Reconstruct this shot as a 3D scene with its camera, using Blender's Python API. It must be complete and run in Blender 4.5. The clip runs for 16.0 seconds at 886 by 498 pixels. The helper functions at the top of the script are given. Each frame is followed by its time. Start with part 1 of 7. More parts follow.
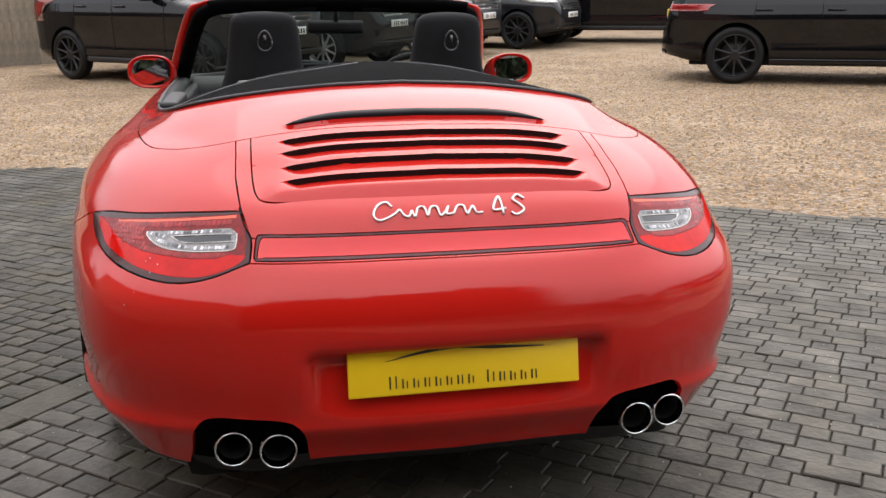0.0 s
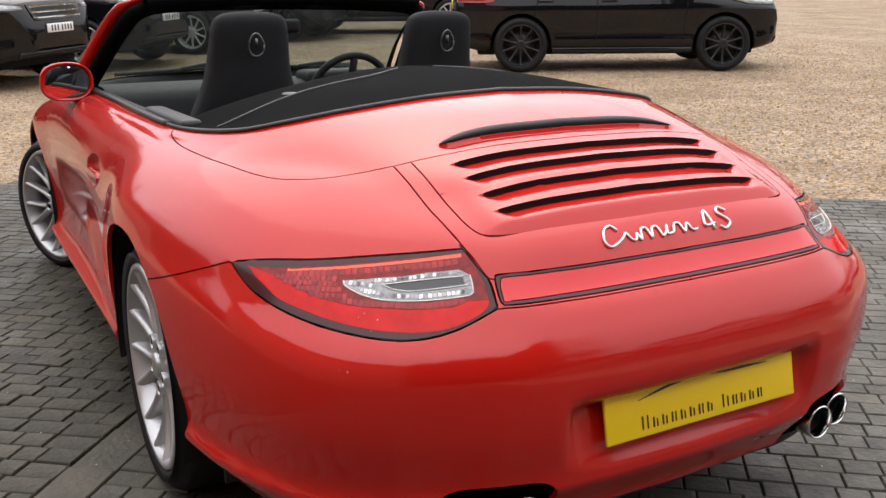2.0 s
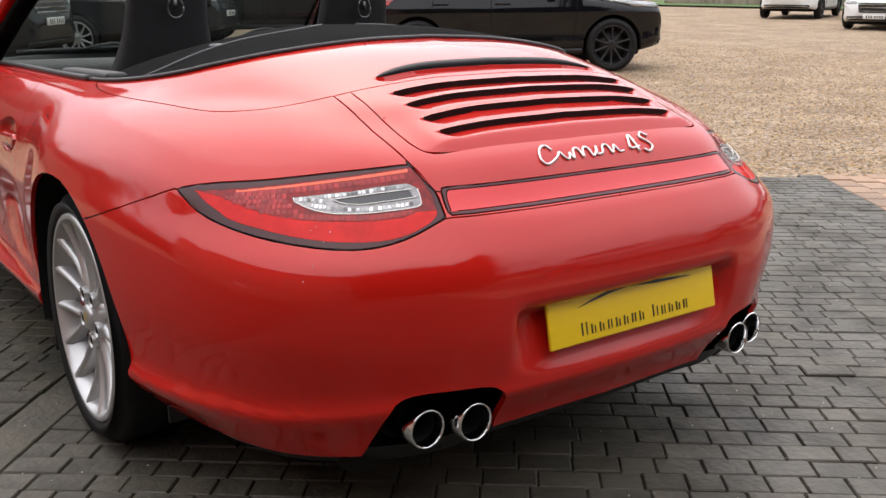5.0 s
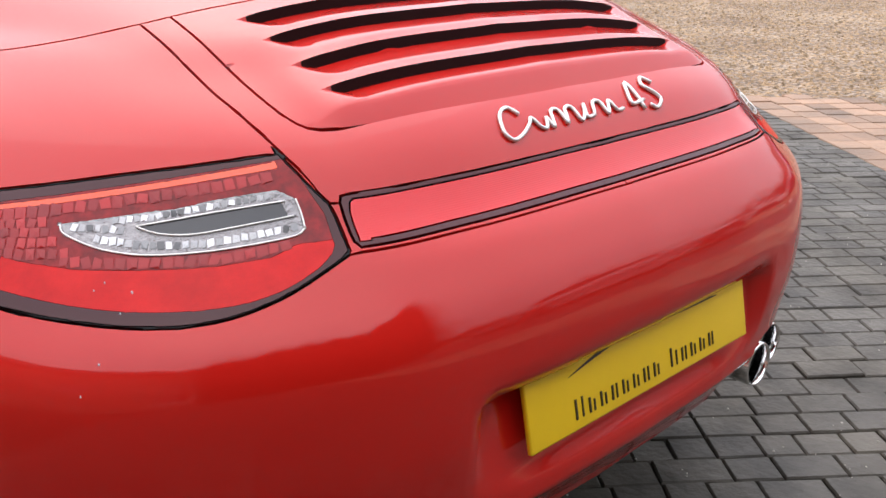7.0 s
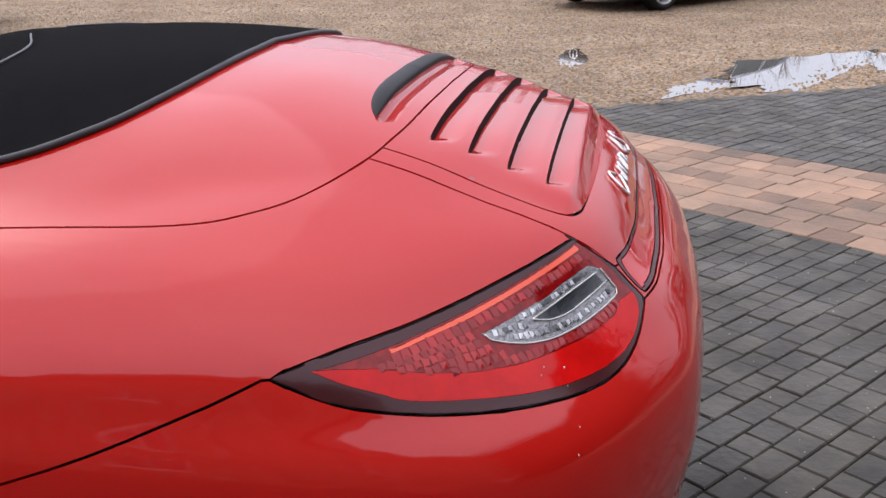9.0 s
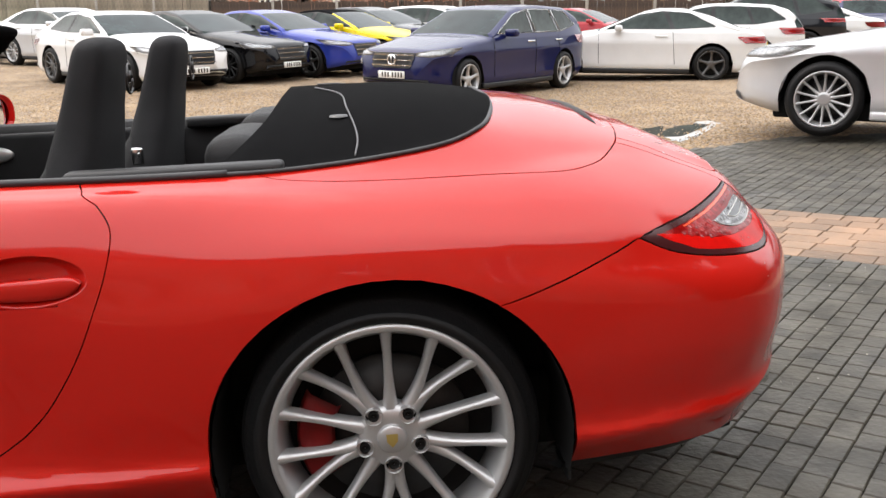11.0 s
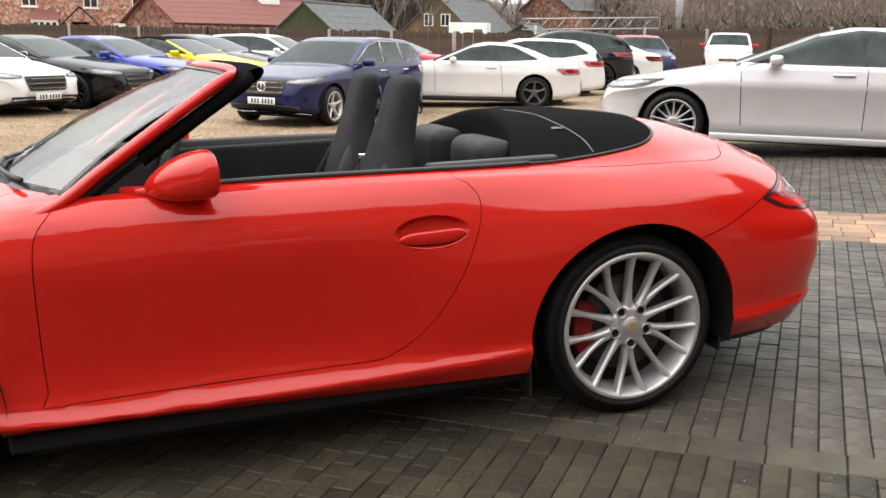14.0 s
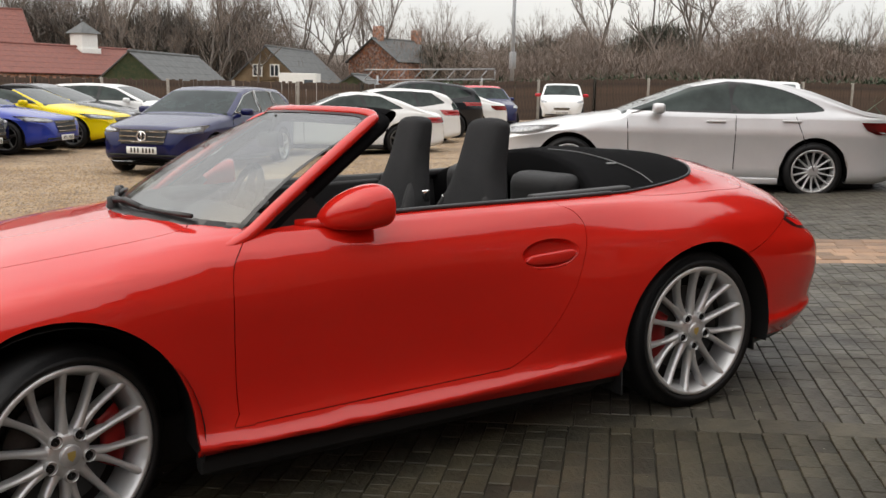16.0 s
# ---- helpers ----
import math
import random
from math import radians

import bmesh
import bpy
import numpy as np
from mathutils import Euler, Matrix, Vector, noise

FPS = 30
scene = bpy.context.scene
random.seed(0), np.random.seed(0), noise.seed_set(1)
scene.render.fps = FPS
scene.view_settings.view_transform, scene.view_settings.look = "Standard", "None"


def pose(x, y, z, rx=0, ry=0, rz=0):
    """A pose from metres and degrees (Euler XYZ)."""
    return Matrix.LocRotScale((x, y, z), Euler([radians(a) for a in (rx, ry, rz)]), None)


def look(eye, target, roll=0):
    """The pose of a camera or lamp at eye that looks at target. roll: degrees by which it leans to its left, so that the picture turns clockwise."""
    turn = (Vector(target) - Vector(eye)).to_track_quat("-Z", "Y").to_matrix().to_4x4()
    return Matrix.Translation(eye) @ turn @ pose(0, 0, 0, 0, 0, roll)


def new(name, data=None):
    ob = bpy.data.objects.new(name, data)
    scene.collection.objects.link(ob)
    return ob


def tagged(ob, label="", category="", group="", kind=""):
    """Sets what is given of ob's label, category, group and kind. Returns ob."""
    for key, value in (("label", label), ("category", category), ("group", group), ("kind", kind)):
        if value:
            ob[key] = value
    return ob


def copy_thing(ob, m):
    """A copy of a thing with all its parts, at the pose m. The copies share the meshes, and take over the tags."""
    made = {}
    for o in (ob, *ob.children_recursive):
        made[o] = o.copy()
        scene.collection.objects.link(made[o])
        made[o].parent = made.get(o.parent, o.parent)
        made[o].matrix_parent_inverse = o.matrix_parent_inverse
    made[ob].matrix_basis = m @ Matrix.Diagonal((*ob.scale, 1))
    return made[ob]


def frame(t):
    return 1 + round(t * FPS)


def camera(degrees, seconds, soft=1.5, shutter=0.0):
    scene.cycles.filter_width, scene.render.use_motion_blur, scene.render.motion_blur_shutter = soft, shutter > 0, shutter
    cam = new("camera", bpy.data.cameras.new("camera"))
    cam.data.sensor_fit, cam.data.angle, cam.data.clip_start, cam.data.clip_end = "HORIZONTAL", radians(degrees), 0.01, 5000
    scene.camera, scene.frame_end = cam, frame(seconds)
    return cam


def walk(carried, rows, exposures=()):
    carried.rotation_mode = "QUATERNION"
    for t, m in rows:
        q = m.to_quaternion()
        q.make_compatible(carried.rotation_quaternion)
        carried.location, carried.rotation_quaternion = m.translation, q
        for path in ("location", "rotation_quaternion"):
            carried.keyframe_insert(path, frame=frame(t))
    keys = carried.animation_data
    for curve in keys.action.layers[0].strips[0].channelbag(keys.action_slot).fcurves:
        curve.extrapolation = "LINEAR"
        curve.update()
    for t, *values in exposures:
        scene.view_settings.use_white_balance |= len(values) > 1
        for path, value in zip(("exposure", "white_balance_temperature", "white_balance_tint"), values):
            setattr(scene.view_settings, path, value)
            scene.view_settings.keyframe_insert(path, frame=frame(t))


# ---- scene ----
cam = camera(51.9, 16.0)
PATH = [
    (0, (-0.391, -2.821, 1.304), (0.003, -0.946, 0.731), -0.9),
    (0.5, (-0.566, -2.664, 1.324), (-0.011, -0.836, 0.734), -0.8),
    (1, (-0.832, -2.591, 1.348), (-0.124, -0.816, 0.758), -0.7),
    (1.5, (-1.077, -2.453, 1.345), (-0.252, -0.731, 0.751), -0.6),
    (2, (-1.243, -2.267, 1.335), (-0.318, -0.598, 0.736), -0.5),
    (2.5, (-1.422, -2.251, 1.368), (-0.418, -0.627, 0.772), -0.4),
    (3, (-1.726, -2.423, 1.444), (-0.661, -0.828, 0.878), -0.4),
    (3.5, (-1.874, -2.534, 1.427), (-0.769, -0.959, 0.881), -0.5),
    (4, (-1.849, -2.547, 1.361), (-0.712, -0.995, 0.814), -0.4),
    (4.5, (-1.616, -2.431, 1.236), (-0.478, -0.883, 0.679), -0.3),
    (4.7, (-1.518, -2.38, 1.206), (-0.395, -0.823, 0.644), -0.4),
    (7, (-0.948, -1.665, 1.097), (0.339, -0.329, 0.348), 0.5),
    (7.5, (-0.948, -1.373, 1.105), (0.63, -0.365, 0.4), 0.4),
    (8, (-1.087, -1.227, 1.156), (0.603, -0.441, 0.43), -1.0),
    (8.5, (-1.365, -1.122, 1.237), (0.39, -0.521, 0.49), -1.0),
    (9, (-1.616, -0.927, 1.265), (0.216, -0.559, 0.551), -0.9),
    (11.3, (-2.863, 0.132, 1.265), (-0.934, -0.027, 0.761), 0.0),
    (11.5, (-2.985, 0.207, 1.274), (-1.055, 0.039, 0.774), 0.1),
    (12, (-3.144, 0.419, 1.299), (-1.216, 0.216, 0.807), 0.3),
    (12.5, (-3.296, 0.722, 1.309), (-1.381, 0.405, 0.825), 0.5),
    (13, (-3.467, 1.014, 1.317), (-1.571, 0.585, 0.845), 0.7),
    (13.5, (-3.556, 1.295, 1.348), (-1.671, 0.813, 0.885), 0.9),
    (14, (-3.56, 1.597, 1.336), (-1.711, 0.987, 0.878), 1.1),
    (14.5, (-3.602, 1.882, 1.351), (-1.781, 1.179, 0.914), 1.1),
    (15, (-3.665, 2.163, 1.368), (-1.85, 1.417, 0.981), 1.1),
    (15.5, (-3.563, 2.413, 1.34), (-1.79, 1.559, 0.984), 1.1),
    (16, (-3.503, 2.694, 1.304), (-1.788, 1.726, 0.958), 1.2),
]
walk(cam, [(t, look(eye, target, roll)) for t, eye, target, roll in PATH], exposures=[(0, .18, 6600, 13), (4.5, .14, 6600, 13), (7, .2, 6350, 16), (7.5, -.08, 6250, 17), (8, -.24, 6080, 19), (9, -.18, 6080, 19), (11.5, .42, 6750, 10), (13, .47, 6750, 10), (14, .42, 6800, 10), (15, .25, 6850, 10), (15.5, -.08, 6900, 10), (16, -.17, 6900, 10)])

# ---- sky and light: a bright overcast winter day ----
world = bpy.data.worlds.new("overcast_sky")
scene.world = world
world.use_nodes = True
wn, wl = world.node_tree.nodes, world.node_tree.links
wn.clear()
sky = wn.new("ShaderNodeTexSky")
sky.sky_type, sky.sun_disc = "NISHITA", False
sky.sun_elevation, sky.sun_rotation = radians(49), radians(27)
sky.air_density, sky.dust_density, sky.ozone_density = 1.0, 4.0, 1.0
clear = wn.new("ShaderNodeBackground")
clear.inputs["Strength"].default_value = 0.05
wl.new(sky.outputs[0], clear.inputs["Color"])
# the cloud layer, slightly uneven, covers nearly all of the blue
cloud = wn.new("ShaderNodeBackground")
cnoise = wn.new("ShaderNodeTexNoise")
cnoise.inputs["Scale"].default_value, cnoise.inputs["Detail"].default_value = 2.2, 4.0
cramp = wn.new("ShaderNodeValToRGB")
cramp.color_ramp.elements[0].color = (0.80, 0.83, 0.88, 1)
cramp.color_ramp.elements[1].color = (1.0, 1.0, 1.0, 1)
cramp.color_ramp.elements[0].position, cramp.color_ramp.elements[1].position = 0.35, 0.65
wl.new(cnoise.outputs["Fac"], cramp.inputs["Fac"])
wl.new(cramp.outputs["Color"], cloud.inputs["Color"])
# as under any overcast sky, the zenith is brighter than the horizon
ctc, csep, crise = wn.new("ShaderNodeTexCoord"), wn.new("ShaderNodeSeparateXYZ"), wn.new("ShaderNodeMapRange")
wl.new(ctc.outputs["Generated"], csep.inputs[0])
wl.new(csep.outputs["Z"], crise.inputs[0])
crise.inputs[1].default_value, crise.inputs[2].default_value = 0.0, 1.0
crise.inputs[3].default_value, crise.inputs[4].default_value = 0.78, 2.4
wl.new(crise.outputs[0], cloud.inputs["Strength"])
both = wn.new("ShaderNodeAddShader")
wl.new(clear.outputs[0], both.inputs[0])
wl.new(cloud.outputs[0], both.inputs[1])
wout = wn.new("ShaderNodeOutputWorld")
wl.new(both.outputs[0], wout.inputs["Surface"])
sun = new("sun", bpy.data.lights.new("sun", "SUN"))
sun.data.energy, sun.data.angle, sun.data.color = 0.5, radians(70), (1.0, 0.97, 0.92)
sun.matrix_world = look((14, 28, 36), (0, 0, 0))


# ---- materials ----
def mat(name, color, rough=0.5, metal=0.0, coat=0.0, var=0.0, scale=8.0, bump=0.0, bscale=60.0,
        color2=None, spec=0.5, island=0.0, rand=0.0, trans=0.0, alpha=1.0, dirt=0.0, coatrough=0.03):
    """One procedural surface: base colour with broad and fine variation, relief and gloss."""
    m = bpy.data.materials.new(name)
    m.use_nodes = True
    n, l = m.node_tree.nodes, m.node_tree.links
    b = n["Principled BSDF"]
    b.inputs["Base Color"].default_value = (*color, 1)
    b.inputs["Roughness"].default_value = rough
    b.inputs["Metallic"].default_value = metal
    b.inputs["Coat Weight"].default_value = coat
    b.inputs["Coat Roughness"].default_value = coatrough
    b.inputs["Specular IOR Level"].default_value = spec
    b.inputs["Transmission Weight"].default_value = trans
    b.inputs["Alpha"].default_value = alpha
    tc = n.new("ShaderNodeTexCoord")
    src = None
    if var or color2:
        no = n.new("ShaderNodeTexNoise")
        no.inputs["Scale"].default_value, no.inputs["Detail"].default_value = scale, 6.0
        no.inputs["Roughness"].default_value = 0.65
        l.new(tc.outputs["Object"], no.inputs["Vector"])
        mx = n.new("ShaderNodeMix")
        mx.data_type = "RGBA"
        c2 = color2 or tuple(c * (1 - var) for c in color)
        mx.inputs[6].default_value, mx.inputs[7].default_value = (*color, 1), (*c2, 1)
        rp = n.new("ShaderNodeMapRange")
        rp.inputs[1].default_value, rp.inputs[2].default_value = 0.35, 0.65
        l.new(no.outputs["Fac"], rp.inputs[0])
        l.new(rp.outputs[0], mx.inputs[0])
        src = mx.outputs[2]
    if island or rand:
        h = n.new("ShaderNodeHueSaturation")
        mr = n.new("ShaderNodeMapRange")
        amount = island or rand
        mr.inputs[3].default_value, mr.inputs[4].default_value = 1 - amount, 1 + amount
        if island:
            g = n.new("ShaderNodeNewGeometry")
            l.new(g.outputs["Random Per Island"], mr.inputs[0])
        else:
            g = n.new("ShaderNodeObjectInfo")
            l.new(g.outputs["Random"], mr.inputs[0])
        l.new(mr.outputs[0], h.inputs["Value"])
        if src:
            l.new(src, h.inputs["Color"])
        else:
            h.inputs["Color"].default_value = (*color, 1)
        src = h.outputs[0]
    if src:
        l.new(src, b.inputs["Base Color"])
    if dirt:
        dn = n.new("ShaderNodeTexNoise")
        dn.inputs["Scale"].default_value, dn.inputs["Detail"].default_value = 3.0, 5.0
        l.new(tc.outputs["Object"], dn.inputs["Vector"])
        dr = n.new("ShaderNodeMapRange")
        dr.inputs[1].default_value, dr.inputs[2].default_value = 0.3, 0.7
        dr.inputs[3].default_value, dr.inputs[4].default_value = max(rough - dirt, 0), rough + dirt
        l.new(dn.outputs["Fac"], dr.inputs[0])
        l.new(dr.outputs[0], b.inputs["Roughness"])
    if bump:
        bn = n.new("ShaderNodeTexNoise")
        bn.inputs["Scale"].default_value, bn.inputs["Detail"].default_value = bscale, 4.0
        l.new(tc.outputs["Object"], bn.inputs["Vector"])
        bu = n.new("ShaderNodeBump")
        bu.inputs["Strength"].default_value, bu.inputs["Distance"].default_value = bump, 0.01
        l.new(bn.outputs["Fac"], bu.inputs["Height"])
        l.new(bu.outputs["Normal"], b.inputs["Normal"])
    return m


RED = mat("red_paint", (0.52, 0.011, 0.006), 0.5, 0.0, 1.0, var=0.04, scale=1.5, coatrough=0.055, spec=0.04)
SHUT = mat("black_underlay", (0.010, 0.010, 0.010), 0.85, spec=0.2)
PLASTIC = mat("black_plastic", (0.012, 0.012, 0.013), 0.5, bump=0.1, bscale=300)
RUBBER = mat("tyre_rubber", (0.0065, 0.0065, 0.007), 0.6, var=0.3, scale=20, bump=0.15, bscale=120, spec=0.3)
TRIM = mat("black_trim", (0.01, 0.01, 0.011), 0.3)
LEATHER = mat("black_leather", (0.017, 0.017, 0.018), 0.55, bump=0.25, bscale=350, var=0.2, spec=0.25)
SEATGREY = mat("dark_grey_seat_cloth", (0.022, 0.022, 0.0235), 0.8, bump=0.3, bscale=500, var=0.2, spec=0.2)
BELT = mat("grey_black_weatherstrip", (0.035, 0.035, 0.037), 0.5, var=0.2)
FABRIC = mat("black_hood_fabric", (0.005, 0.005, 0.0055), 0.95, bump=0.4, bscale=700, var=0.3, scale=30, spec=0.06)
SILVER = mat("wheel_silver", (0.52, 0.52, 0.52), 0.34, 0.6, 0.4, var=0.05, scale=14)
CHROME = mat("chrome", (0.8, 0.8, 0.8), 0.08, 1.0)
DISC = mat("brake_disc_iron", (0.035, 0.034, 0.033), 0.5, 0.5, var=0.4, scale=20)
STEEL = mat("dark_steel", (0.16, 0.16, 0.16), 0.45, 0.9, var=0.3, scale=30)
CALIPER = mat("red_caliper", (0.30, 0.010, 0.010), 0.4)
YELLOW = mat("plate_yellow", (0.86, 0.56, 0.005), 0.42, var=0.05, scale=5)
INK = mat("plate_ink", (0.03, 0.02, 0.01), 0.5)
CREST = mat("gold_crest", (0.55, 0.4, 0.12), 0.35, 0.6)
LENS = mat("red_lens", (0.66, 0.008, 0.006), 0.3, coat=0.5, var=0.25, scale=18, spec=0.0)
LENSDARK = mat("dark_red_lens", (0.30, 0.006, 0.006), 0.25, coat=0.7, var=0.5, scale=60, spec=0.0)
FACET = mat("red_lamp_facets", (0.34, 0.012, 0.012), 0.25, 0.0, 0.7, island=0.3, spec=0.1)
SEAL = mat("lamp_seal_rubber", (0.007, 0.007, 0.007), 0.5, spec=0.2)
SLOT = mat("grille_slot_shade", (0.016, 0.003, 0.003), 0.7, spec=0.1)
STRIPSEAL = mat("strip_seal", (0.075, 0.014, 0.016), 0.25, spec=0.4)
SCRIPT = mat("satin_chrome", (0.78, 0.77, 0.74), 0.3, 0.6)
SMOKE = mat("smoked_lens", (0.050, 0.008, 0.009), 0.2, coat=0.2, spec=0.3)
BRIGHT = mat("silvered_facets", (0.30, 0.30, 0.30), 0.22, 1.0, 0.2, island=0.8)
LENSCLEAR = mat("clear_lamp_lens", (0.22, 0.21, 0.21), 0.2, 0.7, 1.0, bump=0.5, bscale=160)
MIRROR = mat("mirror_glass", (0.85, 0.86, 0.87), 0.02, 1.0)


def ribbed(m, scale):
    """Fine level ribs moulded into a lens."""
    n, l = m.node_tree.nodes, m.node_tree.links
    tc, wv, bu = n.new("ShaderNodeTexCoord"), n.new("ShaderNodeTexWave"), n.new("ShaderNodeBump")
    wv.bands_direction = "Z"
    wv.inputs["Scale"].default_value = scale
    l.new(tc.outputs["Object"], wv.inputs["Vector"])
    l.new(wv.outputs["Fac"], bu.inputs["Height"])
    bu.inputs["Strength"].default_value, bu.inputs["Distance"].default_value = 0.13, 0.002
    l.new(bu.outputs["Normal"], n["Principled BSDF"].inputs["Normal"])
    return m


RIBBED = ribbed(mat("ribbed_red_reflector", (0.66, 0.010, 0.012), 0.25, coat=0.8, spec=0.2), 150.0)


def glass(name, tint, clear=0.75, edge=0.5):
    """A pane: part clear, part mirror, lightly tinted."""
    m = bpy.data.materials.new(name)
    m.use_nodes = True
    n, l = m.node_tree.nodes, m.node_tree.links
    n.remove(n["Principled BSDF"])
    out = n["Material Output"]
    tr = n.new("ShaderNodeBsdfTransparent")
    tr.inputs["Color"].default_value = (*tint, 1)
    gl = n.new("ShaderNodeBsdfGlossy")
    gl.inputs["Roughness"].default_value = 0.02
    fr = n.new("ShaderNodeLayerWeight")
    fr.inputs["Blend"].default_value = 0.5
    pw = n.new("ShaderNodeMath")
    pw.operation = "POWER"
    pw.inputs[1].default_value = 1.4
    l.new(fr.outputs["Facing"], pw.inputs[0])
    mx = n.new("ShaderNodeMixShader")
    sc_ = n.new("ShaderNodeMath")
    sc_.operation = "MULTIPLY"
    sc_.inputs[1].default_value = edge
    ad = n.new("ShaderNodeMath")
    ad.inputs[1].default_value = 1 - clear
    ad.operation = "ADD"
    ad.use_clamp = True
    l.new(pw.outputs[0], sc_.inputs[0])
    l.new(sc_.outputs[0], ad.inputs[0])
    l.new(ad.outputs[0], mx.inputs["Fac"])
    l.new(tr.outputs[0], mx.inputs[1])
    l.new(gl.outputs[0], mx.inputs[2])
    l.new(mx.outputs[0], out.inputs["Surface"])
    return m


SCREEN = glass("windscreen_glass", (0.52, 0.60, 0.57), 0.95, 0.46)
SCREENGLASS = mat("car_windscreen_glass", (0.030, 0.045, 0.043), 0.03, var=0.7, scale=2.6, spec=0.12)
CARGLASS = mat("tinted_car_glass", (0.048, 0.066, 0.060), 0.03, var=0.55, scale=2.5, spec=0.3)


# ---- mesh tools ----
def cr(p0, p1, p2, p3, t):
    return 0.5 * (2 * p1 + (p2 - p0) * t + (2 * p0 - 5 * p1 + 4 * p2 - p3) * t * t + (3 * p1 - p0 - 3 * p2 + p3) * t**3)


def spline(pts, n, closed=False):
    """A smooth curve through the points, n steps to a span."""
    p = np.array(pts, float)
    k = len(p)
    out = []
    for i in range(k if closed else k - 1):
        q = [p[(i + d) % k] if closed else p[min(max(i + d, 0), k - 1)] for d in (-1, 0, 1, 2)]
        if not closed and i == 0:
            q[0] = 2 * p[0] - p[1]
        if not closed and i == k - 2:
            q[3] = 2 * p[-1] - p[-2]
        steps = n if isinstance(n, int) else n[i]
        out += [cr(*q, t / steps) for t in range(steps)]
    if not closed:
        out.append(p[-1])
    return np.array(out)


def part(name, bm, material, parent=None, label="", smooth=True, at=None):
    """Links a bmesh as one mesh object under a thing or a part."""
    me = bpy.data.meshes.new(name)
    bm.to_mesh(me)
    bm.free()
    for m in material if isinstance(material, (list, tuple)) else [material]:
        me.materials.append(m)
    if smooth:
        me.shade_smooth()
    ob = new(name, me)
    if parent:
        ob.parent = parent
    if at is not None:
        ob.matrix_local = at
    if label:
        ob["label"] = label
    return ob


def flat_angle(bm, deg=35):
    """Marks the edges that are creases as sharp."""
    lim = radians(deg)
    for e in bm.edges:
        e.smooth = not (len(e.link_faces) == 2 and e.calc_face_angle(0) > lim)


def mesh_of(verts, faces):
    bm = bmesh.new()
    vs = [bm.verts.new(v) for v in verts]
    for f in faces:
        try:
            bm.faces.new([vs[i] for i in f])
        except ValueError:
            pass
    return bm


def grid_bm(p):
    """A bmesh sheet from an array of points, rows by columns by 3."""
    r, c = p.shape[:2]
    faces = [(i * c + j, i * c + j + 1, (i + 1) * c + j + 1, (i + 1) * c + j) for i in range(r - 1) for j in range(c - 1)]
    return mesh_of(p.reshape(-1, 3), faces)


def box_bm(x0, x1, y0, y1, z0, z1, bevel=0.0, seg=2, bm=None):
    own = bm or bmesh.new()
    made = bmesh.ops.create_cube(own, size=1, matrix=Matrix.Translation(((x0 + x1) / 2, (y0 + y1) / 2, (z0 + z1) / 2)) @ Matrix.Diagonal((x1 - x0, y1 - y0, z1 - z0, 1)))
    if bevel:
        vs = set(made["verts"])
        es = [e for e in own.edges if e.verts[0] in vs and e.verts[1] in vs]
        bmesh.ops.bevel(own, geom=es, offset=bevel, segments=seg, affect="EDGES", profile=0.6)
    return own


def lathe_bm(profile, n=48, axis="X"):
    """Turns a profile of (offset along the axis, radius) about the axis."""
    verts, faces, k = [], [], len(profile)
    for i in range(n):
        a = 2 * math.pi * i / n
        for o, r in profile:
            c, s = r * math.cos(a), r * math.sin(a)
            verts.append((o, c, s) if axis == "X" else (c, o, s) if axis == "Y" else (c, s, o))
    for i in range(n):
        for j in range(k - 1):
            faces.append((i * k + j, i * k + j + 1, ((i + 1) % n) * k + j + 1, ((i + 1) % n) * k + j))
    return mesh_of(verts, faces)


def tube_bm(pts, radius, n=8, bm=None, taper=None):
    """A round bar along a line of points."""
    own = bm or bmesh.new()
    p = [Vector(q) for q in pts]
    rings = []
    for i, q in enumerate(p):
        d = (p[min(i + 1, len(p) - 1)] - p[max(i - 1, 0)]).normalized()
        up = Vector((0, 0, 1)) if abs(d.z) < 0.95 else Vector((1, 0, 0))
        u = d.cross(up).normalized()
        v = d.cross(u)
        r = radius * (taper[i] if taper is not None else 1)
        rings.append([own.verts.new(q + r * (math.cos(2 * math.pi * j / n) * u + math.sin(2 * math.pi * j / n) * v)) for j in range(n)])
    for a, b in zip(rings, rings[1:]):
        for j in range(n):
            own.faces.new((a[j], a[(j + 1) % n], b[(j + 1) % n], b[j]))
    own.faces.new(rings[0])
    own.faces.new(rings[-1][::-1])
    bmesh.ops.recalc_face_normals(own, faces=own.faces)
    return own


def poly_sd(p, poly):
    """Signed distance of points (n, 2) to a closed outline; negative inside."""
    a = np.asarray(poly, float)
    b = np.roll(a, -1, 0)
    d = np.full(len(p), 1e9)
    inside = np.zeros(len(p), bool)
    for (ax, ay), (bx, by) in zip(a, b):
        ex, ey = bx - ax, by - ay
        wx, wy = p[:, 0] - ax, p[:, 1] - ay
        t = np.clip((wx * ex + wy * ey) / (ex * ex + ey * ey + 1e-12), 0, 1)
        d = np.minimum(d, np.hypot(wx - t * ex, wy - t * ey))
        cross = (ay > p[:, 1]) != (by > p[:, 1])
        inside ^= cross & (p[:, 0] < ex * (p[:, 1] - ay) / (ey if abs(ey) > 1e-12 else 1e-12) + ax)
    return np.where(inside, -d, d)


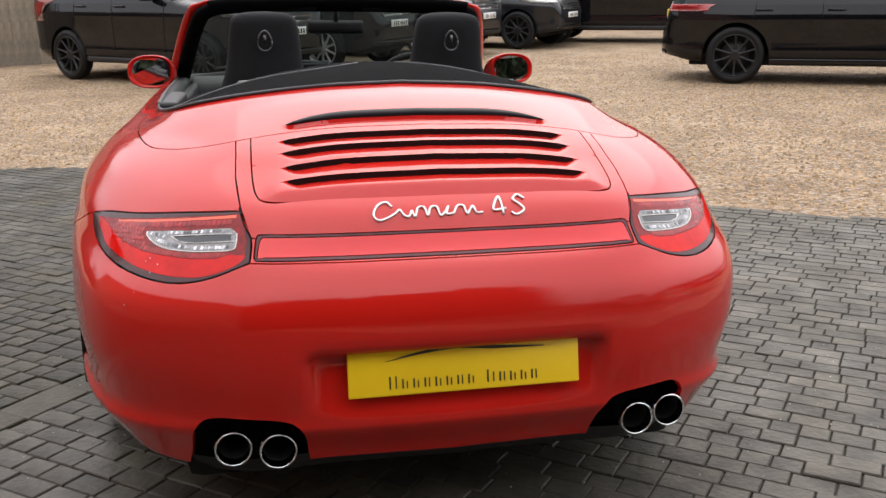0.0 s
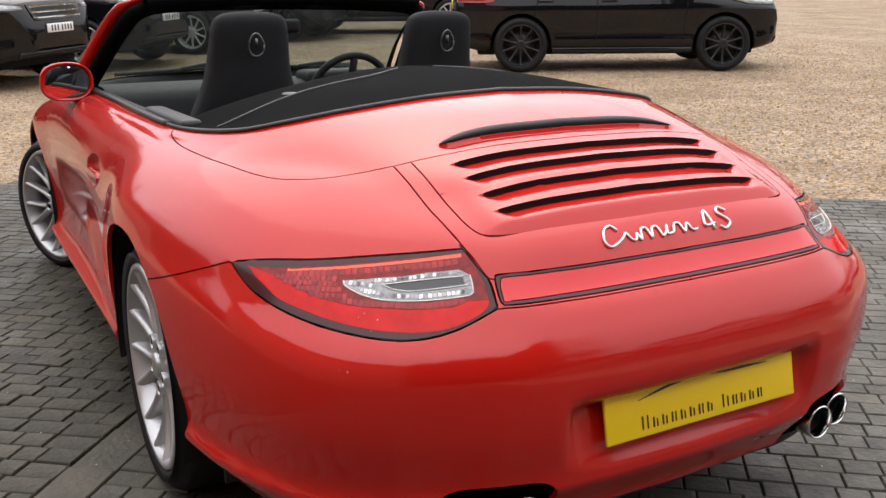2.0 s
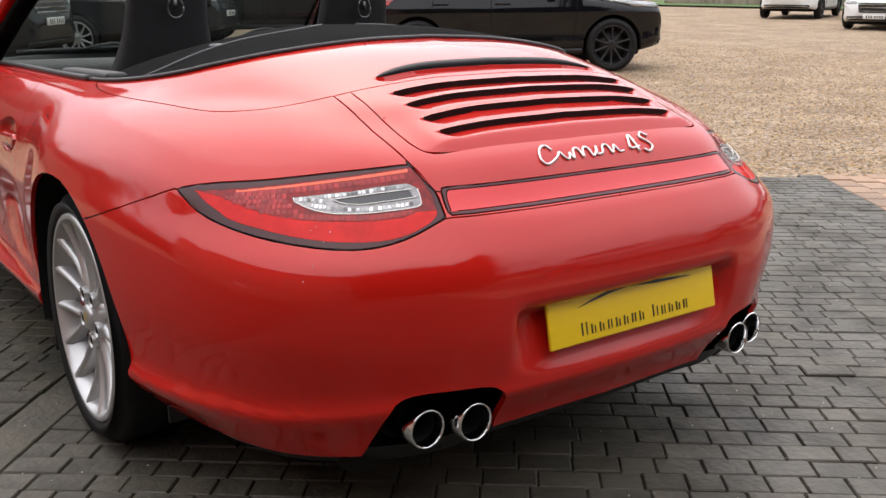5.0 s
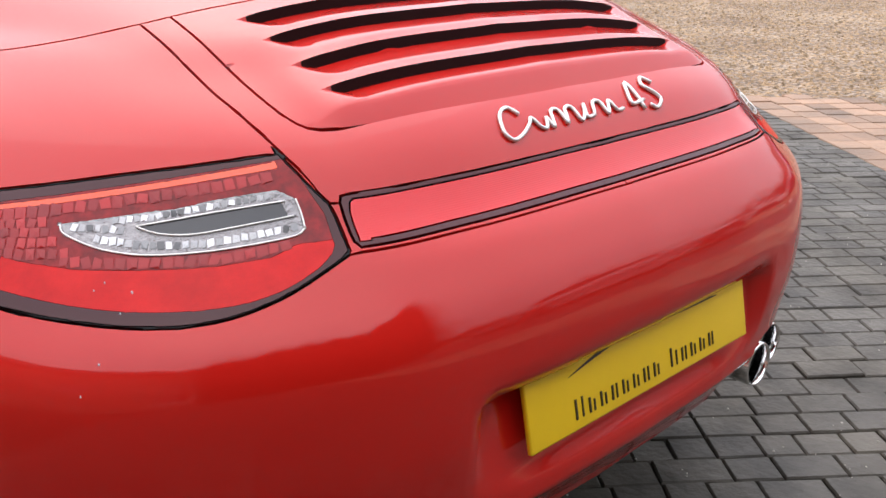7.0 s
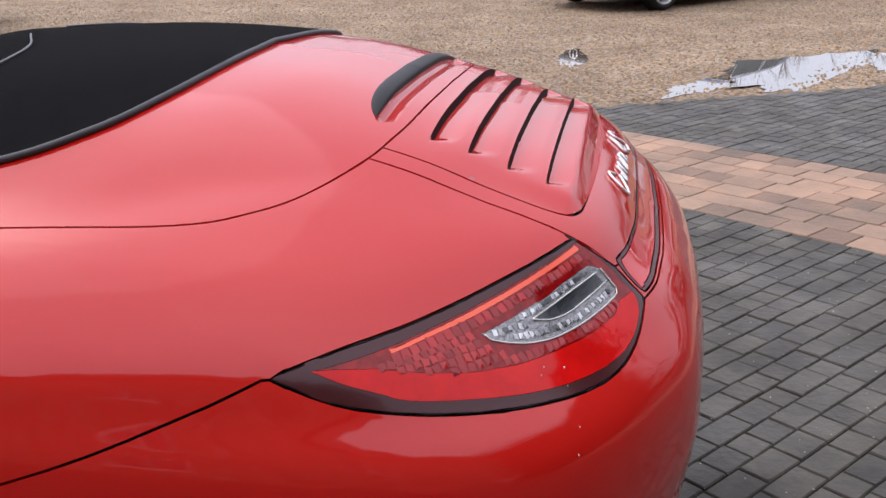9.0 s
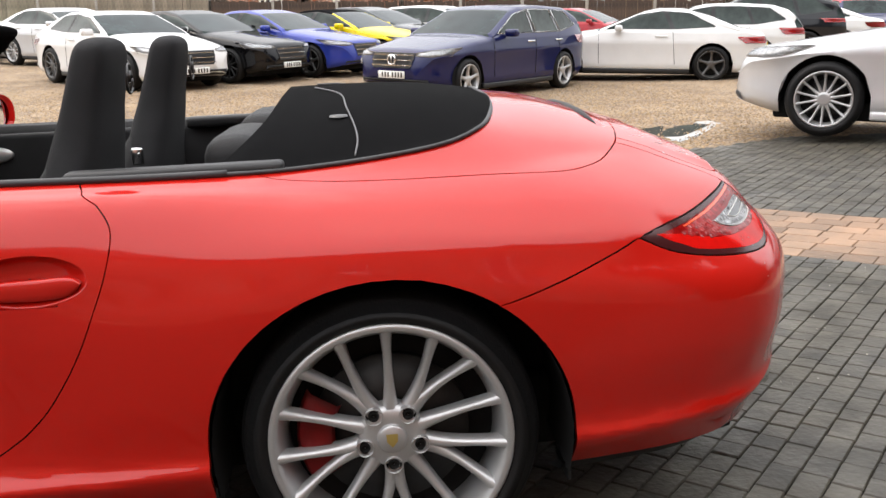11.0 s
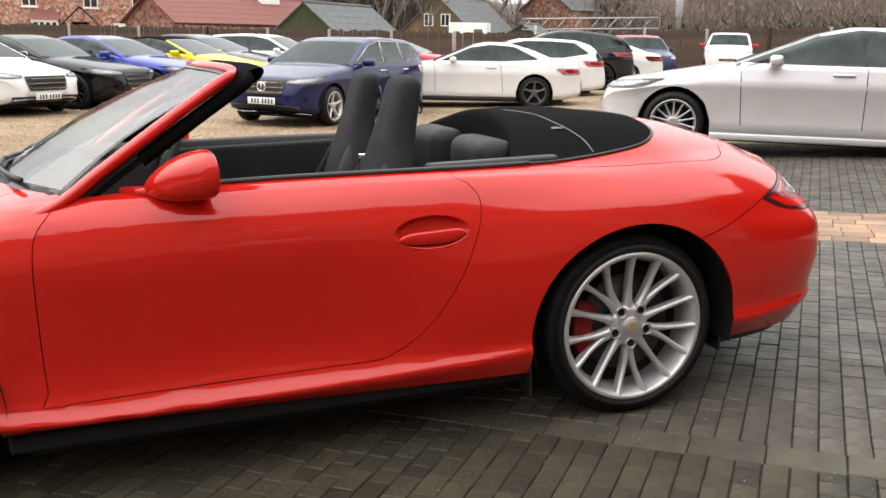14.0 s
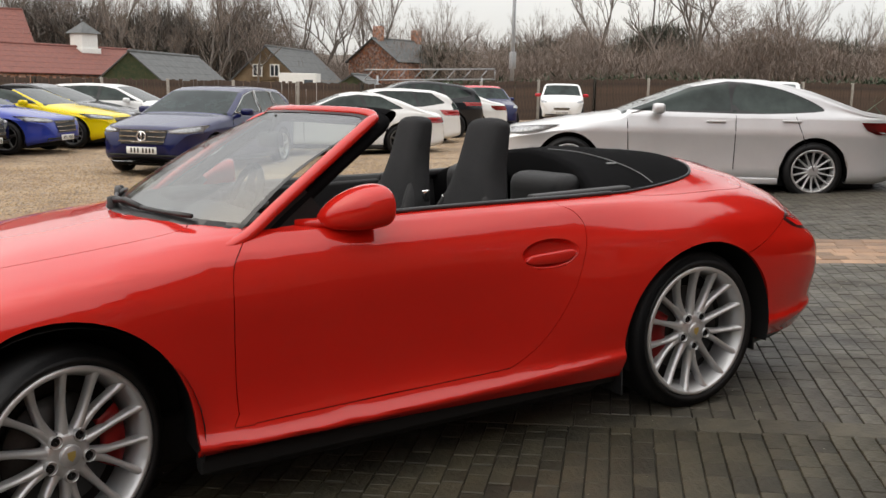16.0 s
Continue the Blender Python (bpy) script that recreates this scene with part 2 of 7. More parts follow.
def cut(bm, fn):
    """Cuts the faces of a bmesh along the line where fn is nought."""
    bm.verts.ensure_lookup_table()
    bm.verts.index_update()
    co = np.array([v.co for v in bm.verts])
    f = fn(co)
    eps = 4e-4
    f = np.where(np.abs(f) < eps, 0.0, f)
    on = {v for v, w in zip(bm.verts, f) if w == 0.0}
    todo = [e for e in bm.edges if f[e.verts[0].index] * f[e.verts[1].index] < 0]
    for e in todo:
        a, b = e.verts
        fa, fb = f[a.index], f[b.index]
        _, v = bmesh.utils.edge_split(e, a, fa / (fa - fb))
        on.add(v)
    seen = set()
    for v in on:
        seen.update(v.link_faces)
    for face in seen:
        hits = [v for v in face.verts if v in on]
        if len(hits) == 2 and not any(set(e.verts) == set(hits) for e in face.edges):
            try:
                bmesh.utils.face_split(face, hits[0], hits[1])
            except ValueError:
                pass


def pick(bm, keep):
    """A new bmesh of the faces for which keep(centres) holds."""
    out = bmesh.new()
    faces = list(bm.faces)
    mask = keep(np.array([f.calc_center_median() for f in faces]))
    vmap = {}
    for f, k in zip(faces, mask):
        if k:
            for v in f.verts:
                if v not in vmap:
                    vmap[v] = out.verts.new(v.co)
            out.faces.new([vmap[v] for v in f.verts])
    return out


def mirrored(bm):
    """Adds the mirror image across x = 0 and welds the seam."""
    g = bmesh.ops.duplicate(bm, geom=bm.verts[:] + bm.edges[:] + bm.faces[:])["geom"]
    vs = [v for v in g if isinstance(v, bmesh.types.BMVert)]
    for v in vs:
        v.co.x = -v.co.x
    bmesh.ops.reverse_faces(bm, faces=[x for x in g if isinstance(x, bmesh.types.BMFace)])
    bmesh.ops.remove_doubles(bm, verts=[v for v in bm.verts if abs(v.co.x) < 1e-3], dist=1e-3)
    return bm


def flipped(bm):
    """The other-hand copy of a bmesh."""
    out = bm.copy()
    for v in out.verts:
        v.co.x = -v.co.x
    bmesh.ops.reverse_faces(out, faces=out.faces[:])
    return out


def true_normals(ob):
    """Gives a body panel the normals of the whole uncut body, so that reflections run on over its joints."""
    me = ob.data
    out = [None] * len(me.vertices)
    for i, v in enumerate(me.vertices):
        q = v.co.copy()
        side = -1.0 if q.x < 0 else 1.0
        q.x = abs(q.x)
        hit = skin_tree.find_nearest(q)
        if hit[0] is None or hit[3] > .0045:
            continue
        f = skin_faces[hit[2]]
        p0, p1, p2, p3 = (skin_co[k] for k in f)
        e, g = p1 - p0, p3 - p0
        u = min(1, max(0, (hit[0] - p0).dot(e) / max(e.dot(e), 1e-12)))
        w = min(1, max(0, (hit[0] - p0).dot(g) / max(g.dot(g), 1e-12)))
        n0, n1, n2, n3 = (skin_no[k] for k in f)
        n = (n0 * (1 - u) + n1 * u) * (1 - w) + (n3 * (1 - u) + n2 * u) * w
        out[i] = Vector((n.x * side, n.y, n.z)).normalized()
    loops = [Vector((0, 0, 0))] * len(me.loops)
    for poly in me.polygons:
        for k in poly.loop_indices:
            n = out[me.loops[k].vertex_index]
            loops[k] = n if n is not None and n.dot(poly.normal) > .6 else Vector(poly.normal) if n is not None else Vector(me.vertices[me.loops[k].vertex_index].normal)
    me.normals_split_custom_set([tuple(n) for n in loops])
    return ob


def edge_fold(bm, gap=0.0018, deep=0.012):
    """Draws a panel's rim in by a hair and turns it down, so that panels meet in a real gap."""
    bm.normal_update()
    rim = [e for e in bm.edges if len(e.link_faces) == 1]
    move, nor = {}, {}
    for e in rim:
        f = e.link_faces[0]
        d = (e.verts[1].co - e.verts[0].co).normalized()
        inn = f.normal.cross(d)
        if inn.dot(f.calc_center_median() - e.verts[0].co) < 0:
            inn = -inn
        for v in e.verts:
            move[v] = move.get(v, Vector()) + inn
            nor[v] = v.normal.copy()
    for v, m in move.items():
        if m.length > 1e-6:
            v.co += m.normalized() * gap
    ex = bmesh.ops.extrude_edge_only(bm, edges=rim)["geom"]
    new_vs = [v for v in ex if isinstance(v, bmesh.types.BMVert)]
    for v in new_vs:
        src = [e.other_vert(v) for e in v.link_edges if e.other_vert(v) in nor]
        if src:
            v.co -= nor[src[0]] * deep
    for e in rim:
        e.smooth = False
    return bm

# ---- the ground: a sloping block drive that levels out into the gravel yard ----
def drive_z(x, y):
    """Height of the ground: the drive's slope, easing into the level yard."""
    z = -0.0262 * x - 0.0436 * y
    lo, hi, k = -0.16, 0.30, 0.05
    z = lo + k * np.log1p(np.exp(np.clip((z - lo) / k, -40, 40)))
    return hi - k * np.log1p(np.exp(np.clip((hi - z) / k, -40, 40)))


GRAVEL = mat("tan_gravel", (0.345, 0.238, 0.134), 0.9, color2=(0.225, 0.145, 0.078), scale=1.1, bump=0.0)


def pebbled(m, scale, spread, relief):
    """Breaks a surface into small stones, each of its own tone, with dark joints."""
    n, l = m.node_tree.nodes, m.node_tree.links
    b = n["Principled BSDF"]
    src = b.inputs["Base Color"].links[0].from_socket
    tc = n.new("ShaderNodeTexCoord")
    vo = n.new("ShaderNodeTexVoronoi")
    vo.inputs["Scale"].default_value = scale
    l.new(tc.outputs["Object"], vo.inputs["Vector"])
    sep = n.new("ShaderNodeSeparateColor")
    l.new(vo.outputs["Color"], sep.inputs[0])
    tone = n.new("ShaderNodeMapRange")
    tone.inputs[3].default_value, tone.inputs[4].default_value = 1 - spread, 1 + spread
    l.new(sep.outputs[0], tone.inputs[0])
    hue = n.new("ShaderNodeMapRange")
    hue.inputs[3].default_value, hue.inputs[4].default_value = 0.55, 1.2
    l.new(sep.outputs[1], hue.inputs[0])
    hs = n.new("ShaderNodeHueSaturation")
    l.new(src, hs.inputs["Color"])
    l.new(tone.outputs[0], hs.inputs["Value"])
    l.new(hue.outputs[0], hs.inputs["Saturation"])
    l.new(hs.outputs[0], b.inputs["Base Color"])
    bu = n.new("ShaderNodeBump")
    bu.invert = True
    bu.inputs["Strength"].default_value, bu.inputs["Distance"].default_value = relief, 0.02
    l.new(vo.outputs["Distance"], bu.inputs["Height"])
    l.new(bu.outputs["Normal"], b.inputs["Normal"])


pebbled(GRAVEL, 42.0, 0.55, 0.9)


def axis(a, b, fine0, fine1, step, far):
    mid = list(np.arange(fine0, fine1 + step / 2, step))
    return np.array(list(-np.geomspace(-a, -fine0, far, endpoint=False)) + mid + list(np.geomspace(fine1, b, far + 1)[1:]))


gx, gy = axis(-900, 900, -14, 40, 0.5, 14), axis(-900, 900, -16, 34, 0.5, 14)
GX, GY = np.meshgrid(gx, gy)
ground = part("ground", grid_bm(np.stack([GX, GY, drive_z(GX, GY) - 0.02], -1)), GRAVEL)
tagged(ground, "tan gravel yard with wet patches", "ground", kind="structure")

# ---- the red cabriolet: built level, then set on the sloping drive ----
TILT = Vector((-0.0262, -0.0436, 1.0)).normalized().rotation_difference(Vector((0, 0, 1))).to_matrix().to_4x4()
sports = tagged(new("sports_car"), "glossy red cabriolet with black hood folded, on block paving", "car")
sports.matrix_world = TILT

# body rings from the sill up to the cabin's rim, from the tail's middle round the flank to the nose
RINGS = []


def ring(*p):
    RINGS.append([p[i:i + 3] for i in range(0, len(p), 3)])


ring(0, -1.03, .235, .28, -1.02, .235, .5, -.975, .215, .70, -.80, .205, .80, -.47, .21, .85, 0, .21, .845, .40, .20, .83, 1.1, .215, .835, 1.95, .235, .85, 2.35, .22, .80, 2.85, .2, .58, 3.15, .2, 0, 3.28, .2)
ring(0, -1.085, .315, .28, -1.075, .315, .5, -1.034, .31, .742, -.853, .295, .868, -.49, .29, .908, 0, .30, .888, .42, .28, .878, 1.1, .262, .876, 1.93, .265, .88, 2.35, .33, .82, 2.85, .33, .6, 3.2, .33, 0, 3.32, .33)
ring(0, -1.092, .362, .28, -1.082, .362, .5, -1.034, .358, .734, -.852, .345, .860, -.492, .34, .910, 0, .36, .876, .43, .325, .843, 1.1, .308, .846, 1.91, .31, .882, 2.35, .39, .826, 2.85, .38, .61, 3.21, .38, 0, 3.33, .38)
ring(0, -1.11, .47, .28, -1.10, .47, .5, -1.055, .47, .75, -.875, .47, .875, -.5, .48, .918, 0, .5, .885, .46, .45, .832, 1.1, .40, .836, 1.87, .41, .885, 2.35, .48, .835, 2.85, .47, .62, 3.22, .47, 0, 3.34, .47)
ring(0, -1.105, .59, .28, -1.095, .59, .5, -1.05, .59, .745, -.87, .59, .868, -.5, .62, .918, 0, .64, .885, .47, .6, .846, 1.1, .57, .848, 1.86, .57, .885, 2.35, .62, .83, 2.85, .6, .6, 3.17, .58, 0, 3.30, .58)
ring(0, -1.065, .665, .28, -1.055, .665, .475, -1.01, .66, .705, -.835, .66, .843, -.5, .69, .908, 0, .71, .872, .47, .69, .858, 1.1, .69, .86, 1.86, .69, .88, 2.35, .70, .815, 2.85, .66, .58, 3.10, .64, 0, 3.22, .64)
ring(0, -1.018, .705, .28, -1.01, .705, .45, -.968, .712, .668, -.79, .722, .815, -.5, .748, .885, 0, .77, .855, .47, .76, .855, 1.1, .765, .855, 1.85, .765, .865, 2.35, .755, .79, 2.85, .7, .55, 3.02, .69, 0, 3.14, .69)
ring(0, -.955, .785, .28, -.948, .783, .449, -.895, .783, .615, -.715, .80, .765, -.45, .812, .832, 0, .828, .82, .46, .832, .832, 1.1, .835, .83, 1.82, .84, .82, 2.35, .805, .73, 2.85, .74, .5, 2.9, .75, 0, 3.0, .75)
ring(0, -.835, .853, .26, -.828, .848, .43, -.77, .845, .575, -.59, .861, .725, -.36, .855, .785, 0, .859, .785, .44, .875, .792, 1.1, .884, .78, 1.78, .892, .72, 2.3, .845, .6, 2.7, .80, .4, 2.72, .81, 0, 2.8, .81)
ring(0, -.73, .905, .25, -.722, .90, .42, -.66, .892, .56, -.49, .889, .69, -.275, .881, .735, .05, .880, .748, .41, .888, .762, 1.1, .901, .748, 1.77, .905, .62, 2.15, .885, .47, 2.4, .875, .28, 2.45, .88, 0, 2.5, .88)
ring(0, -.50, .980, .23, -.497, .973, .41, -.45, .953, .555, -.375, .925, .66, -.22, .903, .708, .09, .891, .729, .41, .896, .74, 1.1, .909, .727, 1.765, .912, .54, 2.0, .912, .38, 2.12, .915, .2, 2.17, .918, 0, 2.19, .92)
ring(0, -.325, 1.008, .22, -.333, 1.0, .42, -.315, .978, .55, -.268, .954, .635, -.15, .927, .685, .12, .904, .71, .42, .902, .718, 1.1, .914, .705, 1.755, .916, .50, 1.95, .925, .34, 2.03, .93, .2, 2.06, .932, 0, 2.07, .933)
SPANS = [14, 14, 18, 14, 10, 10, 10, 10, 10, 10, 7, 7]
rows = np.array([spline(r, SPANS) for r in RINGS])
body_grid = np.array([spline(rows[:, j], 7) for j in range(rows.shape[1])]).transpose(1, 0, 2)
cabin_rim = body_grid[-1]


def sd_side(poly, xmin=0.55, ymin=-9.0):
    return lambda p: np.where((p[:, 0] > xmin) & (p[:, 1] > ymin), poly_sd(p[:, 1:3], poly), 9.0)


def sd_plan(poly, zmin=0.73):
    return lambda p: np.where(p[:, 2] > zmin, poly_sd(p[:, :2], poly), 9.0)


def bearing(p):
    """How far round the tail's corner a point lies."""
    return (p[:, 0] + p[:, 1]) * 0.7071


def sd_corner(poly):
    def fn(p):
        return np.where((p[:, 1] < -0.4) & (p[:, 2] > 0.55), poly_sd(np.c_[bearing(p), p[:, 2]], poly), 9.0)
    return fn


def arch(cy, cz, ry, rz):
    def fn(p):
        d = np.hypot((p[:, 1] - cy) / ry, (p[:, 2] - cz) / rz) - 1
        d = np.where(p[:, 2] < cz, np.abs(p[:, 1] - cy) / ry - 1, d)
        return np.where(p[:, 0] > 0.6, d * ry, 9.0)
    return fn


rear_arch, front_arch = arch(-.028, .325, .398, .372), arch(2.39, .33, .362, .395)
door_fn = sd_side(spline([(1.86, .3105), (1.884, .312), (1.8905, .335), (1.893, .5), (1.884, .772), (1.855, .85), (1.812, .893), (1.74, .96), (1.2, .97), (.66, .97), (.622, .905),
                          (.56, .868), (.53, .82), (.542, .74), (.575, .655), (.62, .56), (.695, .45), (.775, .375), (.86, .332), (.98, .318)], 6, True), 0.58)
LAMP_LOW = [tuple(q) for q in spline([(.149, .727), (.086, .690), (.01, .668), (-.08, .653), (-.2, .641), (-.275, .641), (-.34, .655), (-.405, .686)], 5)]
LIGHT = [(-.405, .686), (-.381, .729)] + [tuple(q) for q in spline([(-.324, .778), (-.177, .764), (-.047, .75), (.065, .741), (.149, .727)], 4)] + LAMP_LOW[1:-1]
BUMPER_H, BUMPER_Z = zip(*([(-.8, .686)] + LAMP_LOW[::-1] + [(.43, .63), (.6, .58)]))
bumper_fn = lambda p: np.where(p[:, 1] < -0.15, p[:, 2] - np.interp(bearing(p), BUMPER_H, BUMPER_Z), 9.0)
light_fn = sd_corner(LIGHT)
strip_fn = lambda p: np.where(p[:, 1] < -0.9, poly_sd(p[:, [0, 2]], [(-.1, .690), (.424, .690), (.415, .737), (-.1, .737)]), 9.0)
lid_fn = sd_plan([(-.1, -.60), (.4515, -.60), (.4525, -.70), (.4545, -.79), (.449, -.87), (.445, -.905), (.427, -.968), (.427, -1.2), (-.1, -1.2)], 0.7285)
grille_fn = sd_plan([(-.2, -.60), (.4155, -.60), *[tuple(q) for q in spline([(.4165, -.65), (.418, -.77), (.416, -.845), (.411, -.875), (.402, -.897), (.382, -.910), (.345, -.917), (.2, -.927), (0, -.930), (-.2, -.927)], 5)]])
hood_fn = sd_plan([*[tuple(q) for q in spline([(-.1, -.661), (0, -.662), (.2, -.660), (.32, -.653), (.404, -.638), (.452, -.624), (.512, -.594), (.576, -.557), (.621, -.515), (.660, -.462), (.692, -.37), (.722, -.2), (.735, 0), (.728, .147), (.70, .24), (.62, .3)], 6)], (-.1, .3)], 0.8)
bonnet_fn = lambda p: np.where((p[:, 1] > 1.8) & (p[:, 2] > 0.7), poly_sd(p[:, :2], spline([(-.3, 1.97), (.3, 1.965), (.52, 1.93), (.60, 2.02), (.58, 2.4), (.46, 2.75), (.25, 2.93), (-.3, 2.95)], 4, True)), 9.0)
pipe_fn = lambda p: np.where(p[:, 1] < -0.7, poly_sd(p[:, [0, 2]], spline([(.325, .1), (.328, .26), (.34, .325), (.375, .352), (.46, .358), (.53, .352), (.562, .325), (.572, .27), (.574, .1)], 5, True)), 9.0)

shell = grid_bm(body_grid)
shell.normal_update()
if sum(f.normal.x for f in shell.faces) < 0:
    bmesh.ops.reverse_faces(shell, faces=shell.faces[:])
# the plate's hollow in the bumper, and the pressed line below it
for v in shell.verts:
    x, y, z = v.co
    if y < -0.85 and z < 0.75:
        a = np.clip((.335 - x) / .03, 0, 1) * np.clip((.512 - z) / .03, 0, 1) * np.clip((z - .352) / .02, 0, 1)
        a = a * a * (3 - 2 * a)
        v.co.y += a * max(0.0, (-1.048 - (.51 - z) * .22) - y) if z > .36 else 0.0
    if y < -0.4 and z < .335 and z > .215:
        v.co.y += .012 * math.sin((z - .215) / .12 * math.pi) * min(1, max(0, (-.4 - y) / .3))

# the whole skin before it is cut into panels
shell.normal_update()
shell.verts.index_update()
from mathutils.bvhtree import BVHTree
skin_tree = BVHTree.FromBMesh(shell)
skin_co, skin_no = [v.co.copy() for v in shell.verts], [v.normal.copy() for v in shell.verts]
skin_faces = [tuple(v.index for v in f.verts) for f in shell.faces]
for k, q in enumerate(skin_co):
    if q.x < 1e-4:
        skin_no[k] = Vector((0, skin_no[k].y, skin_no[k].z)).normalized()
inner = shell.copy()
inner.normal_update()
for v in inner.verts:
    v.co -= v.normal * 0.014
for fn in (rear_arch, front_arch, pipe_fn, door_fn, bumper_fn, light_fn, strip_fn, lid_fn, grille_fn, hood_fn, bonnet_fn):
    cut(shell, fn)
for fn in (rear_arch, front_arch, pipe_fn):
    cut(inner, fn)
open_fn = lambda p: (rear_arch(p) > 0) & (front_arch(p) > 0) & (pipe_fn(p) > 0)
part("inner_shell", mirrored(pick(inner, lambda p: open_fn(p) & (grille_fn(p) > -.01) & ((np.hypot((p[:, 1] - .705) / .16, (p[:, 2] - .729) / .08) > 1) | (p[:, 0] < .6)))), SHUT, sports)
part("engine_bay", box_bm(-.40, .40, -.90, -.64, .66, .74, .02), SHUT, sports)
inner.free()

is_light = lambda p: light_fn(p) < 0
is_strip = lambda p: (strip_fn(p) < 0) & ~is_light(p)
is_bumper = lambda p: open_fn(p) & (bumper_fn(p) < 0) & ~is_light(p) & ~is_strip(p)
is_hood = lambda p: hood_fn(p) < 0
is_grille = lambda p: (grille_fn(p) < 0) & ~is_hood(p)
is_lid = lambda p: (lid_fn(p) < 0) & ~is_hood(p) & ~is_grille(p) & ~is_strip(p) & ~is_light(p)
is_door = lambda p: open_fn(p) & (door_fn(p) < 0)
is_bonnet = lambda p: bonnet_fn(p) < 0
is_rest = lambda p: open_fn(p) & ~(is_light(p) | is_strip(p) | is_bumper(p) | is_grille(p) | is_lid(p) | is_hood(p) | is_door(p) | is_bonnet(p))


def panel(name, keep, both=True, label="", gap=0.0018):
    bm = pick(shell, keep)
    bmesh.ops.remove_doubles(bm, verts=bm.verts[:], dist=.0012)
    if both:
        true_normals(part(name, edge_fold(mirrored(bm), gap), RED, sports, label))
    else:
        other = flipped(bm)
        true_normals(part(name, edge_fold(bm, gap), RED, sports, label))
        true_normals(part(name, edge_fold(other, gap), RED, sports, label))


panel("wing", is_rest, False)
panel("bumper", is_bumper)
panel("engine_lid", is_lid)

# the hood's lid, with the hollow behind the high brake lamp
def ease(t):
    t = min(1.0, max(0.0, t))
    return t * t * (3 - 2 * t)


hc = pick(shell, is_hood)
for q in (-.603, -.6045, -.608, -.613, -.619, -.626, -.634, -.642, -.649):
    cut(hc, lambda p, q=q: np.where(p[:, 0] < .36, p[:, 1] - q, 9.0))
for q in (.275, .285, .295, .303, .311, .319, .327, .335, .343):
    cut(hc, lambda p, q=q: np.where((p[:, 1] < -.58) & (p[:, 1] > -.655), p[:, 0] - q, 9.0))
for v in hc.verts:
    d = -.603 - v.co.y
    if d > .0005 and v.co.x < .36:
        v.co.z -= .013 * ease(d / .004) * ease((.046 - d) / .040) * ease((.352 - .35 * d - v.co.x) / .040)
bmesh.ops.remove_doubles(hc, verts=hc.verts[:], dist=.0008)
true_normals(part("hood_cover", edge_fold(mirrored(hc)), RED, sports))
panel("bonnet", is_bonnet)

# doors with the hollow behind the pull
for hand in (1, -1):
    bm = pick(shell, is_door)
    cut(bm, lambda p: np.hypot((p[:, 1] - .705) / .128, (p[:, 2] - .729) / .053) - 1)
    gone = [f for f in bm.faces if math.hypot((f.calc_center_median().y - .705) / .128, (f.calc_center_median().z - .729) / .053) < 1]
    bmesh.ops.delete(bm, geom=gone, context="FACES")
    bmesh.ops.remove_doubles(bm, verts=bm.verts[:], dist=.0012)
    if hand < 0:
        bm2 = flipped(bm)
        bm.free()
        bm = bm2
    door = true_normals(part("door", edge_fold(bm, .0012), RED, sports))
    cup = []
    for k, d in ((1.10, .006), (1.03, .0016), (.985, .0012), (.94, .005), (.84, .018), (.6, .028), (.02, .030)):
        row = []
        for a in np.linspace(0, 2 * math.pi, 49):
            p = skin_tree.ray_cast(Vector((2, .705 + .128 * k * math.cos(a), .729 + .053 * k * math.sin(a))), Vector((-1, 0, 0)))[0]
            row.append((hand * (p.x - d), p.y, p.z))
        cup.append(row)
    cup_bm = grid_bm(np.array(cup))
    bmesh.ops.remove_doubles(cup_bm, verts=cup_bm.verts[:], dist=1e-5)
    bmesh.ops.recalc_face_normals(cup_bm, faces=cup_bm.faces[:])
    part("handle_cup", cup_bm, RED, door)
    rows_ = []
    for t in np.linspace(-1, 1, 19):
        hz = max(.001, .0225 * (1 - abs(t) ** 4) ** .5) * (1 - .10 * t)
        zc = .7105 + .010 * max(0, -t) ** 2.5
        sx = skin_tree.ray_cast(Vector((2, .705 + .112 * t, zc)), Vector((-1, 0, 0)))[0].x
        rows_.append([(hand * (sx - .006 + .011 * np.sign(math.cos(a)) * abs(math.cos(a)) ** .6), .705 + .112 * t, zc + hz * np.sign(math.sin(a)) * abs(math.sin(a)) ** .8) for a in np.linspace(0, 2 * math.pi, 21)])
    hb = grid_bm(np.array(rows_))
    bmesh.ops.remove_doubles(hb, verts=hb.verts[:], dist=1e-5)
    bmesh.ops.recalc_face_normals(hb, faces=hb.faces[:])
    part("door_pull", hb, RED, door)

# engine grille: four deep scoops under stepped slats
gb = pick(shell, is_grille)
SLOT_Y = [-.690, -.747, -.804, -.861]
SLOT_D = (0, .0015, .005, .010, .014, .019, .024, .029, .034, .039, .044)
for y in SLOT_Y:
    for off in SLOT_D:
        cut(gb, lambda p, q=y - off: p[:, 1] - q)
for q in (.372, .364, .356, .349, .342, .335, .328, .321, .314, .306, .296):
    cut(gb, lambda p, q=q: p[:, 0] - q)
for q in (-.899, -.903, -.908, -.914, -.920):
    cut(gb, lambda p, q=q: p[:, 1] - q)
# the step face under each slat lip is coloured near black as slot shade
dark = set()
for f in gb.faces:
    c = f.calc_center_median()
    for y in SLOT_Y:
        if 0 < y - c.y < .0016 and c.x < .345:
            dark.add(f)
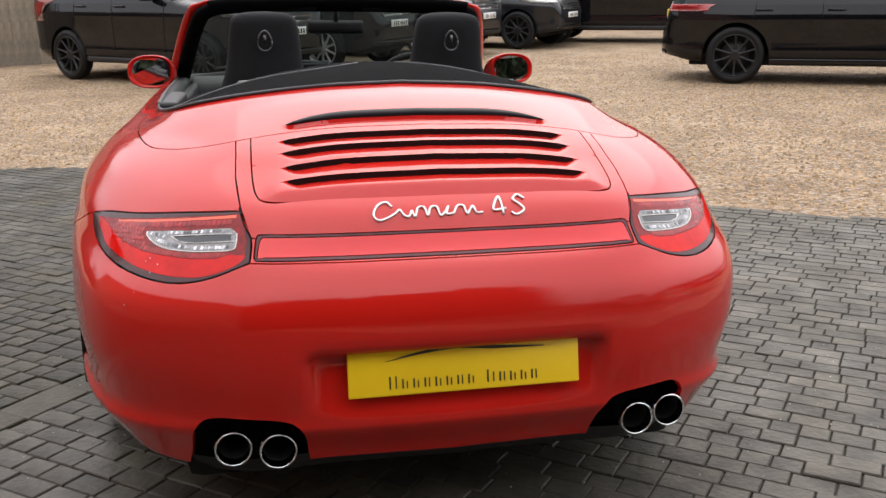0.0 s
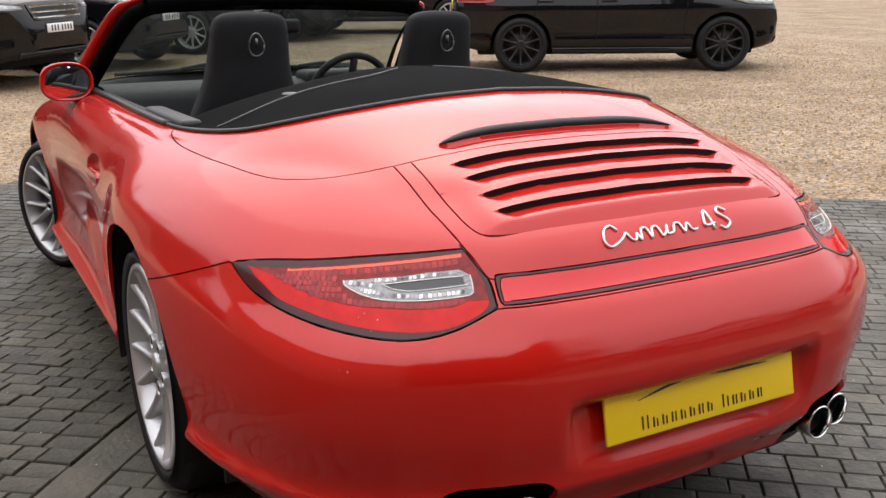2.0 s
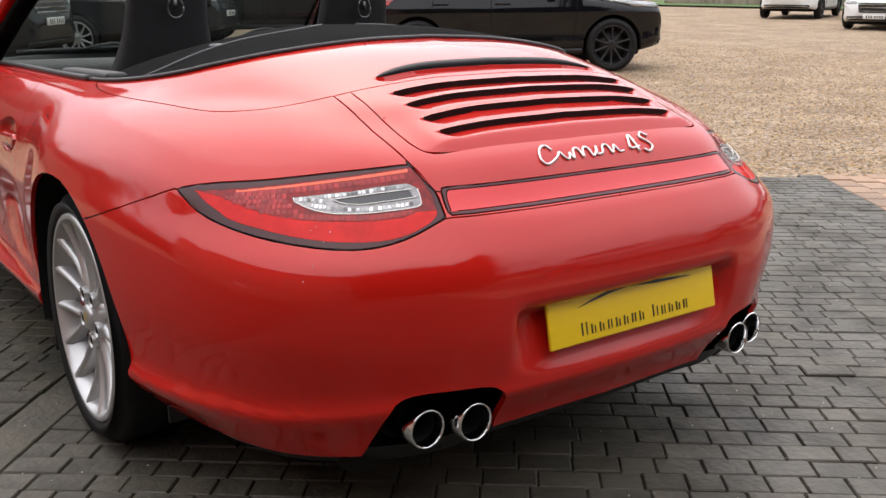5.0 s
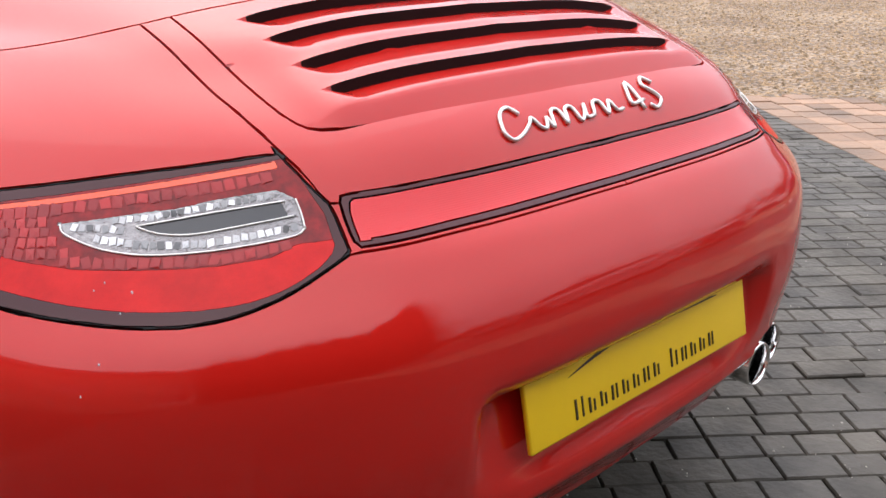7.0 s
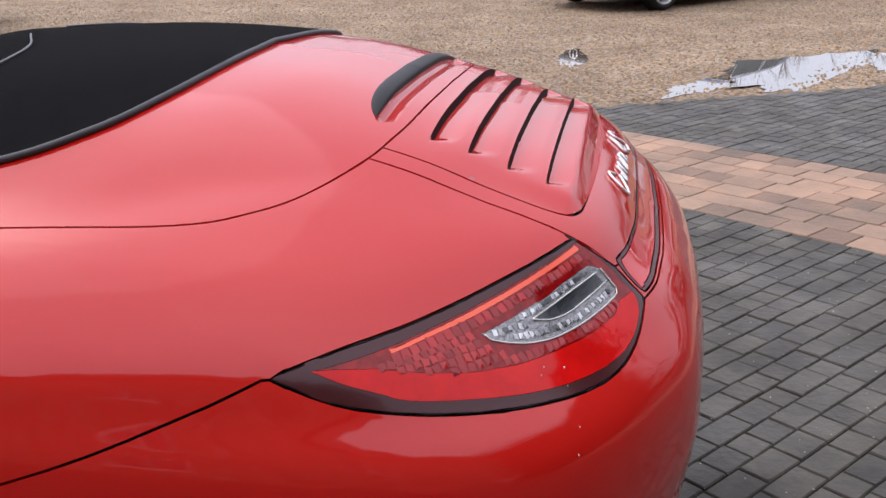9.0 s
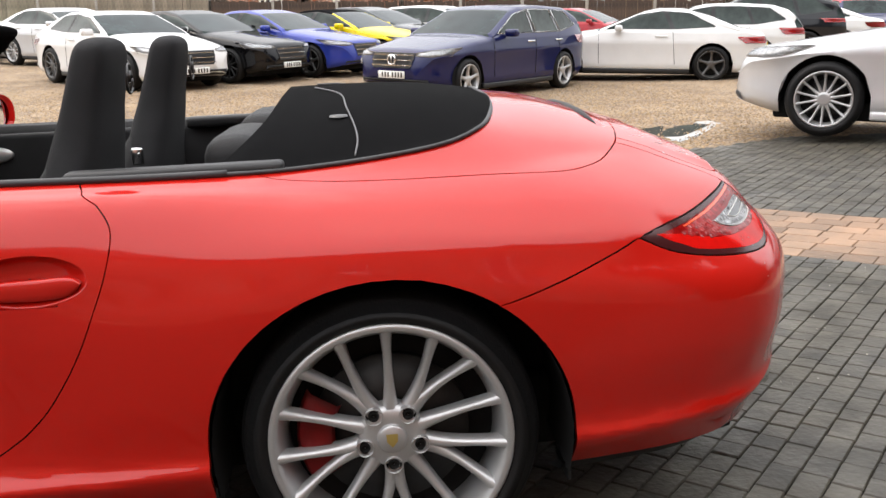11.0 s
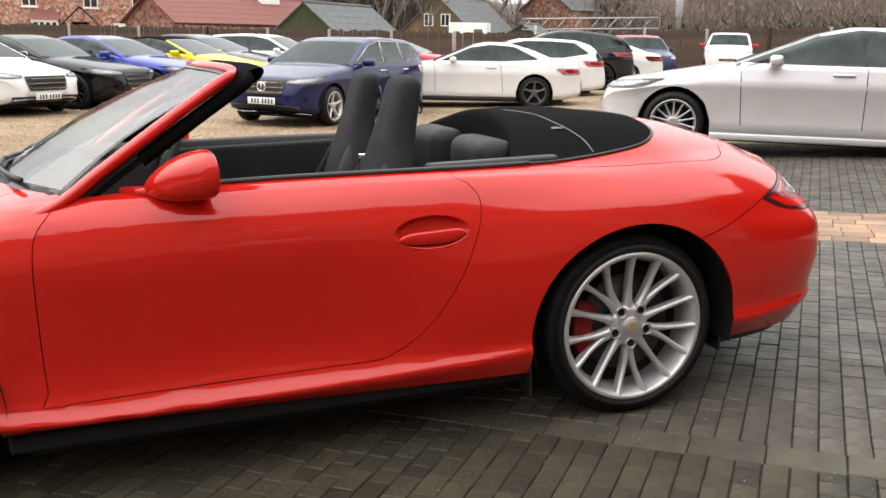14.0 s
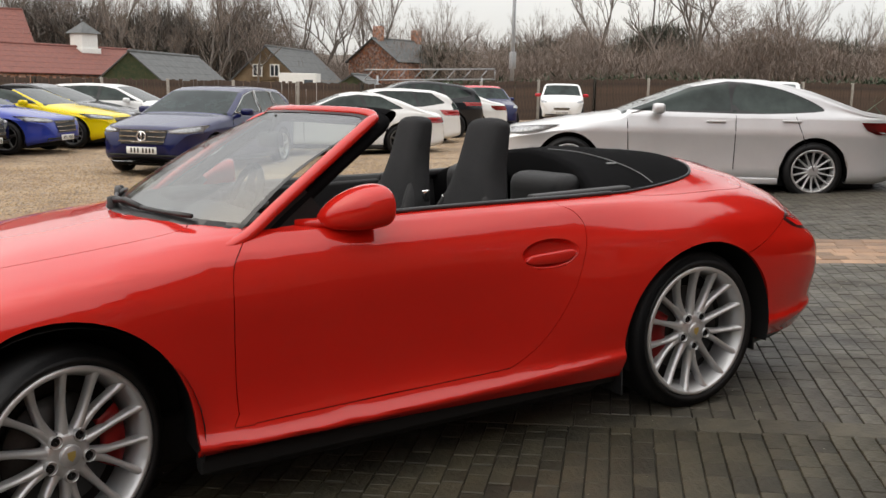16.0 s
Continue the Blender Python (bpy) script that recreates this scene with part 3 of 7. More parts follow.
for v in gb.verts:
    x, y0 = v.co.x, v.co.y
    for y in SLOT_Y:
        d = y - y0
        if .0005 < d < .0445:
            rise = max(0.0, 1 - max(0.0, d - .0015) / .041)
            v.co.z -= .0118 * min(1.0, d / .0015) * rise * ease((.360 - .45 * d - x) / .042)
        elif -.011 < d <= .0005:
            v.co.z += .0016 * ease((d + .011) / .011) * ease((.36 - x) / .04)
    # the panel swells to a rounded lip at its rear, then drops to the lid
    fade = ease((.408 - x) / .055)
    v.co.z += fade * (.011 * min(1, max(0, (-.70 - y0) / .195)) ** 1.4 - .022 * min(1.0, max(0, (-.897 - y0) / .03)) ** 1.3)
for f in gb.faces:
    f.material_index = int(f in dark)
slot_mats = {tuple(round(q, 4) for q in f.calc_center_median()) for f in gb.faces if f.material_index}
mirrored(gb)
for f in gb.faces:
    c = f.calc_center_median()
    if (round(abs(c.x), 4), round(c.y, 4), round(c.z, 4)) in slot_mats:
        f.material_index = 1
bmesh.ops.remove_doubles(gb, verts=gb.verts[:], dist=.0008)
flat_angle(gb, 13)
part("engine_grille", edge_fold(gb), [RED, SLOT], sports, "red slatted grille with slot shade in its dark faces")

# reflector strip between the lamps
sb = pick(shell, is_strip)
cut(sb, lambda p: poly_sd(p[:, [0, 2]], [(-.1, .6965), (.416, .6965), (.408, .7315), (-.1, .7315)]))
inset = lambda p: poly_sd(p[:, [0, 2]], [(-.1, .6965), (.416, .6965), (.408, .7315), (-.1, .7315)]) < 0
sb2 = mirrored(pick(sb, inset))
strip = true_normals(part("reflector_seal", edge_fold(mirrored(pick(sb, lambda p: ~inset(p)))), STRIPSEAL, sports, "dark seal round the strip"))
true_normals(part("reflector", edge_fold(sb2, 0.0005, 0.004), RIBBED, strip, "red reflector strip"))
sb.free()

from mathutils.bvhtree import BVHTree
tree = BVHTree.FromBMesh(shell)

# tail lamps
CLEAR = [(-.112, .722), (-.157, .7265), (-.198, .731), (-.228, .733), (-.261, .739), (-.297, .743), (-.325, .7455), (-.345, .737), (-.358, .710), (-.345, .704), (-.284, .698), (-.243, .696), (-.205, .696), (-.175, .699), (-.150, .704), (-.121, .7135)]
CLEARIN = [(-.193, .7195), (-.262, .7275), (-.331, .734), (-.340, .7205), (-.290, .7155), (-.250, .7115), (-.216, .712)]
LOW = [(.105, .728), (.06, .722), (.03, .717), (.002, .709), (-.027, .702), (-.079, .692), (-.137, .6865), (-.2, .6845), (-.276, .685), (-.327, .689), (-.351, .698), (-.42, .700), (-.42, .6), (.2, .6), (.2, .72)]
BAR = [(.006, .7305), (-.04, .7362), (-.101, .7430), (-.170, .7512), (-.241, .7600), (-.322, .7705), (-.325, .7645), (-.241, .7545), (-.170, .7460), (-.101, .7380), (-.04, .7320), (.006, .7275)]
INNER = [(.100, .726), (.06, .7290), (.006, .7335), (-.04, .7385), (-.101, .7453), (-.170, .7535), (-.241, .7622), (-.326, .7725), (-.337, .768), (-.375, .722), (-.388, .694)] + [tuple(q) for q in spline([(-.386, .688), (-.372, .676), (-.338, .661), (-.294, .653), (-.225, .652), (-.153, .657), (-.07, .668), (.006, .681), (.038, .694), (.074, .710), (.099, .7255)], 4)]


def on_corner(h, z, lift=0.0):
    """The point of the tail's corner at a bearing and a height."""
    p = tree.ray_cast(Vector((h * .7071 + 1.5, h * .7071 - 1.5, z)), Vector((-.7071, .7071, 0)))
    return p[0] + p[1] * lift


facet_rnd = random.Random(12)


def facets(bm, row, size, lift):
    """A row of small four-sided studs along a line of bearing and height."""
    line = spline(row, 8)
    run = np.concatenate([[0], np.cumsum(np.hypot(*(line[1:] - line[:-1]).T))])
    n = max(1, int(run[-1] / size))
    for i in range(n):
        s0 = (i + .5) / n * run[-1]
        h, z = np.interp(s0, run, line[:, 0]), np.interp(s0, run, line[:, 1])
        th = math.atan2(np.interp(s0 + .004, run, line[:, 1]) - z, np.interp(s0 + .004, run, line[:, 0]) - h + 1e-9) + facet_rnd.gauss(0, .14)
        c, s1 = math.cos(th), math.sin(th)
        at = lambda a, b, up: bm.verts.new(on_corner(h + (a * c - b * s1) * size, z + (a * s1 + b * c) * size * .8, up))
        g = facet_rnd.uniform
        q = [at(a + g(-.07, .07), b + g(-.10, .10), .0006) for a, b in ((-.46, -.5), (.40, -.42), (.46, .46), (-.36, .5))]
        tip = at(g(-.3, .3), g(-.1, .4), lift * g(.5, 1.2))
        for j in range(4):
            bm.faces.new((q[j], q[(j + 1) % 4], tip))


for hand in (1, -1):
    lb = pick(shell, is_light)
    bmesh.ops.subdivide_edges(lb, edges=lb.edges[:], cuts=3, use_grid_fill=True)
    for poly in (CLEAR, CLEARIN, LOW, BAR, INNER):
        cut(lb, sd_corner(poly))
    cut(lb, lambda p: light_fn(p) + .0020)
    for f in lb.faces:
        c = np.array([f.calc_center_median()])
        f.material_index = 0
        for k, poly in ((1, LOW), (4, BAR), (2, CLEAR), (5, CLEARIN)):
            if sd_corner(poly)(c)[0] < 0:
                f.material_index = k
        if sd_corner(INNER)(c)[0] > 0:
            f.material_index = 6
        if light_fn(c)[0] > -.0020:
            f.material_index = 3
    if hand < 0:
        lb2 = flipped(lb)
        lb.free()
        lb = lb2
    lamp = new("tail_lamp")
    lamp.parent = sports
    tagged(lamp, "red tail lamp with a clear inset")
    for k, (nm, m) in enumerate((("reflector_bowl", LENSDARK), ("brake_lens", LENS), ("reversing_lens", LENSCLEAR), ("seal", SEAL), ("light_bar", mat("amber_light_bar", (0.85, 0.075, 0.015), 0.2, coat=0.5)), ("lens_inset", mat("grey_lens_inset", (0.022, 0.024, 0.027), 0.1, 0.0, 0.35)), ("smoked_edge", SMOKE))):
        out = bmesh.new()
        vm = {}
        for f in lb.faces:
            if f.material_index == k:
                for v in f.verts:
                    if v not in vm:
                        vm[v] = out.verts.new(v.co)
                out.faces.new([vm[v] for v in f.verts])
        true_normals(part(nm, edge_fold(out, 0.0002 if k != 3 else 0.0012, 0.006), m, lamp))
    lb.free()
    red, pale = bmesh.new(), bmesh.new()
    for row, size in (([(.01, .7225), (-.06, .7295), (-.12, .7350), (-.19, .7420), (-.25, .7485), (-.32, .7570)], .0135), ([(.03, .7165), (-.04, .7195), (-.10, .7235)], .0115), ([(.01, .7105), (-.05, .7135), (-.105, .7155)], .0115),
                      ([(-.02, .7040), (-.07, .7060), (-.115, .7080)], .0115), ([(-.05, .6975), (-.09, .6975), (-.130, .6990)], .0115), ([(-.12, .6925), (-.175, .6905), (-.24, .6905), (-.29, .6915), (-.345, .6985)], .0125)):
        facets(red, row, size * .9, .0012)
    for row, size in (([(-.165, .7240), (-.2, .7262), (-.26, .7335), (-.32, .7405)], .0070), ([(-.15, .7105), (-.185, .7060), (-.22, .7035), (-.26, .7035), (-.3, .7068), (-.35, .7125)], .0078), ([(-.125, .7195), (-.15, .7185), (-.18, .7160)], .0070)):
        facets(pale, row, size, .0011)
    for line in ([(-.190, .7190), (-.226, .7233), (-.262, .7277), (-.298, .7315), (-.335, .7350)], [(-.190, .7190), (-.203, .7150), (-.220, .7118), (-.250, .7110), (-.290, .7152), (-.345, .7215)],
                 [(-.114, .7205), (-.121, .7135), (-.150, .7040), (-.175, .6990), (-.205, .6960), (-.243, .6960), (-.284, .6980), (-.345, .7040), (-.357, .7100)], [(-.357, .7100), (-.3515, .7240), (-.345, .7365)]):
        pts = [on_corner(q[0], q[1], .0012) for q in spline(line, 5)]
        part("lens_rib", tube_bm([(hand * q.x, q.y, q.z) for q in pts], .0010, 6), SCRIPT, lamp)
    for nm, bm, m in (("facet_band", red, FACET), ("facet_band", pale, BRIGHT)):
        if hand < 0:
            other = flipped(bm)
            bm.free()
            bm = other
        bmesh.ops.recalc_face_normals(bm, faces=bm.faces[:])
        tagged(part(nm, bm, m, lamp, smooth=False), kind="stuff")

# high brake lamp on the hood cover


def on_body(x, y, lift=0.0):
    hit = tree.ray_cast(Vector((abs(x), y, 3)), Vector((0, 0, -1)))
    p, n = hit[0], hit[1]
    q = p + n * lift
    return Vector((math.copysign(q.x, x) if x else 0.0, q.y, q.z))


def on_tail(x, z, lift=0.0):
    hit = tree.ray_cast(Vector((abs(x), -3, z)), Vector((0, 1, 0)))
    q = hit[0] + hit[1] * lift
    return Vector((math.copysign(q.x, x) if x else 0.0, q.y, q.z))


xs = np.linspace(-.332, .332, 61)
bar = np.array([[on_body(x, -.6055 + (.032 - dy) * max(0.0, 1 - (abs(x) / .3325) ** 5) ** .8, .0005 + up * (1 - .95 * (abs(x) / .332) ** 4)) for x in xs] for dy, up in ((0, 0), (.002, .0035), (.008, .0065), (.018, .0075), (.026, .0064), (.0315, .003), (.032, -.0105))])
bar_bm = grid_bm(bar)
bmesh.ops.recalc_face_normals(bar_bm, faces=bar_bm.faces[:])
part("high_brake_lamp", bar_bm, mat("smoked_brake_lamp", (0.010, 0.008, 0.009), 0.42, spec=0.12), sports, "thin black high-level brake lamp")

# a few water drops standing on the lamp and the bumper
DROP = mat("water_drop", (0.75, 0.75, 0.75), 0.05, 0.3, 1.0)
for h, z, w in ((-.198, .668, .0018), (-.19, .652, .0012), (-.170, .676, .0013), (-.161, .670, .0011), (-.178, .615, .0014), (-.163, .589, .0014)):
    db = bmesh.new()
    q = on_corner(h, z, .0004)
    bmesh.ops.create_icosphere(db, subdivisions=2, radius=w, matrix=Matrix.Translation((-q.x, q.y, q.z)) @ Matrix.Diagonal((.6, .6, 1.1, 1)))
    part("water_drop", db, DROP, sports, "small clear water drop")

# number-plate panel with the dealer's mark drawn as plain bars
plate = new("show_plate")
plate.parent = sports
tagged(plate, "yellow dealer plate with a dark swoosh and lettering bars")
PL = Matrix.Translation((0.012, -1.083, .458)) @ Matrix.Rotation(radians(-11), 4, "X")
plate.matrix_local = PL
pb = box_bm(-.255, .255, -.004, .004, -.056, .056, 0.003)
part("plate_board", pb, YELLOW, plate)
sw = [(-.175 + .35 * t, -.0052, .018 + .024 * math.sin(min(1, t * 1.55) * math.pi * .62) - (.016 * max(0, t - .45) ** .7 if t > .45 else 0)) for t in np.linspace(0, 1, 30)]
swb = bmesh.new()
prev = None
for i, (x, y, z) in enumerate(sw):
    h = .0042 * math.sin(math.pi * (i + .3) / 30) + .0004
    cur = (swb.verts.new((x, y, z - h)), swb.verts.new((x, y, z + h)))
    if prev:
        swb.faces.new((prev[0], cur[0], cur[1], prev[1]))
    prev = cur
part("swoosh", swb, INK, plate, smooth=False)
lx = -.17
for i in range(13):
    big = i in (0, 8)
    if i == 8:
        lx += .018
    w, h = (.024, .027) if big else (.0205, .020)
    lb = bmesh.new()
    z0 = -.041
    for p, q, top in ((.0020, .0054, 1.0), (w - .0088, w - .0062, .78 if i % 3 else 1.0)):
        box_bm(lx + p, lx + q, -.0056, -.0042, z0, z0 + top * h, bm=lb)
    part("lettering_bar", lb, INK, plate, smooth=False)
    lx += w + .0035

# model badge as plain chrome strokes in a flowing hand
badge = new("tail_badge")
badge.parent = sports
tagged(badge, "chrome script badge drawn as flowing strokes")


def stroke(pts, r=.0028):
    line = spline([(p[0], p[1], 0) for p in pts], 6)
    line = [on_tail(.003 + q[0], .776 + q[1], .0025) for q in line]
    return tube_bm(line, r, 6)


part("badge_stroke", stroke([(-.128, .006), (-.140, .014), (-.160, .008), (-.170, -.008), (-.160, -.018), (-.140, -.014), (-.122, -.006), (-.112, 0), (-.104, -.010), (-.094, -.013), (-.086, -.002)]), SCRIPT, badge)
part("badge_stroke", stroke([(-.086, -.002), (-.080, -.014), (-.072, .002), (-.058, .003), (-.052, -.013), (-.044, .002), (-.030, .003), (-.024, -.013), (-.012, -.006), (-.004, .004), (-.010, -.010), (.006, -.010)]), SCRIPT, badge)
part("badge_stroke", stroke([(.006, -.010), (.016, .003), (.030, .003), (.036, -.012), (.050, .002), (.058, -.010), (.072, -.010)]), SCRIPT, badge)
part("badge_stroke", stroke([(.118, -.016), (.114, .017), (.096, -.006), (.126, -.005)], .0031), SCRIPT, badge)
part("badge_stroke", stroke([(.172, .012), (.158, .019), (.146, .011), (.160, .001), (.166, -.009), (.148, -.017), (.136, -.012)], .0031), SCRIPT, badge)

# exhaust tips in their dark cut-outs
for hand in (-1, 1):
    cav = grid_bm(np.array([[(hand * (.45 + .115 * math.cos(a) * k), -.985 + .14 * (1 - k) + .06 * (.5 + .5 * math.cos(a)), .29 + .062 * math.sin(a) * k) for a in np.linspace(0, 2 * math.pi, 17)] for k in (1.0, .8, .01)]))
    part("exhaust_cavity", cav, SHUT, sports)
    for x in (.413, .508):
        tip = lathe_bm([(.25, .033), (0.01, .0345), (-.004, .036), (-.007, .038), (-.004, .0405), (.03, .0405), (.2, .036)], 40, "Y")
        ob = part("exhaust_tip", tip, CHROME, sports, at=Matrix.Translation((hand * x + .022, -1.038 + (.03 if x > .45 else 0), .274)))
        part("pipe_bore", lathe_bm([(.02, .0335), (.12, .032), (.13, .001)], 24, "Y"), SHUT, ob)
# black lower lip below the rear bumper
lip_line = [q for q in body_grid[0] if q[1] < -.42]
lip_line = [q * (-1, 1, 1) for q in lip_line[::-1]] + lip_line[1:]
lip_bm = grid_bm(np.array([[(q[0] * k, q[1] * k, q[2] + dz) for q in lip_line] for k, dz in ((.985, .012), (.972, -.012), (.950, -.036), (.89, -.042))]))
bmesh.ops.recalc_face_normals(lip_bm, faces=lip_bm.faces[:])
part("lower_lip", lip_bm, PLASTIC, sports, "black plastic lower lip under the bumper")
# black undertray, and strips coloured near black for the shadow under the sills
ub = bmesh.new()
box_bm(-.78, .78, .42, 1.98, .13, .26, .03, 2, ub)
box_bm(-.60, .60, -.90, .5, .15, .34, .04, 2, ub)
box_bm(-.6, .6, 1.9, 3.2, .13, .3, .03, 2, ub)
part("undertray", ub, SHUT, sports)
for hand in (-1, 1):
    part("sill_trim", box_bm(hand * .79 - .03, hand * .79 + .03, .37, 2.02, .165, .222, .012, 2), SHUT, sports, "near-black strip standing for the shadow under the sill")


# ---- wheels ----
SPOKES = {}


def wheel(x, y, z, r, rim, width, hand, parent, spokes=15, caliper=CALIPER, disc=True, paint=None, tyre=RUBBER, steer=0.0, simple=False, cal_side=-1):
    """A tyre with a spoked rim; its face looks along +x before it is turned to its side."""
    paint = paint or SILVER
    hub = new("wheel")
    hub.parent = parent
    hub.matrix_local = Matrix.Translation((x, y, z)) @ Matrix.Rotation(steer, 4, "Z") @ Matrix.Diagonal((hand, 1, 1, 1))
    w = width
    seg = 40 if simple else 72
    prof = [(-w, rim - .01), (-w, rim + .02), (-w + .005, r - .035), (-w + .03, r - .006), (-w * .5, r), (-.035, r), (-.012, r - .012), (.008, r - .038), (.012, (r + rim) / 2), (.006, rim + .012), (-.004, rim + .002)]
    part("tyre", lathe_bm(prof, seg), tyre, hub)
    lip = [(-w, rim), (-w + .02, rim - .03), (-.06, rim - .035), (-.03, rim - .028), (-.006, rim - .018), (.004, rim - .0125), (.006, rim - .010), (.006, rim - .003), (.004, rim + .003), (-.006, rim + .004)]
    part("rim", lathe_bm(lip, seg), paint, hub)
    hr = rim * .235
    for k in range(spokes):
        key = (round(rim, 3), spokes, paint.name, k)
        if key in SPOKES:
            new("spoke", SPOKES[key]).parent = hub
            continue
        sp = bmesh.new()
        a = 2 * math.pi * k / spokes + math.pi / 2
        pair = (0, 1, -1)[k % 3] if spokes == 15 else 0
        rings = []
        for t in np.linspace(0, 1, 5 if simple else 9):
            r0 = hr * (1.0 if pair else .75)
            rad = r0 + (rim - .011 - r0) * t
            aa = a + pair * .19 * (1 - t) ** 1.3
            u, v = Vector((0, math.cos(aa), math.sin(aa))), Vector((0, -math.sin(aa), math.cos(aa)))
            half = rim * .045 * (1.0 + .75 * (1 - t) ** 3 - .22 * math.sin(math.pi * t) + .25 * t ** 8) * (15 / spokes) ** .8
            xo = -.020 + .018 * t * t - .010 * math.sin(math.pi * t) - .010 * (1 - t) ** 4
            c = u * rad
            rings.append([sp.verts.new(c + v * (half * s) + Vector((xo + d, 0, 0))) for s, d in ((-.95, -.03), (-1.0, -.007), (-.5, .0045), (0, .0055), (.5, .0045), (1.0, -.007), (.95, -.03))])
        for p, q in zip(rings, rings[1:]):
            for j in range(6):
                sp.faces.new((p[j], p[j + 1], q[j + 1], q[j]))
        bmesh.ops.recalc_face_normals(sp, faces=sp.faces[:])
        SPOKES[key] = part("spoke", sp, paint, hub).data
    part("hub_disc", lathe_bm([(-.06, hr * 1.22), (-.042, hr * 1.24), (-.031, hr * 1.16), (-.023, hr * 1.0), (-.019, hr * .8), (-.0185, hr * .62), (-.019, hr * .3), (-.019, .001)], seg // 2), paint, hub)
    if not simple:
        for k in range(5):
            a = 2 * math.pi * k / 5 - math.pi / 2
            seat_ring = part("nut_recess", lathe_bm([(-.03, .0205), (-.014, .0202), (-.0125, .0194), (-.0128, .0186), (-.03, .0178)], 20), paint, hub, at=Matrix.Translation((0, math.cos(a) * hr * 1.03, math.sin(a) * hr * 1.03)))
            part("wheel_nut", lathe_bm([(-.026, .018), (-.026, .0125), (-.017, .0118), (-.014, .009), (-.020, .007), (-.020, .001)], 24), SHUT, seat_ring)
        cap = part("centre_cap", lathe_bm([(-.022, .034), (-.012, .033), (-.008, .029), (-.0072, .001)], 28), SILVER, hub)
        cb = mesh_of([(-.0065, -.013, .014), (-.0065, .013, .014), (-.0065, .012, -.004), (-.0065, 0, -.018), (-.0065, -.012, -.004)], [(0, 1, 2, 3, 4)])
        part("crest", cb, CREST, cap, "gold shield on the cap", smooth=False)
    if disc:
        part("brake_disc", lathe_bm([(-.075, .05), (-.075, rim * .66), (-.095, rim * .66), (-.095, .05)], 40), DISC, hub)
        if caliper:
            cal = bmesh.new()
            arc = np.linspace(-.55, .55, 9)
            g = np.array([[(-.045 - .02 * (k == 0 or k == 3), cal_side * rr * math.cos(a), rr * math.sin(a)) for k, rr in enumerate((rim * .48, rim * .52, rim * .76, rim * .80))] for a in arc])
            cal.free()
            cb = grid_bm(g)
            bmesh.ops.solidify(cb, geom=cb.faces[:], thickness=.03)
            part("brake_caliper", cb, caliper, hub, "red brake caliper")
    # black sheet closing the wheel, standing for the shade behind the spokes
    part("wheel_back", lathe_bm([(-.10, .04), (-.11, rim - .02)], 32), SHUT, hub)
    return hub


for hand in (-1, 1):
    wheel(hand * .868, -.022, .322, .330, .266, .26, hand, sports, cal_side=1)
    wheel(hand * .838 + .008, 2.351 - hand * .03, .318, .324, .262, .21, hand, sports, steer=radians(23))
    for cy, rr in ((-.028, .392), (2.39, .385)):
        a = np.linspace(-.25, math.pi + .25, 25)
        g = np.array([[(hand * x, cy + rr * math.cos(t), .32 + rr * math.sin(t)) for t in a] for x in (.885 if cy < 1 else .865, .7, .5)])
        part("wheel_arch_liner", grid_bm(g), SHUT, sports)
        part("arch_back", mesh_of([(hand * .52, cy + rr * math.cos(t), .32 + rr * math.sin(t)) for t in a], [tuple(range(25))]), SHUT, sports, smooth=False)
    part("mud_flap", box_bm(hand * .80 - .06, hand * .80 + .06, .365, .372, .12, .24, .003), PLASTIC, sports)
    part("mud_flap", box_bm(hand * .72 - .08, hand * .72 + .06, -.43, -.42, .16, .26, .003), PLASTIC, sports)

# ---- cabin ----
half = cabin_rim
loop = np.concatenate([half, (half * (-1, 1, 1))[::-1][1:-1]])
c = np.array((0, .85, 0))


def tub_row(scale_x, shift, z):
    out = []
    for q in loop:
        out.append((q[0] * scale_x, c[1] + (q[1] - c[1]) * shift, z if z is not None else q[2] - .004))
    return out


trow = [tub_row(1.006, 1.004, None), [(q[0] * .985, c[1] + (q[1] - c[1]) * .99, q[2] + (.012 if q[1] > .3 else -.002)) for q in loop], [(q[0] * .955, c[1] + (q[1] - c[1]) * .975, q[2] + (.006 if q[1] > .3 else -.006)) for q in loop],
        [(q[0] * .935, c[1] + (q[1] - c[1]) * .965, q[2] - .03) for q in loop], tub_row(.93, .955, .72), tub_row(.90, .90, .35), tub_row(.5, .5, .3), tub_row(.02, .02, .3)]
tub = np.array(trow)
tub = np.concatenate([tub, tub[:, :1]], 1)
tb = grid_bm(tub)
bmesh.ops.recalc_face_normals(tb, faces=tb.faces[:])
part("cabin_trim", tb, LEATHER, sports, "black leather cabin lining")

# grey-black weatherstrips along the door tops and piping round the hood's well
for hand in (-1, 1):
    line = [q * (hand, 1, 1) + (0, 0, .006) for q in half if .30 < q[1] < 1.76]
    part("belt_strip", tube_bm(line, .0085, 8), BELT, sports, "grey-black door-top weatherstrip")
line = [q + (0, 0, .004) for q in np.concatenate([(half * (-1, 1, 1))[::-1], half[1:]]) if q[1] < .40]
part("well_piping", tube_bm(line, .0055, 8), BELT, sports, "grey-black seal round the hood well")

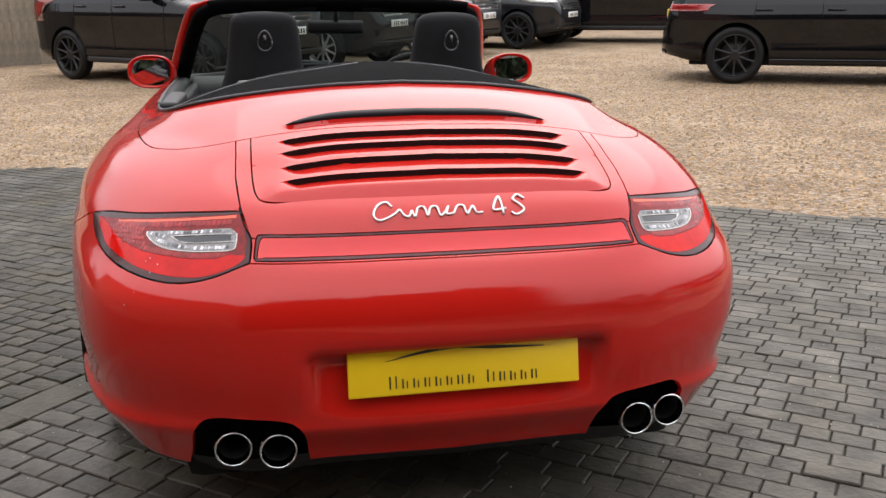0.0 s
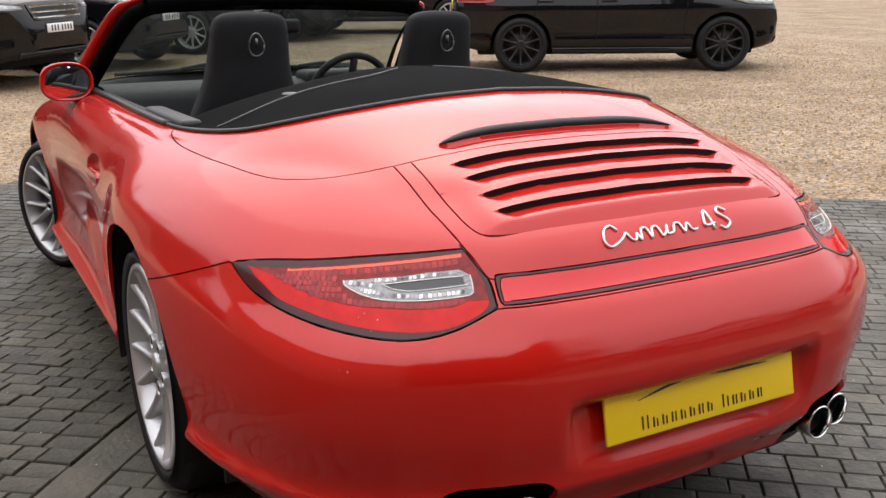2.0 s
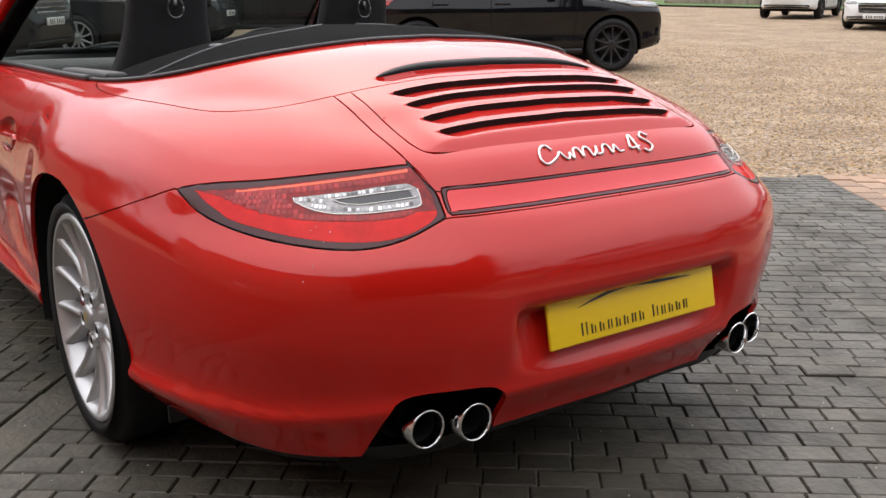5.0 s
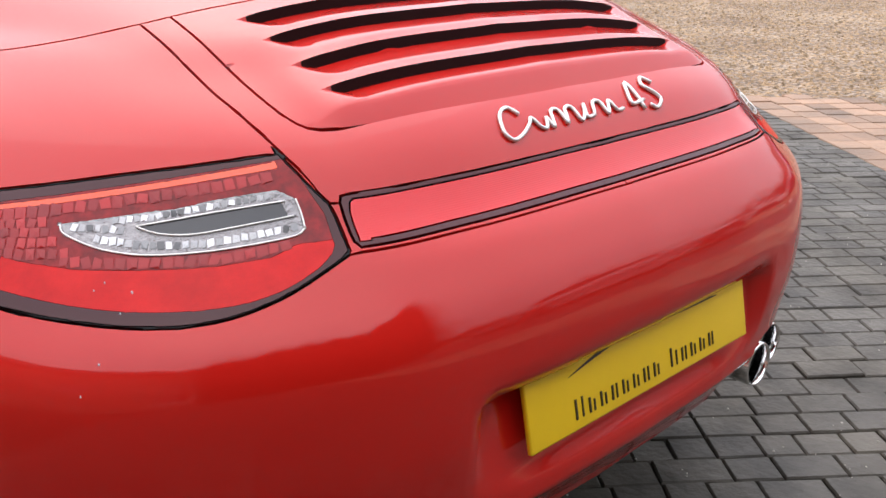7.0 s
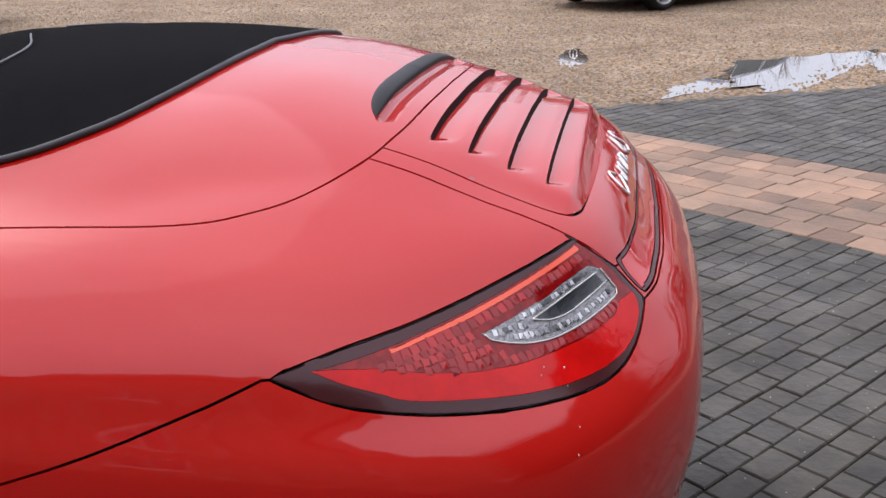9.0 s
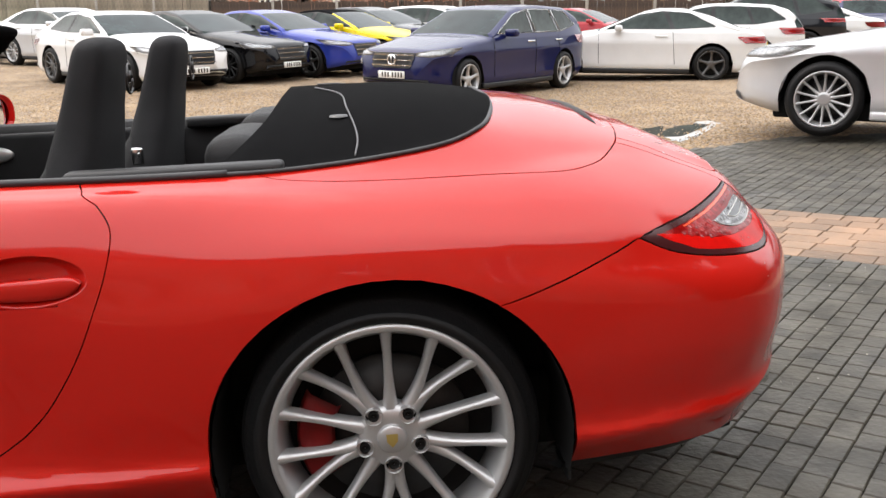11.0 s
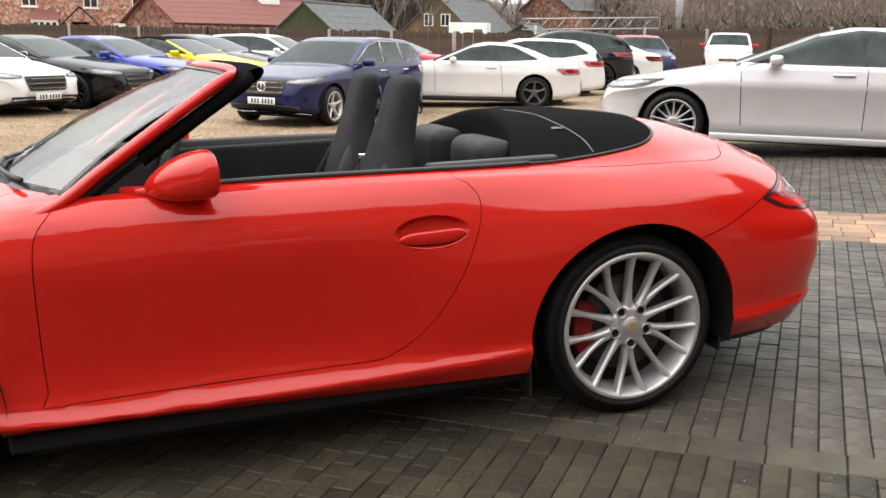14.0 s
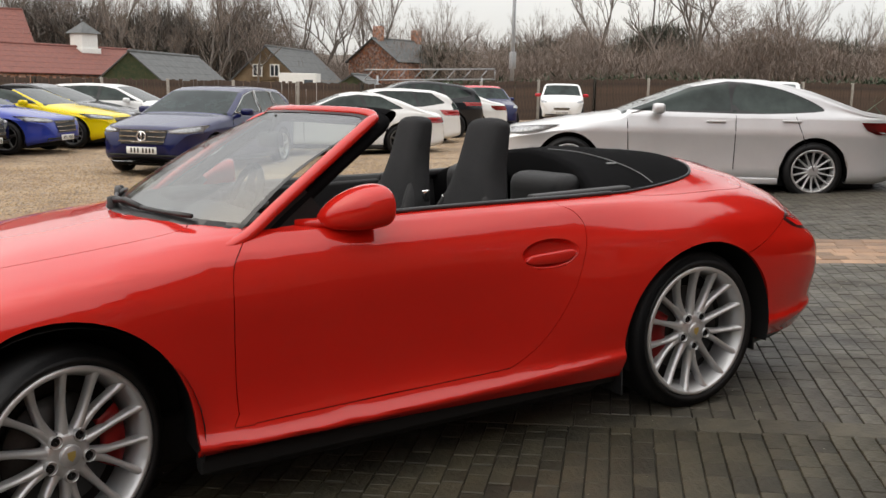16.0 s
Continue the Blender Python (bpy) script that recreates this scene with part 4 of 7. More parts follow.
# folded hood under its black fabric cover
k = [j for j in range(len(half)) if half[j][1] < .30]
edge = half[k]
edge = np.concatenate([(edge * (-1, 1, 1))[::-1], edge[1:]])
hood_rows = []
for t in np.linspace(0, 1, 14):
    row = []
    for x, y, z in edge:
        s = abs(x) / .62
        fy = .215 + .10 * s**3
        yy = y + (fy - y) * t
        top = 1.037 - .118 * s**2.2
        zz = z + .006 + (top - z) * (1 - (1 - min(1, t * 1.7)) ** 2) + .004 * math.sin(9 * x + 7 * yy)
        row.append((x * (1 - .02 * t), yy, zz))
    hood_rows.append(row)
last = hood_rows[-1]
hood_rows.append([(x, y + .02, z - .02) for x, y, z in last])
hood_rows.append([(x, y + .015, z - .16) for x, y, z in last])
hb = grid_bm(np.array(hood_rows))
bmesh.ops.recalc_face_normals(hb, faces=hb.faces[:])
part("folded_hood", hb, FABRIC, sports, "black fabric hood, folded under its cover")
hood_tree = BVHTree.FromPolygons([q for row in hood_rows for q in row], [(i * len(edge) + j, i * len(edge) + j + 1, (i + 1) * len(edge) + j + 1, (i + 1) * len(edge) + j) for i in range(len(hood_rows) - 1) for j in range(len(edge) - 1)])
over_hood = lambda x, y, lift: hood_tree.ray_cast(Vector((x, y, 3)), Vector((0, 0, -1)))[0] + Vector((0, 0, lift))
PIPING = mat("grey_piping", (0.15, 0.15, 0.155), 0.6)
for hand in (-1, 1):
    seam = spline([(hand * .06, .14, 0), (hand * .184, .066, 0), (hand * .357, .044, 0), (hand * .544, .017, 0), (hand * .64, .022, 0)], 8)
    part("hood_seam", tube_bm([over_hood(q[0], q[1], .002) for q in seam], .0022, 6), PIPING, sports)
    disc = lathe_bm([(0, .024), (.004, .022), (.006, .001)], 24, "Z")
    part("hood_stud", disc, STEEL, sports, at=Matrix.Translation(over_hood(hand * .422, .063, .0)))


def spline_rows(rows_):
    """Smooths a stack of rings into closer rings."""
    g = np.array(rows_)
    return np.array([spline(g[:, j], 4) for j in range(g.shape[1])]).transpose(1, 0, 2)


def seat(x, y, name="front_seat"):
    s = new(name)
    s.parent = sports
    prof = [(.21, .50, .235, .08), (.175, .62, .25, .085), (.142, .76, .235, .078), (.112, .88, .19, .07), (.088, .97, .155, .064), (.07, 1.04, .138, .057), (.052, 1.11, .130, .052), (.038, 1.17, .122, .048), (.034, 1.195, .106, .04), (.034, 1.208, .07, .025), (.034, 1.212, .02, .01)]
    pr = spline(prof, 4)
    rws = []
    for yy, z, hw, th in pr:
        rws.append([(x + hw * np.sign(math.cos(a)) * abs(math.cos(a)) ** .55, y + yy + th * np.sign(math.sin(a)) * abs(math.sin(a)) ** .6, z) for a in np.linspace(0, 2 * math.pi, 29)])
    bb = grid_bm(np.array(rws))
    bmesh.ops.remove_doubles(bb, verts=bb.verts[:], dist=1e-5)
    bmesh.ops.recalc_face_normals(bb, faces=bb.faces[:])
    part("backrest", bb, SEATGREY, s, "black leather backrest with built-in headrest")
    for hand in (-1, 1):
        bol = []
        for z, out, wide, fwd in ((.48, .225, .045, .12), (.60, .228, .046, .12), (.72, .212, .042, .10), (.82, .180, .036, .075), (.90, .152, .026, .05), (.95, .135, .008, .02)):
            yc = float(np.interp(z, (.50, .76, .97, 1.04), (.21, .142, .088, .07))) + .03
            bol.append([(x + hand * (out + wide * math.cos(a) * .8), y + yc - .02 + fwd * .4 + fwd * .6 * math.sin(a), z) for a in np.linspace(0, 2 * math.pi, 17)])
        bob = grid_bm(spline_rows(bol))
        bmesh.ops.recalc_face_normals(bob, faces=bob.faces[:])
        part("side_bolster", bob, LEATHER, s, "padded black leather side bolster")
    part("seat_cushion", box_bm(x - .25, x + .25, y + .3, y + .85, .36, .52, .06, 4), LEATHER, s)
    ring_pts = [(x + .025 * math.cos(a) * (1 - .25 * math.sin(a)), y - .026 - .001 * math.sin(a), 1.108 + .036 * math.sin(a)) for a in np.linspace(0, 2 * math.pi, 25)]
    part("badge_ring", tube_bm(ring_pts, .0035, 6), STEEL, s, "raised shield outline on the headrest")
    part("badge_ring", tube_bm([(x, y - .025, 1.10), (x, y - .027, 1.128)], .006, 6), STEEL, s)
    for hand in (-1, 1):
        part("side_trim", box_bm(x + hand * .235 - .008, x + hand * .235 + .008, y + .10, y + .135, .83, .885, .007), CHROME, s, "bright seat-back release lever")
    return s


seat(-.345, .605)
seat(.345, .585)
for hand in (-1, 1):
    part("rear_seat", box_bm(hand * .29 - .20, hand * .29 + .20, .24, .40, .55, .965, .075, 5), LEATHER, sports)
    part("side_rail", box_bm(hand * .665 - .03, hand * .665 + .03, .18, .66, .885, .925, .015, 3), PLASTIC, sports)
    part("door_card", box_bm(hand * .655 - .02, hand * .655 + .02, .68, 1.7, .5, .90, .02, 3), LEATHER, sports)
    rel = bmesh.new()
    bmesh.ops.create_uvsphere(rel, u_segments=20, v_segments=10, radius=1, matrix=Matrix.Translation((hand * .632, 1.345, .828)) @ Matrix.Diagonal((.018, .075, .03, 1)))
    part("door_release", rel, SILVER, sports, "silver door release")
# dashboard and wheel
dash = np.array([[(x, y - .06 * (x / .65) ** 2 + dy, z) for x in np.linspace(-.66, .66, 25)] for y, z, dy in ((1.97, .905, 0), (1.85, .92, 0), (1.70, .915, 0), (1.60, .895, 0), (1.57, .86, 0), (1.58, .72, 0), (1.62, .5, 0))])
db = grid_bm(dash)
bmesh.ops.recalc_face_normals(db, faces=db.faces[:])
part("dashboard", db, LEATHER, sports)
sw_m = Matrix.Translation((.36, 1.48, .855)) @ Matrix.Rotation(radians(-68), 4, "X")
wring = tube_bm([(.185 * math.cos(a), .185 * math.sin(a), 0) for a in np.linspace(0, 2 * math.pi, 41)], .016, 10)
swheel = part("steering_wheel", wring, LEATHER, sports, at=sw_m)
part("wheel_boss", lathe_bm([(-.03, .02), (-.02, .075), (.02, .07), (.03, .04), (.032, .001)], 24, "Z"), LEATHER, swheel)
for a in (0, math.pi, -math.pi / 2):
    part("wheel_spoke", tube_bm([(.05 * math.cos(a), .05 * math.sin(a), 0), (.18 * math.cos(a), .18 * math.sin(a), 0)], .018, 8), LEATHER, swheel)
part("instrument_binnacle", box_bm(.22, .52, 1.60, 1.80, .88, .955, .035, 4), LEATHER, sports)

# ---- windscreen ----
PIL = [(.765, 1.93, .845), (.757, 1.81, .888), (.730, 1.69, .970), (.676, 1.48, 1.110), (.628, 1.325, 1.208), (.588, 1.268, 1.243), (.50, 1.285, 1.261), (.25, 1.345, 1.271), (0, 1.365, 1.274)]
pil = spline(PIL, 8)
full = np.concatenate([pil, (pil * (-1, 1, 1))[::-1][1:]])


def sweep(path, w, h, nor, shift, slim=1.0):
    """A rounded bar along the path, slimmer by slim where it runs across the car."""
    rws = []
    w0, h0 = w, h
    for i, q in enumerate(path):
        d = Vector(path[min(i + 1, len(path) - 1)]) - Vector(path[max(i - 1, 0)])
        d.normalize()
        k = 1 - (1 - slim) * min(1, abs(d.x) * 1.15) ** 2
        w, h = w0 * k, h0 * k
        n = (nor - d * nor.dot(d)).normalized()
        b = d.cross(n)
        o = Vector(q) + n * shift
        rws.append([o + n * (h * math.sin(a)) + b * (w * math.cos(a)) for a in np.linspace(0, 2 * math.pi, 13)])
    g = grid_bm(np.array(rws))
    bmesh.ops.remove_doubles(g, verts=g.verts[:], dist=1e-6)
    bmesh.ops.recalc_face_normals(g, faces=g.faces[:])
    return g


out_n = Vector((0, .55, .83))
wframe = part("windscreen_frame", sweep(full, .033, .020, out_n, .004, .5), RED, sports)
part("frame_lining", sweep(full[8:-8] * (.96, 1, 1) + (0, -.030, -.016), .034, .024, out_n, -.012), FABRIC, wframe, "black lined inner windscreen frame")
part("frame_seal", sweep(full * (.985, 1, 1) + (0, .008, -.004), .02, .005, out_n, .0), TRIM, wframe)
part("header_pad", sweep(full[42:-42] * (.97, 1, 1) + (0, -.062, -.012), .042, .022, out_n, -.006), FABRIC, wframe, "padded black header with the hood latch")
base = spline([(.715, 1.81, .905), (.52, 1.955, .918), (.3, 2.03, .925), (0, 2.06, .93)], 10)
bu = np.array([base[int(round(i * (len(base) - 1) / 24))] for i in range(25)])
top = spline([(.616, 1.33, 1.201), (.563, 1.278, 1.243), (.48, 1.292, 1.258), (.25, 1.347, 1.268), (0, 1.367, 1.271)], 8)
tu = np.array([top[int(round(i * (len(top) - 1) / 24))] for i in range(25)])
gl = []
for t in (0, .05, .15, .3, .45, .6, .75, .88, .965, 1):
    r = bu + (tu - bu) * t + np.outer(np.full(25, math.sin(math.pi * t) * .03), (0, .55, .83))
    gl.append(np.concatenate([r * (-1, 1, 1), r[::-1][1:]]))
gl = np.array(gl)
pane = part("windscreen", grid_bm(gl), SCREEN, sports, "clear windscreen")
pane.visible_shadow = False
rim_n = Vector((0, .55, .83)) * .0025
for q in (gl[:2], gl[-2:], gl[:, :2], gl[:, -2:]):
    part("glass_border", grid_bm(q + np.array(rim_n)), TRIM, pane, "black printed border of the windscreen")
part("cowl", tube_bm([(x, 2.055 - .28 * (x / .72) ** 2 + .02, .917 - .02 * (x / .72) ** 2) for x in np.linspace(-.68, .68, 25)], .022, 8), PLASTIC, sports)
for x0, x1 in ((-.56, .0), (.02, .56)):
    pts = [(x0 + (x1 - x0) * t, 2.046 - .20 * ((x0 + (x1 - x0) * t) / .72) ** 2, .962 - .022 * abs(x0 + (x1 - x0) * t)) for t in np.linspace(0, 1, 10)]
    wip = part("wiper", tube_bm(pts, .0085, 6), PLASTIC, sports)
    arm = [pts[5], (pts[7][0], pts[7][1] + .012, pts[7][2] + .016), (pts[9][0], pts[9][1] + .03, pts[9][2] + .004)]
    part("wiper_arm", tube_bm(arm, .011, 6), PLASTIC, wip)
    part("wiper_pivot", lathe_bm([(-.03, .022), (.008, .020), (.014, .014), (.015, .001)], 16, "Z"), PLASTIC, wip, at=Matrix.Translation(arm[2]))
part("rear_view_mirror", box_bm(-.13, .13, 1.44, 1.47, 1.125, 1.185, .02, 3), PLASTIC, sports)
part("mirror_stalk", tube_bm([(0, 1.46, 1.165), (0, 1.42, 1.25)], .012, 6), PLASTIC, sports)
for x in (-.3, .3):
    part("sun_visor", box_bm(x - .2, x + .2, 1.275, 1.345, 1.222, 1.239, .008, 2, None), FABRIC, sports)

# door mirrors
for hand in (-1, 1):
    rings = []
    for dy, k in ((.016, .80), (.014, .86), (.002, .90), (.0, .935), (.006, .975), (.022, 1.0), (.05, .985), (.085, .92), (.118, .80), (.148, .63), (.172, .43), (.188, .22), (.194, .03)):
        t = dy / .194
        rings.append([(hand * (.826 + .098 * k * np.sign(math.cos(a)) * abs(math.cos(a)) ** .8 - .062 * t ** 1.6), 1.376 + dy - .020 * math.cos(a) * (1 - t), .963 + .073 * k * np.sign(math.sin(a)) * abs(math.sin(a)) ** .8 - .040 * t ** 1.5) for a in np.linspace(0, 2 * math.pi, 41)])
    mb = grid_bm(np.array(rings))
    bmesh.ops.remove_doubles(mb, verts=mb.verts[:], dist=1e-5)
    bmesh.ops.recalc_face_normals(mb, faces=mb.faces[:])
    hs = part("mirror_housing", mb, RED, sports)
    part("mirror_foot", tube_bm([(hand * .728, 1.632, .912), (hand * .765, 1.56, .912), (hand * .80, 1.46, .916)], .019, 10), RED, hs)
    mg = mesh_of([(hand * (.826 + .080 * np.sign(math.cos(a)) * abs(math.cos(a)) ** .8), 1.390 - .010 * math.cos(a), .963 + .059 * np.sign(math.sin(a)) * abs(math.sin(a)) ** .8) for a in np.linspace(0, 2 * math.pi, 40, endpoint=False)], [tuple(range(40))])
    part("mirror_glass", mg, MIRROR, hs, smooth=False)
    qt = mesh_of([(hand * .752, 1.80, .895), (hand * .735, 1.50, .915), (hand * .722, 1.545, .965), (hand * .700, 1.60, 1.045)], [(0, 1, 2, 3)])
    bmesh.ops.solidify(qt, geom=qt.faces[:], thickness=.012)
    part("quarter_trim", qt, TRIM, sports, "black triangular mirror base", smooth=False)
shell.free()

# ---- the other parked cars ----
PAINTS = {}


def paint(name, col, metal=0.25):
    if name not in PAINTS:
        PAINTS[name] = mat(name + "_car_paint", col, 0.38, metal, 0.8, var=0.06, scale=2.0, spec=0.5 * metal)
    return PAINTS[name]


LAMP = mat("headlamp_glass", (0.72, 0.74, 0.76), 0.08, 0.4, 1.0, bump=0.5, bscale=60, var=0.5, scale=30)
TAIL = mat("tail_lamp_red", (0.42, 0.012, 0.012), 0.15, coat=1.0)
PLATEW = mat("white_number_plate", (0.75, 0.75, 0.72), 0.4)
PLATEY = mat("yellow_number_plate", (0.7, 0.5, 0.06), 0.4)
DARKRIM = mat("dark_rim", (0.025, 0.025, 0.027), 0.35, 0.5)
CARTRIM = mat("car_black_trim", (0.012, 0.012, 0.013), 0.45)


def car(name, label, shape, where, heading, colour, rim_paint=None, roof=None, chrome_line=False, front_plate=True, spokes=10, near=False, rear_plate=PLATEY, group="cars parked in the yard"):
    """A parked car: lofted body with cut-out windows, lamps, grille, plates, mirrors and wheels."""
    T, belt, W, wb, clear, wr = shape["top"], shape["belt"], shape["width"], shape["base"], shape["clear"], shape["wheel"]
    root = tagged(new(name), label, "car", group)
    a = math.atan2(heading[1], heading[0]) - math.pi / 2
    gz = float(drive_z(np.array(where[0]), np.array(where[1]))) - .015
    root.matrix_world = Matrix.Translation((where[0], where[1], gz)) @ Matrix.Rotation(a, 4, "Z")
    tp = np.array(T)
    yf, yr = tp[0][0], tp[-1][0]
    order = np.argsort(tp[:, 0])
    ty, tz = tp[order, 0], tp[order, 1]
    ys = np.unique(np.concatenate([np.linspace(yr, yf, 46 if not near else 80), ty, np.linspace(yf - .25, yf, 6), np.linspace(yr, yr + .25, 6)]))
    dense = np.linspace(yr, yf, 500)
    tops = np.interp(dense, ty, tz)
    ker = np.hanning(21)
    ker /= ker.sum()
    sm = np.convolve(np.pad(tops, 10, mode="edge"), ker, "valid")
    tumble = shape.get("tumble", .42)
    rws = []
    for y in ys:
        top = float(np.interp(y, dense, sm))
        mid = (yf + yr) / 2
        e = abs(y - mid) / ((yf - yr) / 2)
        w = W / 2 * (1 - .16 * e**5 - .14 * e**14 - .16 * e**50)
        zb = clear + .10 * max(0, e - .82) / .18
        sh = min(belt, top - (.03 if top > belt + .05 else .075))
        wg = w * .96 - tumble * max(0, top - .06 - belt)
        if top > belt + .05:
            up = [(w * .955, sh + .005), (w * .94 - tumble * max(0, top - .07 - belt) * .5, (belt + top - .07) / 2), (wg, top - .07), (wg - .07, top - .02), (wg * .5, top - .004), (0, top)]
        else:
            up = [(w * .95, sh), (w * .90, sh + (top - sh) * .35), (w * .80, sh + (top - sh) * .65), (w * .66, sh + (top - sh) * .82), (w * .36, top - .004), (0, top)]
        rws.append([(0.0, y, zb + .02), (w * .8, y, zb + .01), (w * .93, y, zb), (w * .99, y, min(zb + .09, sh - .11)), (w * .975, y, min(zb + .17, sh - .09)), (w * .985, y, min(.5 * belt + .08, sh - .075)), (w * .99, y, min(belt - .24, sh - .065)), (w * 1.0, y, min(belt - .19, sh - .055)), (w * .978, y, min(belt - .14, sh - .045)), (w * .97, y, sh - .03)] + [(p, y, q) for p, q in up])
    g = np.array(rws)
    bm = grid_bm(g)
    bm.verts.ensure_lookup_table()
    nc = g.shape[1]
    bm.faces.new([bm.verts[i] for i in range(nc)])
    bm.faces.new([bm.verts[(len(ys) - 1) * nc + i] for i in range(nc)][::-1])
    bmesh.ops.recalc_face_normals(bm, faces=bm.faces[:])
    bm.normal_update()
    if sum(f.normal.x * f.calc_area() for f in bm.faces) < 0:
        bmesh.ops.reverse_faces(bm, faces=bm.faces[:])
    upper = [e for e in bm.edges if min(e.verts[0].co.z, e.verts[1].co.z) > belt - .06]
    bmesh.ops.subdivide_edges(bm, edges=upper, cuts=2, use_grid_fill=True)
    cowl, rf, rr, boot = shape["glass"]
    wz = lambda z: W / 2 * .95 - tumble * (z - belt)
    side_polys = shape["side"]
    side_fns = [lambda p, q=q: np.where((p[:, 2] > belt - .02) & (p[:, 0] > wz(p[:, 2]) - .12), poly_sd(p[:, 1:3], q), 9.0) for q in side_polys]
    front_fn = lambda p: np.where(p[:, 2] > belt - .03, np.maximum(np.maximum(p[:, 0] - (wz(p[:, 2]) - .07), p[:, 1] - cowl), rf - p[:, 1]), 9.0)
    back_fn = lambda p: np.where(p[:, 2] > belt - .03, np.maximum(np.maximum(p[:, 0] - (wz(p[:, 2]) - .09), p[:, 1] - rr), boot - p[:, 1]), 9.0)
    hy = wb / 2
    ar = wr + .055
    arches = [lambda p, c=c: np.where(p[:, 0] > W * .36, np.hypot(p[:, 1] - c, np.maximum(p[:, 2] - wr, 0) + np.where(p[:, 2] < wr, 0, 0)) - ar, 9.0) for c in (hy, -hy)]
    # the black surround that ties the side windows together
    cloud = sorted(q for poly in side_polys for q in poly)
    chain = []
    for run in (cloud, cloud[::-1]):
        half_hull = []
        for q in run:
            while len(half_hull) > 1 and (half_hull[-1][0] - half_hull[-2][0]) * (q[1] - half_hull[-2][1]) - (half_hull[-1][1] - half_hull[-2][1]) * (q[0] - half_hull[-2][0]) <= 0:
                half_hull.pop()
            half_hull.append(q)
        chain += half_hull[:-1]
    hull_fn = lambda p: np.where((p[:, 2] > belt - .02) & (p[:, 0] > wz(p[:, 2]) - .12), poly_sd(p[:, 1:3], chain) - .012, 9.0)
    for fn in side_fns + [front_fn, back_fn, hull_fn] + arches:
        cut(bm, fn)
    hole = lambda p: (arches[0](p) < 0) | (arches[1](p) < 0)
    is_side = [lambda p, f=f: f(p) < 0 for f in side_fns]
    anyside = lambda p: np.any([f(p) for f in is_side], 0)
    is_f = lambda p: (front_fn(p) < 0) & ~anyside(p)
    is_b = lambda p: (back_fn(p) < 0) & ~anyside(p)
    is_trim = lambda p: (hull_fn(p) < 0) & ~anyside(p) & ~is_f(p) & ~is_b(p)
    solid = lambda p: ~hole(p) & ~anyside(p) & ~is_f(p) & ~is_b(p) & ~is_trim(p)
    for flip in (False, True):
        tb_ = pick(bm, is_trim)
        part("window_surround", flipped(tb_) if flip else tb_, CARTRIM, root)
    if roof:
        part("body", mirrored(pick(bm, lambda p: solid(p) & ~((p[:, 2] > belt + .015) & (p[:, 1] < rf + .02)))), colour, root)
        part("roof", mirrored(pick(bm, lambda p: solid(p) & (p[:, 2] > belt + .015) & (p[:, 1] < rf + .02))), roof, root)
    else:
        part("body", mirrored(pick(bm, solid)), colour, root)
    part("windscreen", mirrored(pick(bm, is_f)), SCREENGLASS, root)
    part("rear_window", mirrored(pick(bm, is_b)), SCREENGLASS, root)
    for f in is_side:
        s = pick(bm, f)
        s2 = flipped(s)
        part("side_window", s, CARGLASS, root)
        part("side_window", s2, CARGLASS, root)
    from mathutils.bvhtree import BVHTree
    tr = BVHTree.FromBMesh(bm)

    def skin(o, d, lift):
        h = tr.ray_cast(Vector(o), Vector(d))
        return h[0] + (h[1] if h[1].dot(Vector(d)) < 0 else -h[1]) * lift if h[0] else None

    def patch(pname, x0, x1, z0, z1, rear, m, lift=.012, both=True, nx=7, nz=4, skew=0.0, taper=0.0, pinch=0.0):
        """A fitted piece on the nose or tail, following its curve."""
        for hand in ((1, -1) if both else (1,)):
            pts = []
            for k in range(nz):
                row = []
                for i in range(nx):
                    x = x0 + (x1 - x0) * i / (nx - 1)
                    u = i / (nx - 1)
                    z = z1 - (z1 - z0) * (1 - k / (nz - 1)) * (1 - taper * (1 - u) ** 1.5) + skew * u
                    x *= 1 - pinch * (1 - k / (nz - 1)) ** 2
                    q = skin((abs(x), -6 if rear else 6, z), (0, 1 if rear else -1, 0), lift)
                    if q is None:
                        q = Vector((abs(x), yr if rear else yf, z))
                    row.append((math.copysign(q.x, x) * hand, q.y, q.z))
                pts.append(row)
            b = grid_bm(np.array(pts))
            bmesh.ops.solidify(b, geom=b.faces[:], thickness=.02)
            bmesh.ops.recalc_face_normals(b, faces=b.faces[:])
            part(pname, b, m, root)

    hz, hw = shape["lamp"]
    patch("headlamp", W * .5 - hw - .06, W * .5 - .07, hz - .09, hz + .02, False, LAMP, skew=.07, taper=.62)
    tl = shape["tail"]
    patch("tail_lamp", W * .5 - tl[1] - .05, W * .5 - .06, tl[0] - tl[2], tl[0] + tl[2], True, TAIL)
    gw, g0, g1 = shape["grille"]
    patch("grille", -gw, gw, g0, g1, False, CARTRIM, both=False, nx=11, pinch=.14)
    for k in range(3):
        z = g0 + (g1 - g0) * (k + .5) / 3
        patch("grille_bar", -gw * .95, gw * .95, z - .008, z + .008, False, shape.get("bar", CHROME), .024, False, 9, 2)
    if shape.get("badge"):
        q = skin((0, 6, (g0 + g1) / 2), (0, -1, 0), .03)
        part("nose_badge", lathe_bm([(0, .085), (.012, .08), (.012, .066), (.004, .062)], 24, "Y"), CHROME, root, at=Matrix.Translation(q))
        part("nose_badge", tube_bm([(0, q.y + .006, q.z - .06), (0, q.y + .006, q.z + .07)], .012, 6), CHROME, root)
    if chrome_line:
        patch("bumper_lip", -W * .40, W * .40, clear + .015, clear + .035, False, CHROME, .02, False, 11, 2)
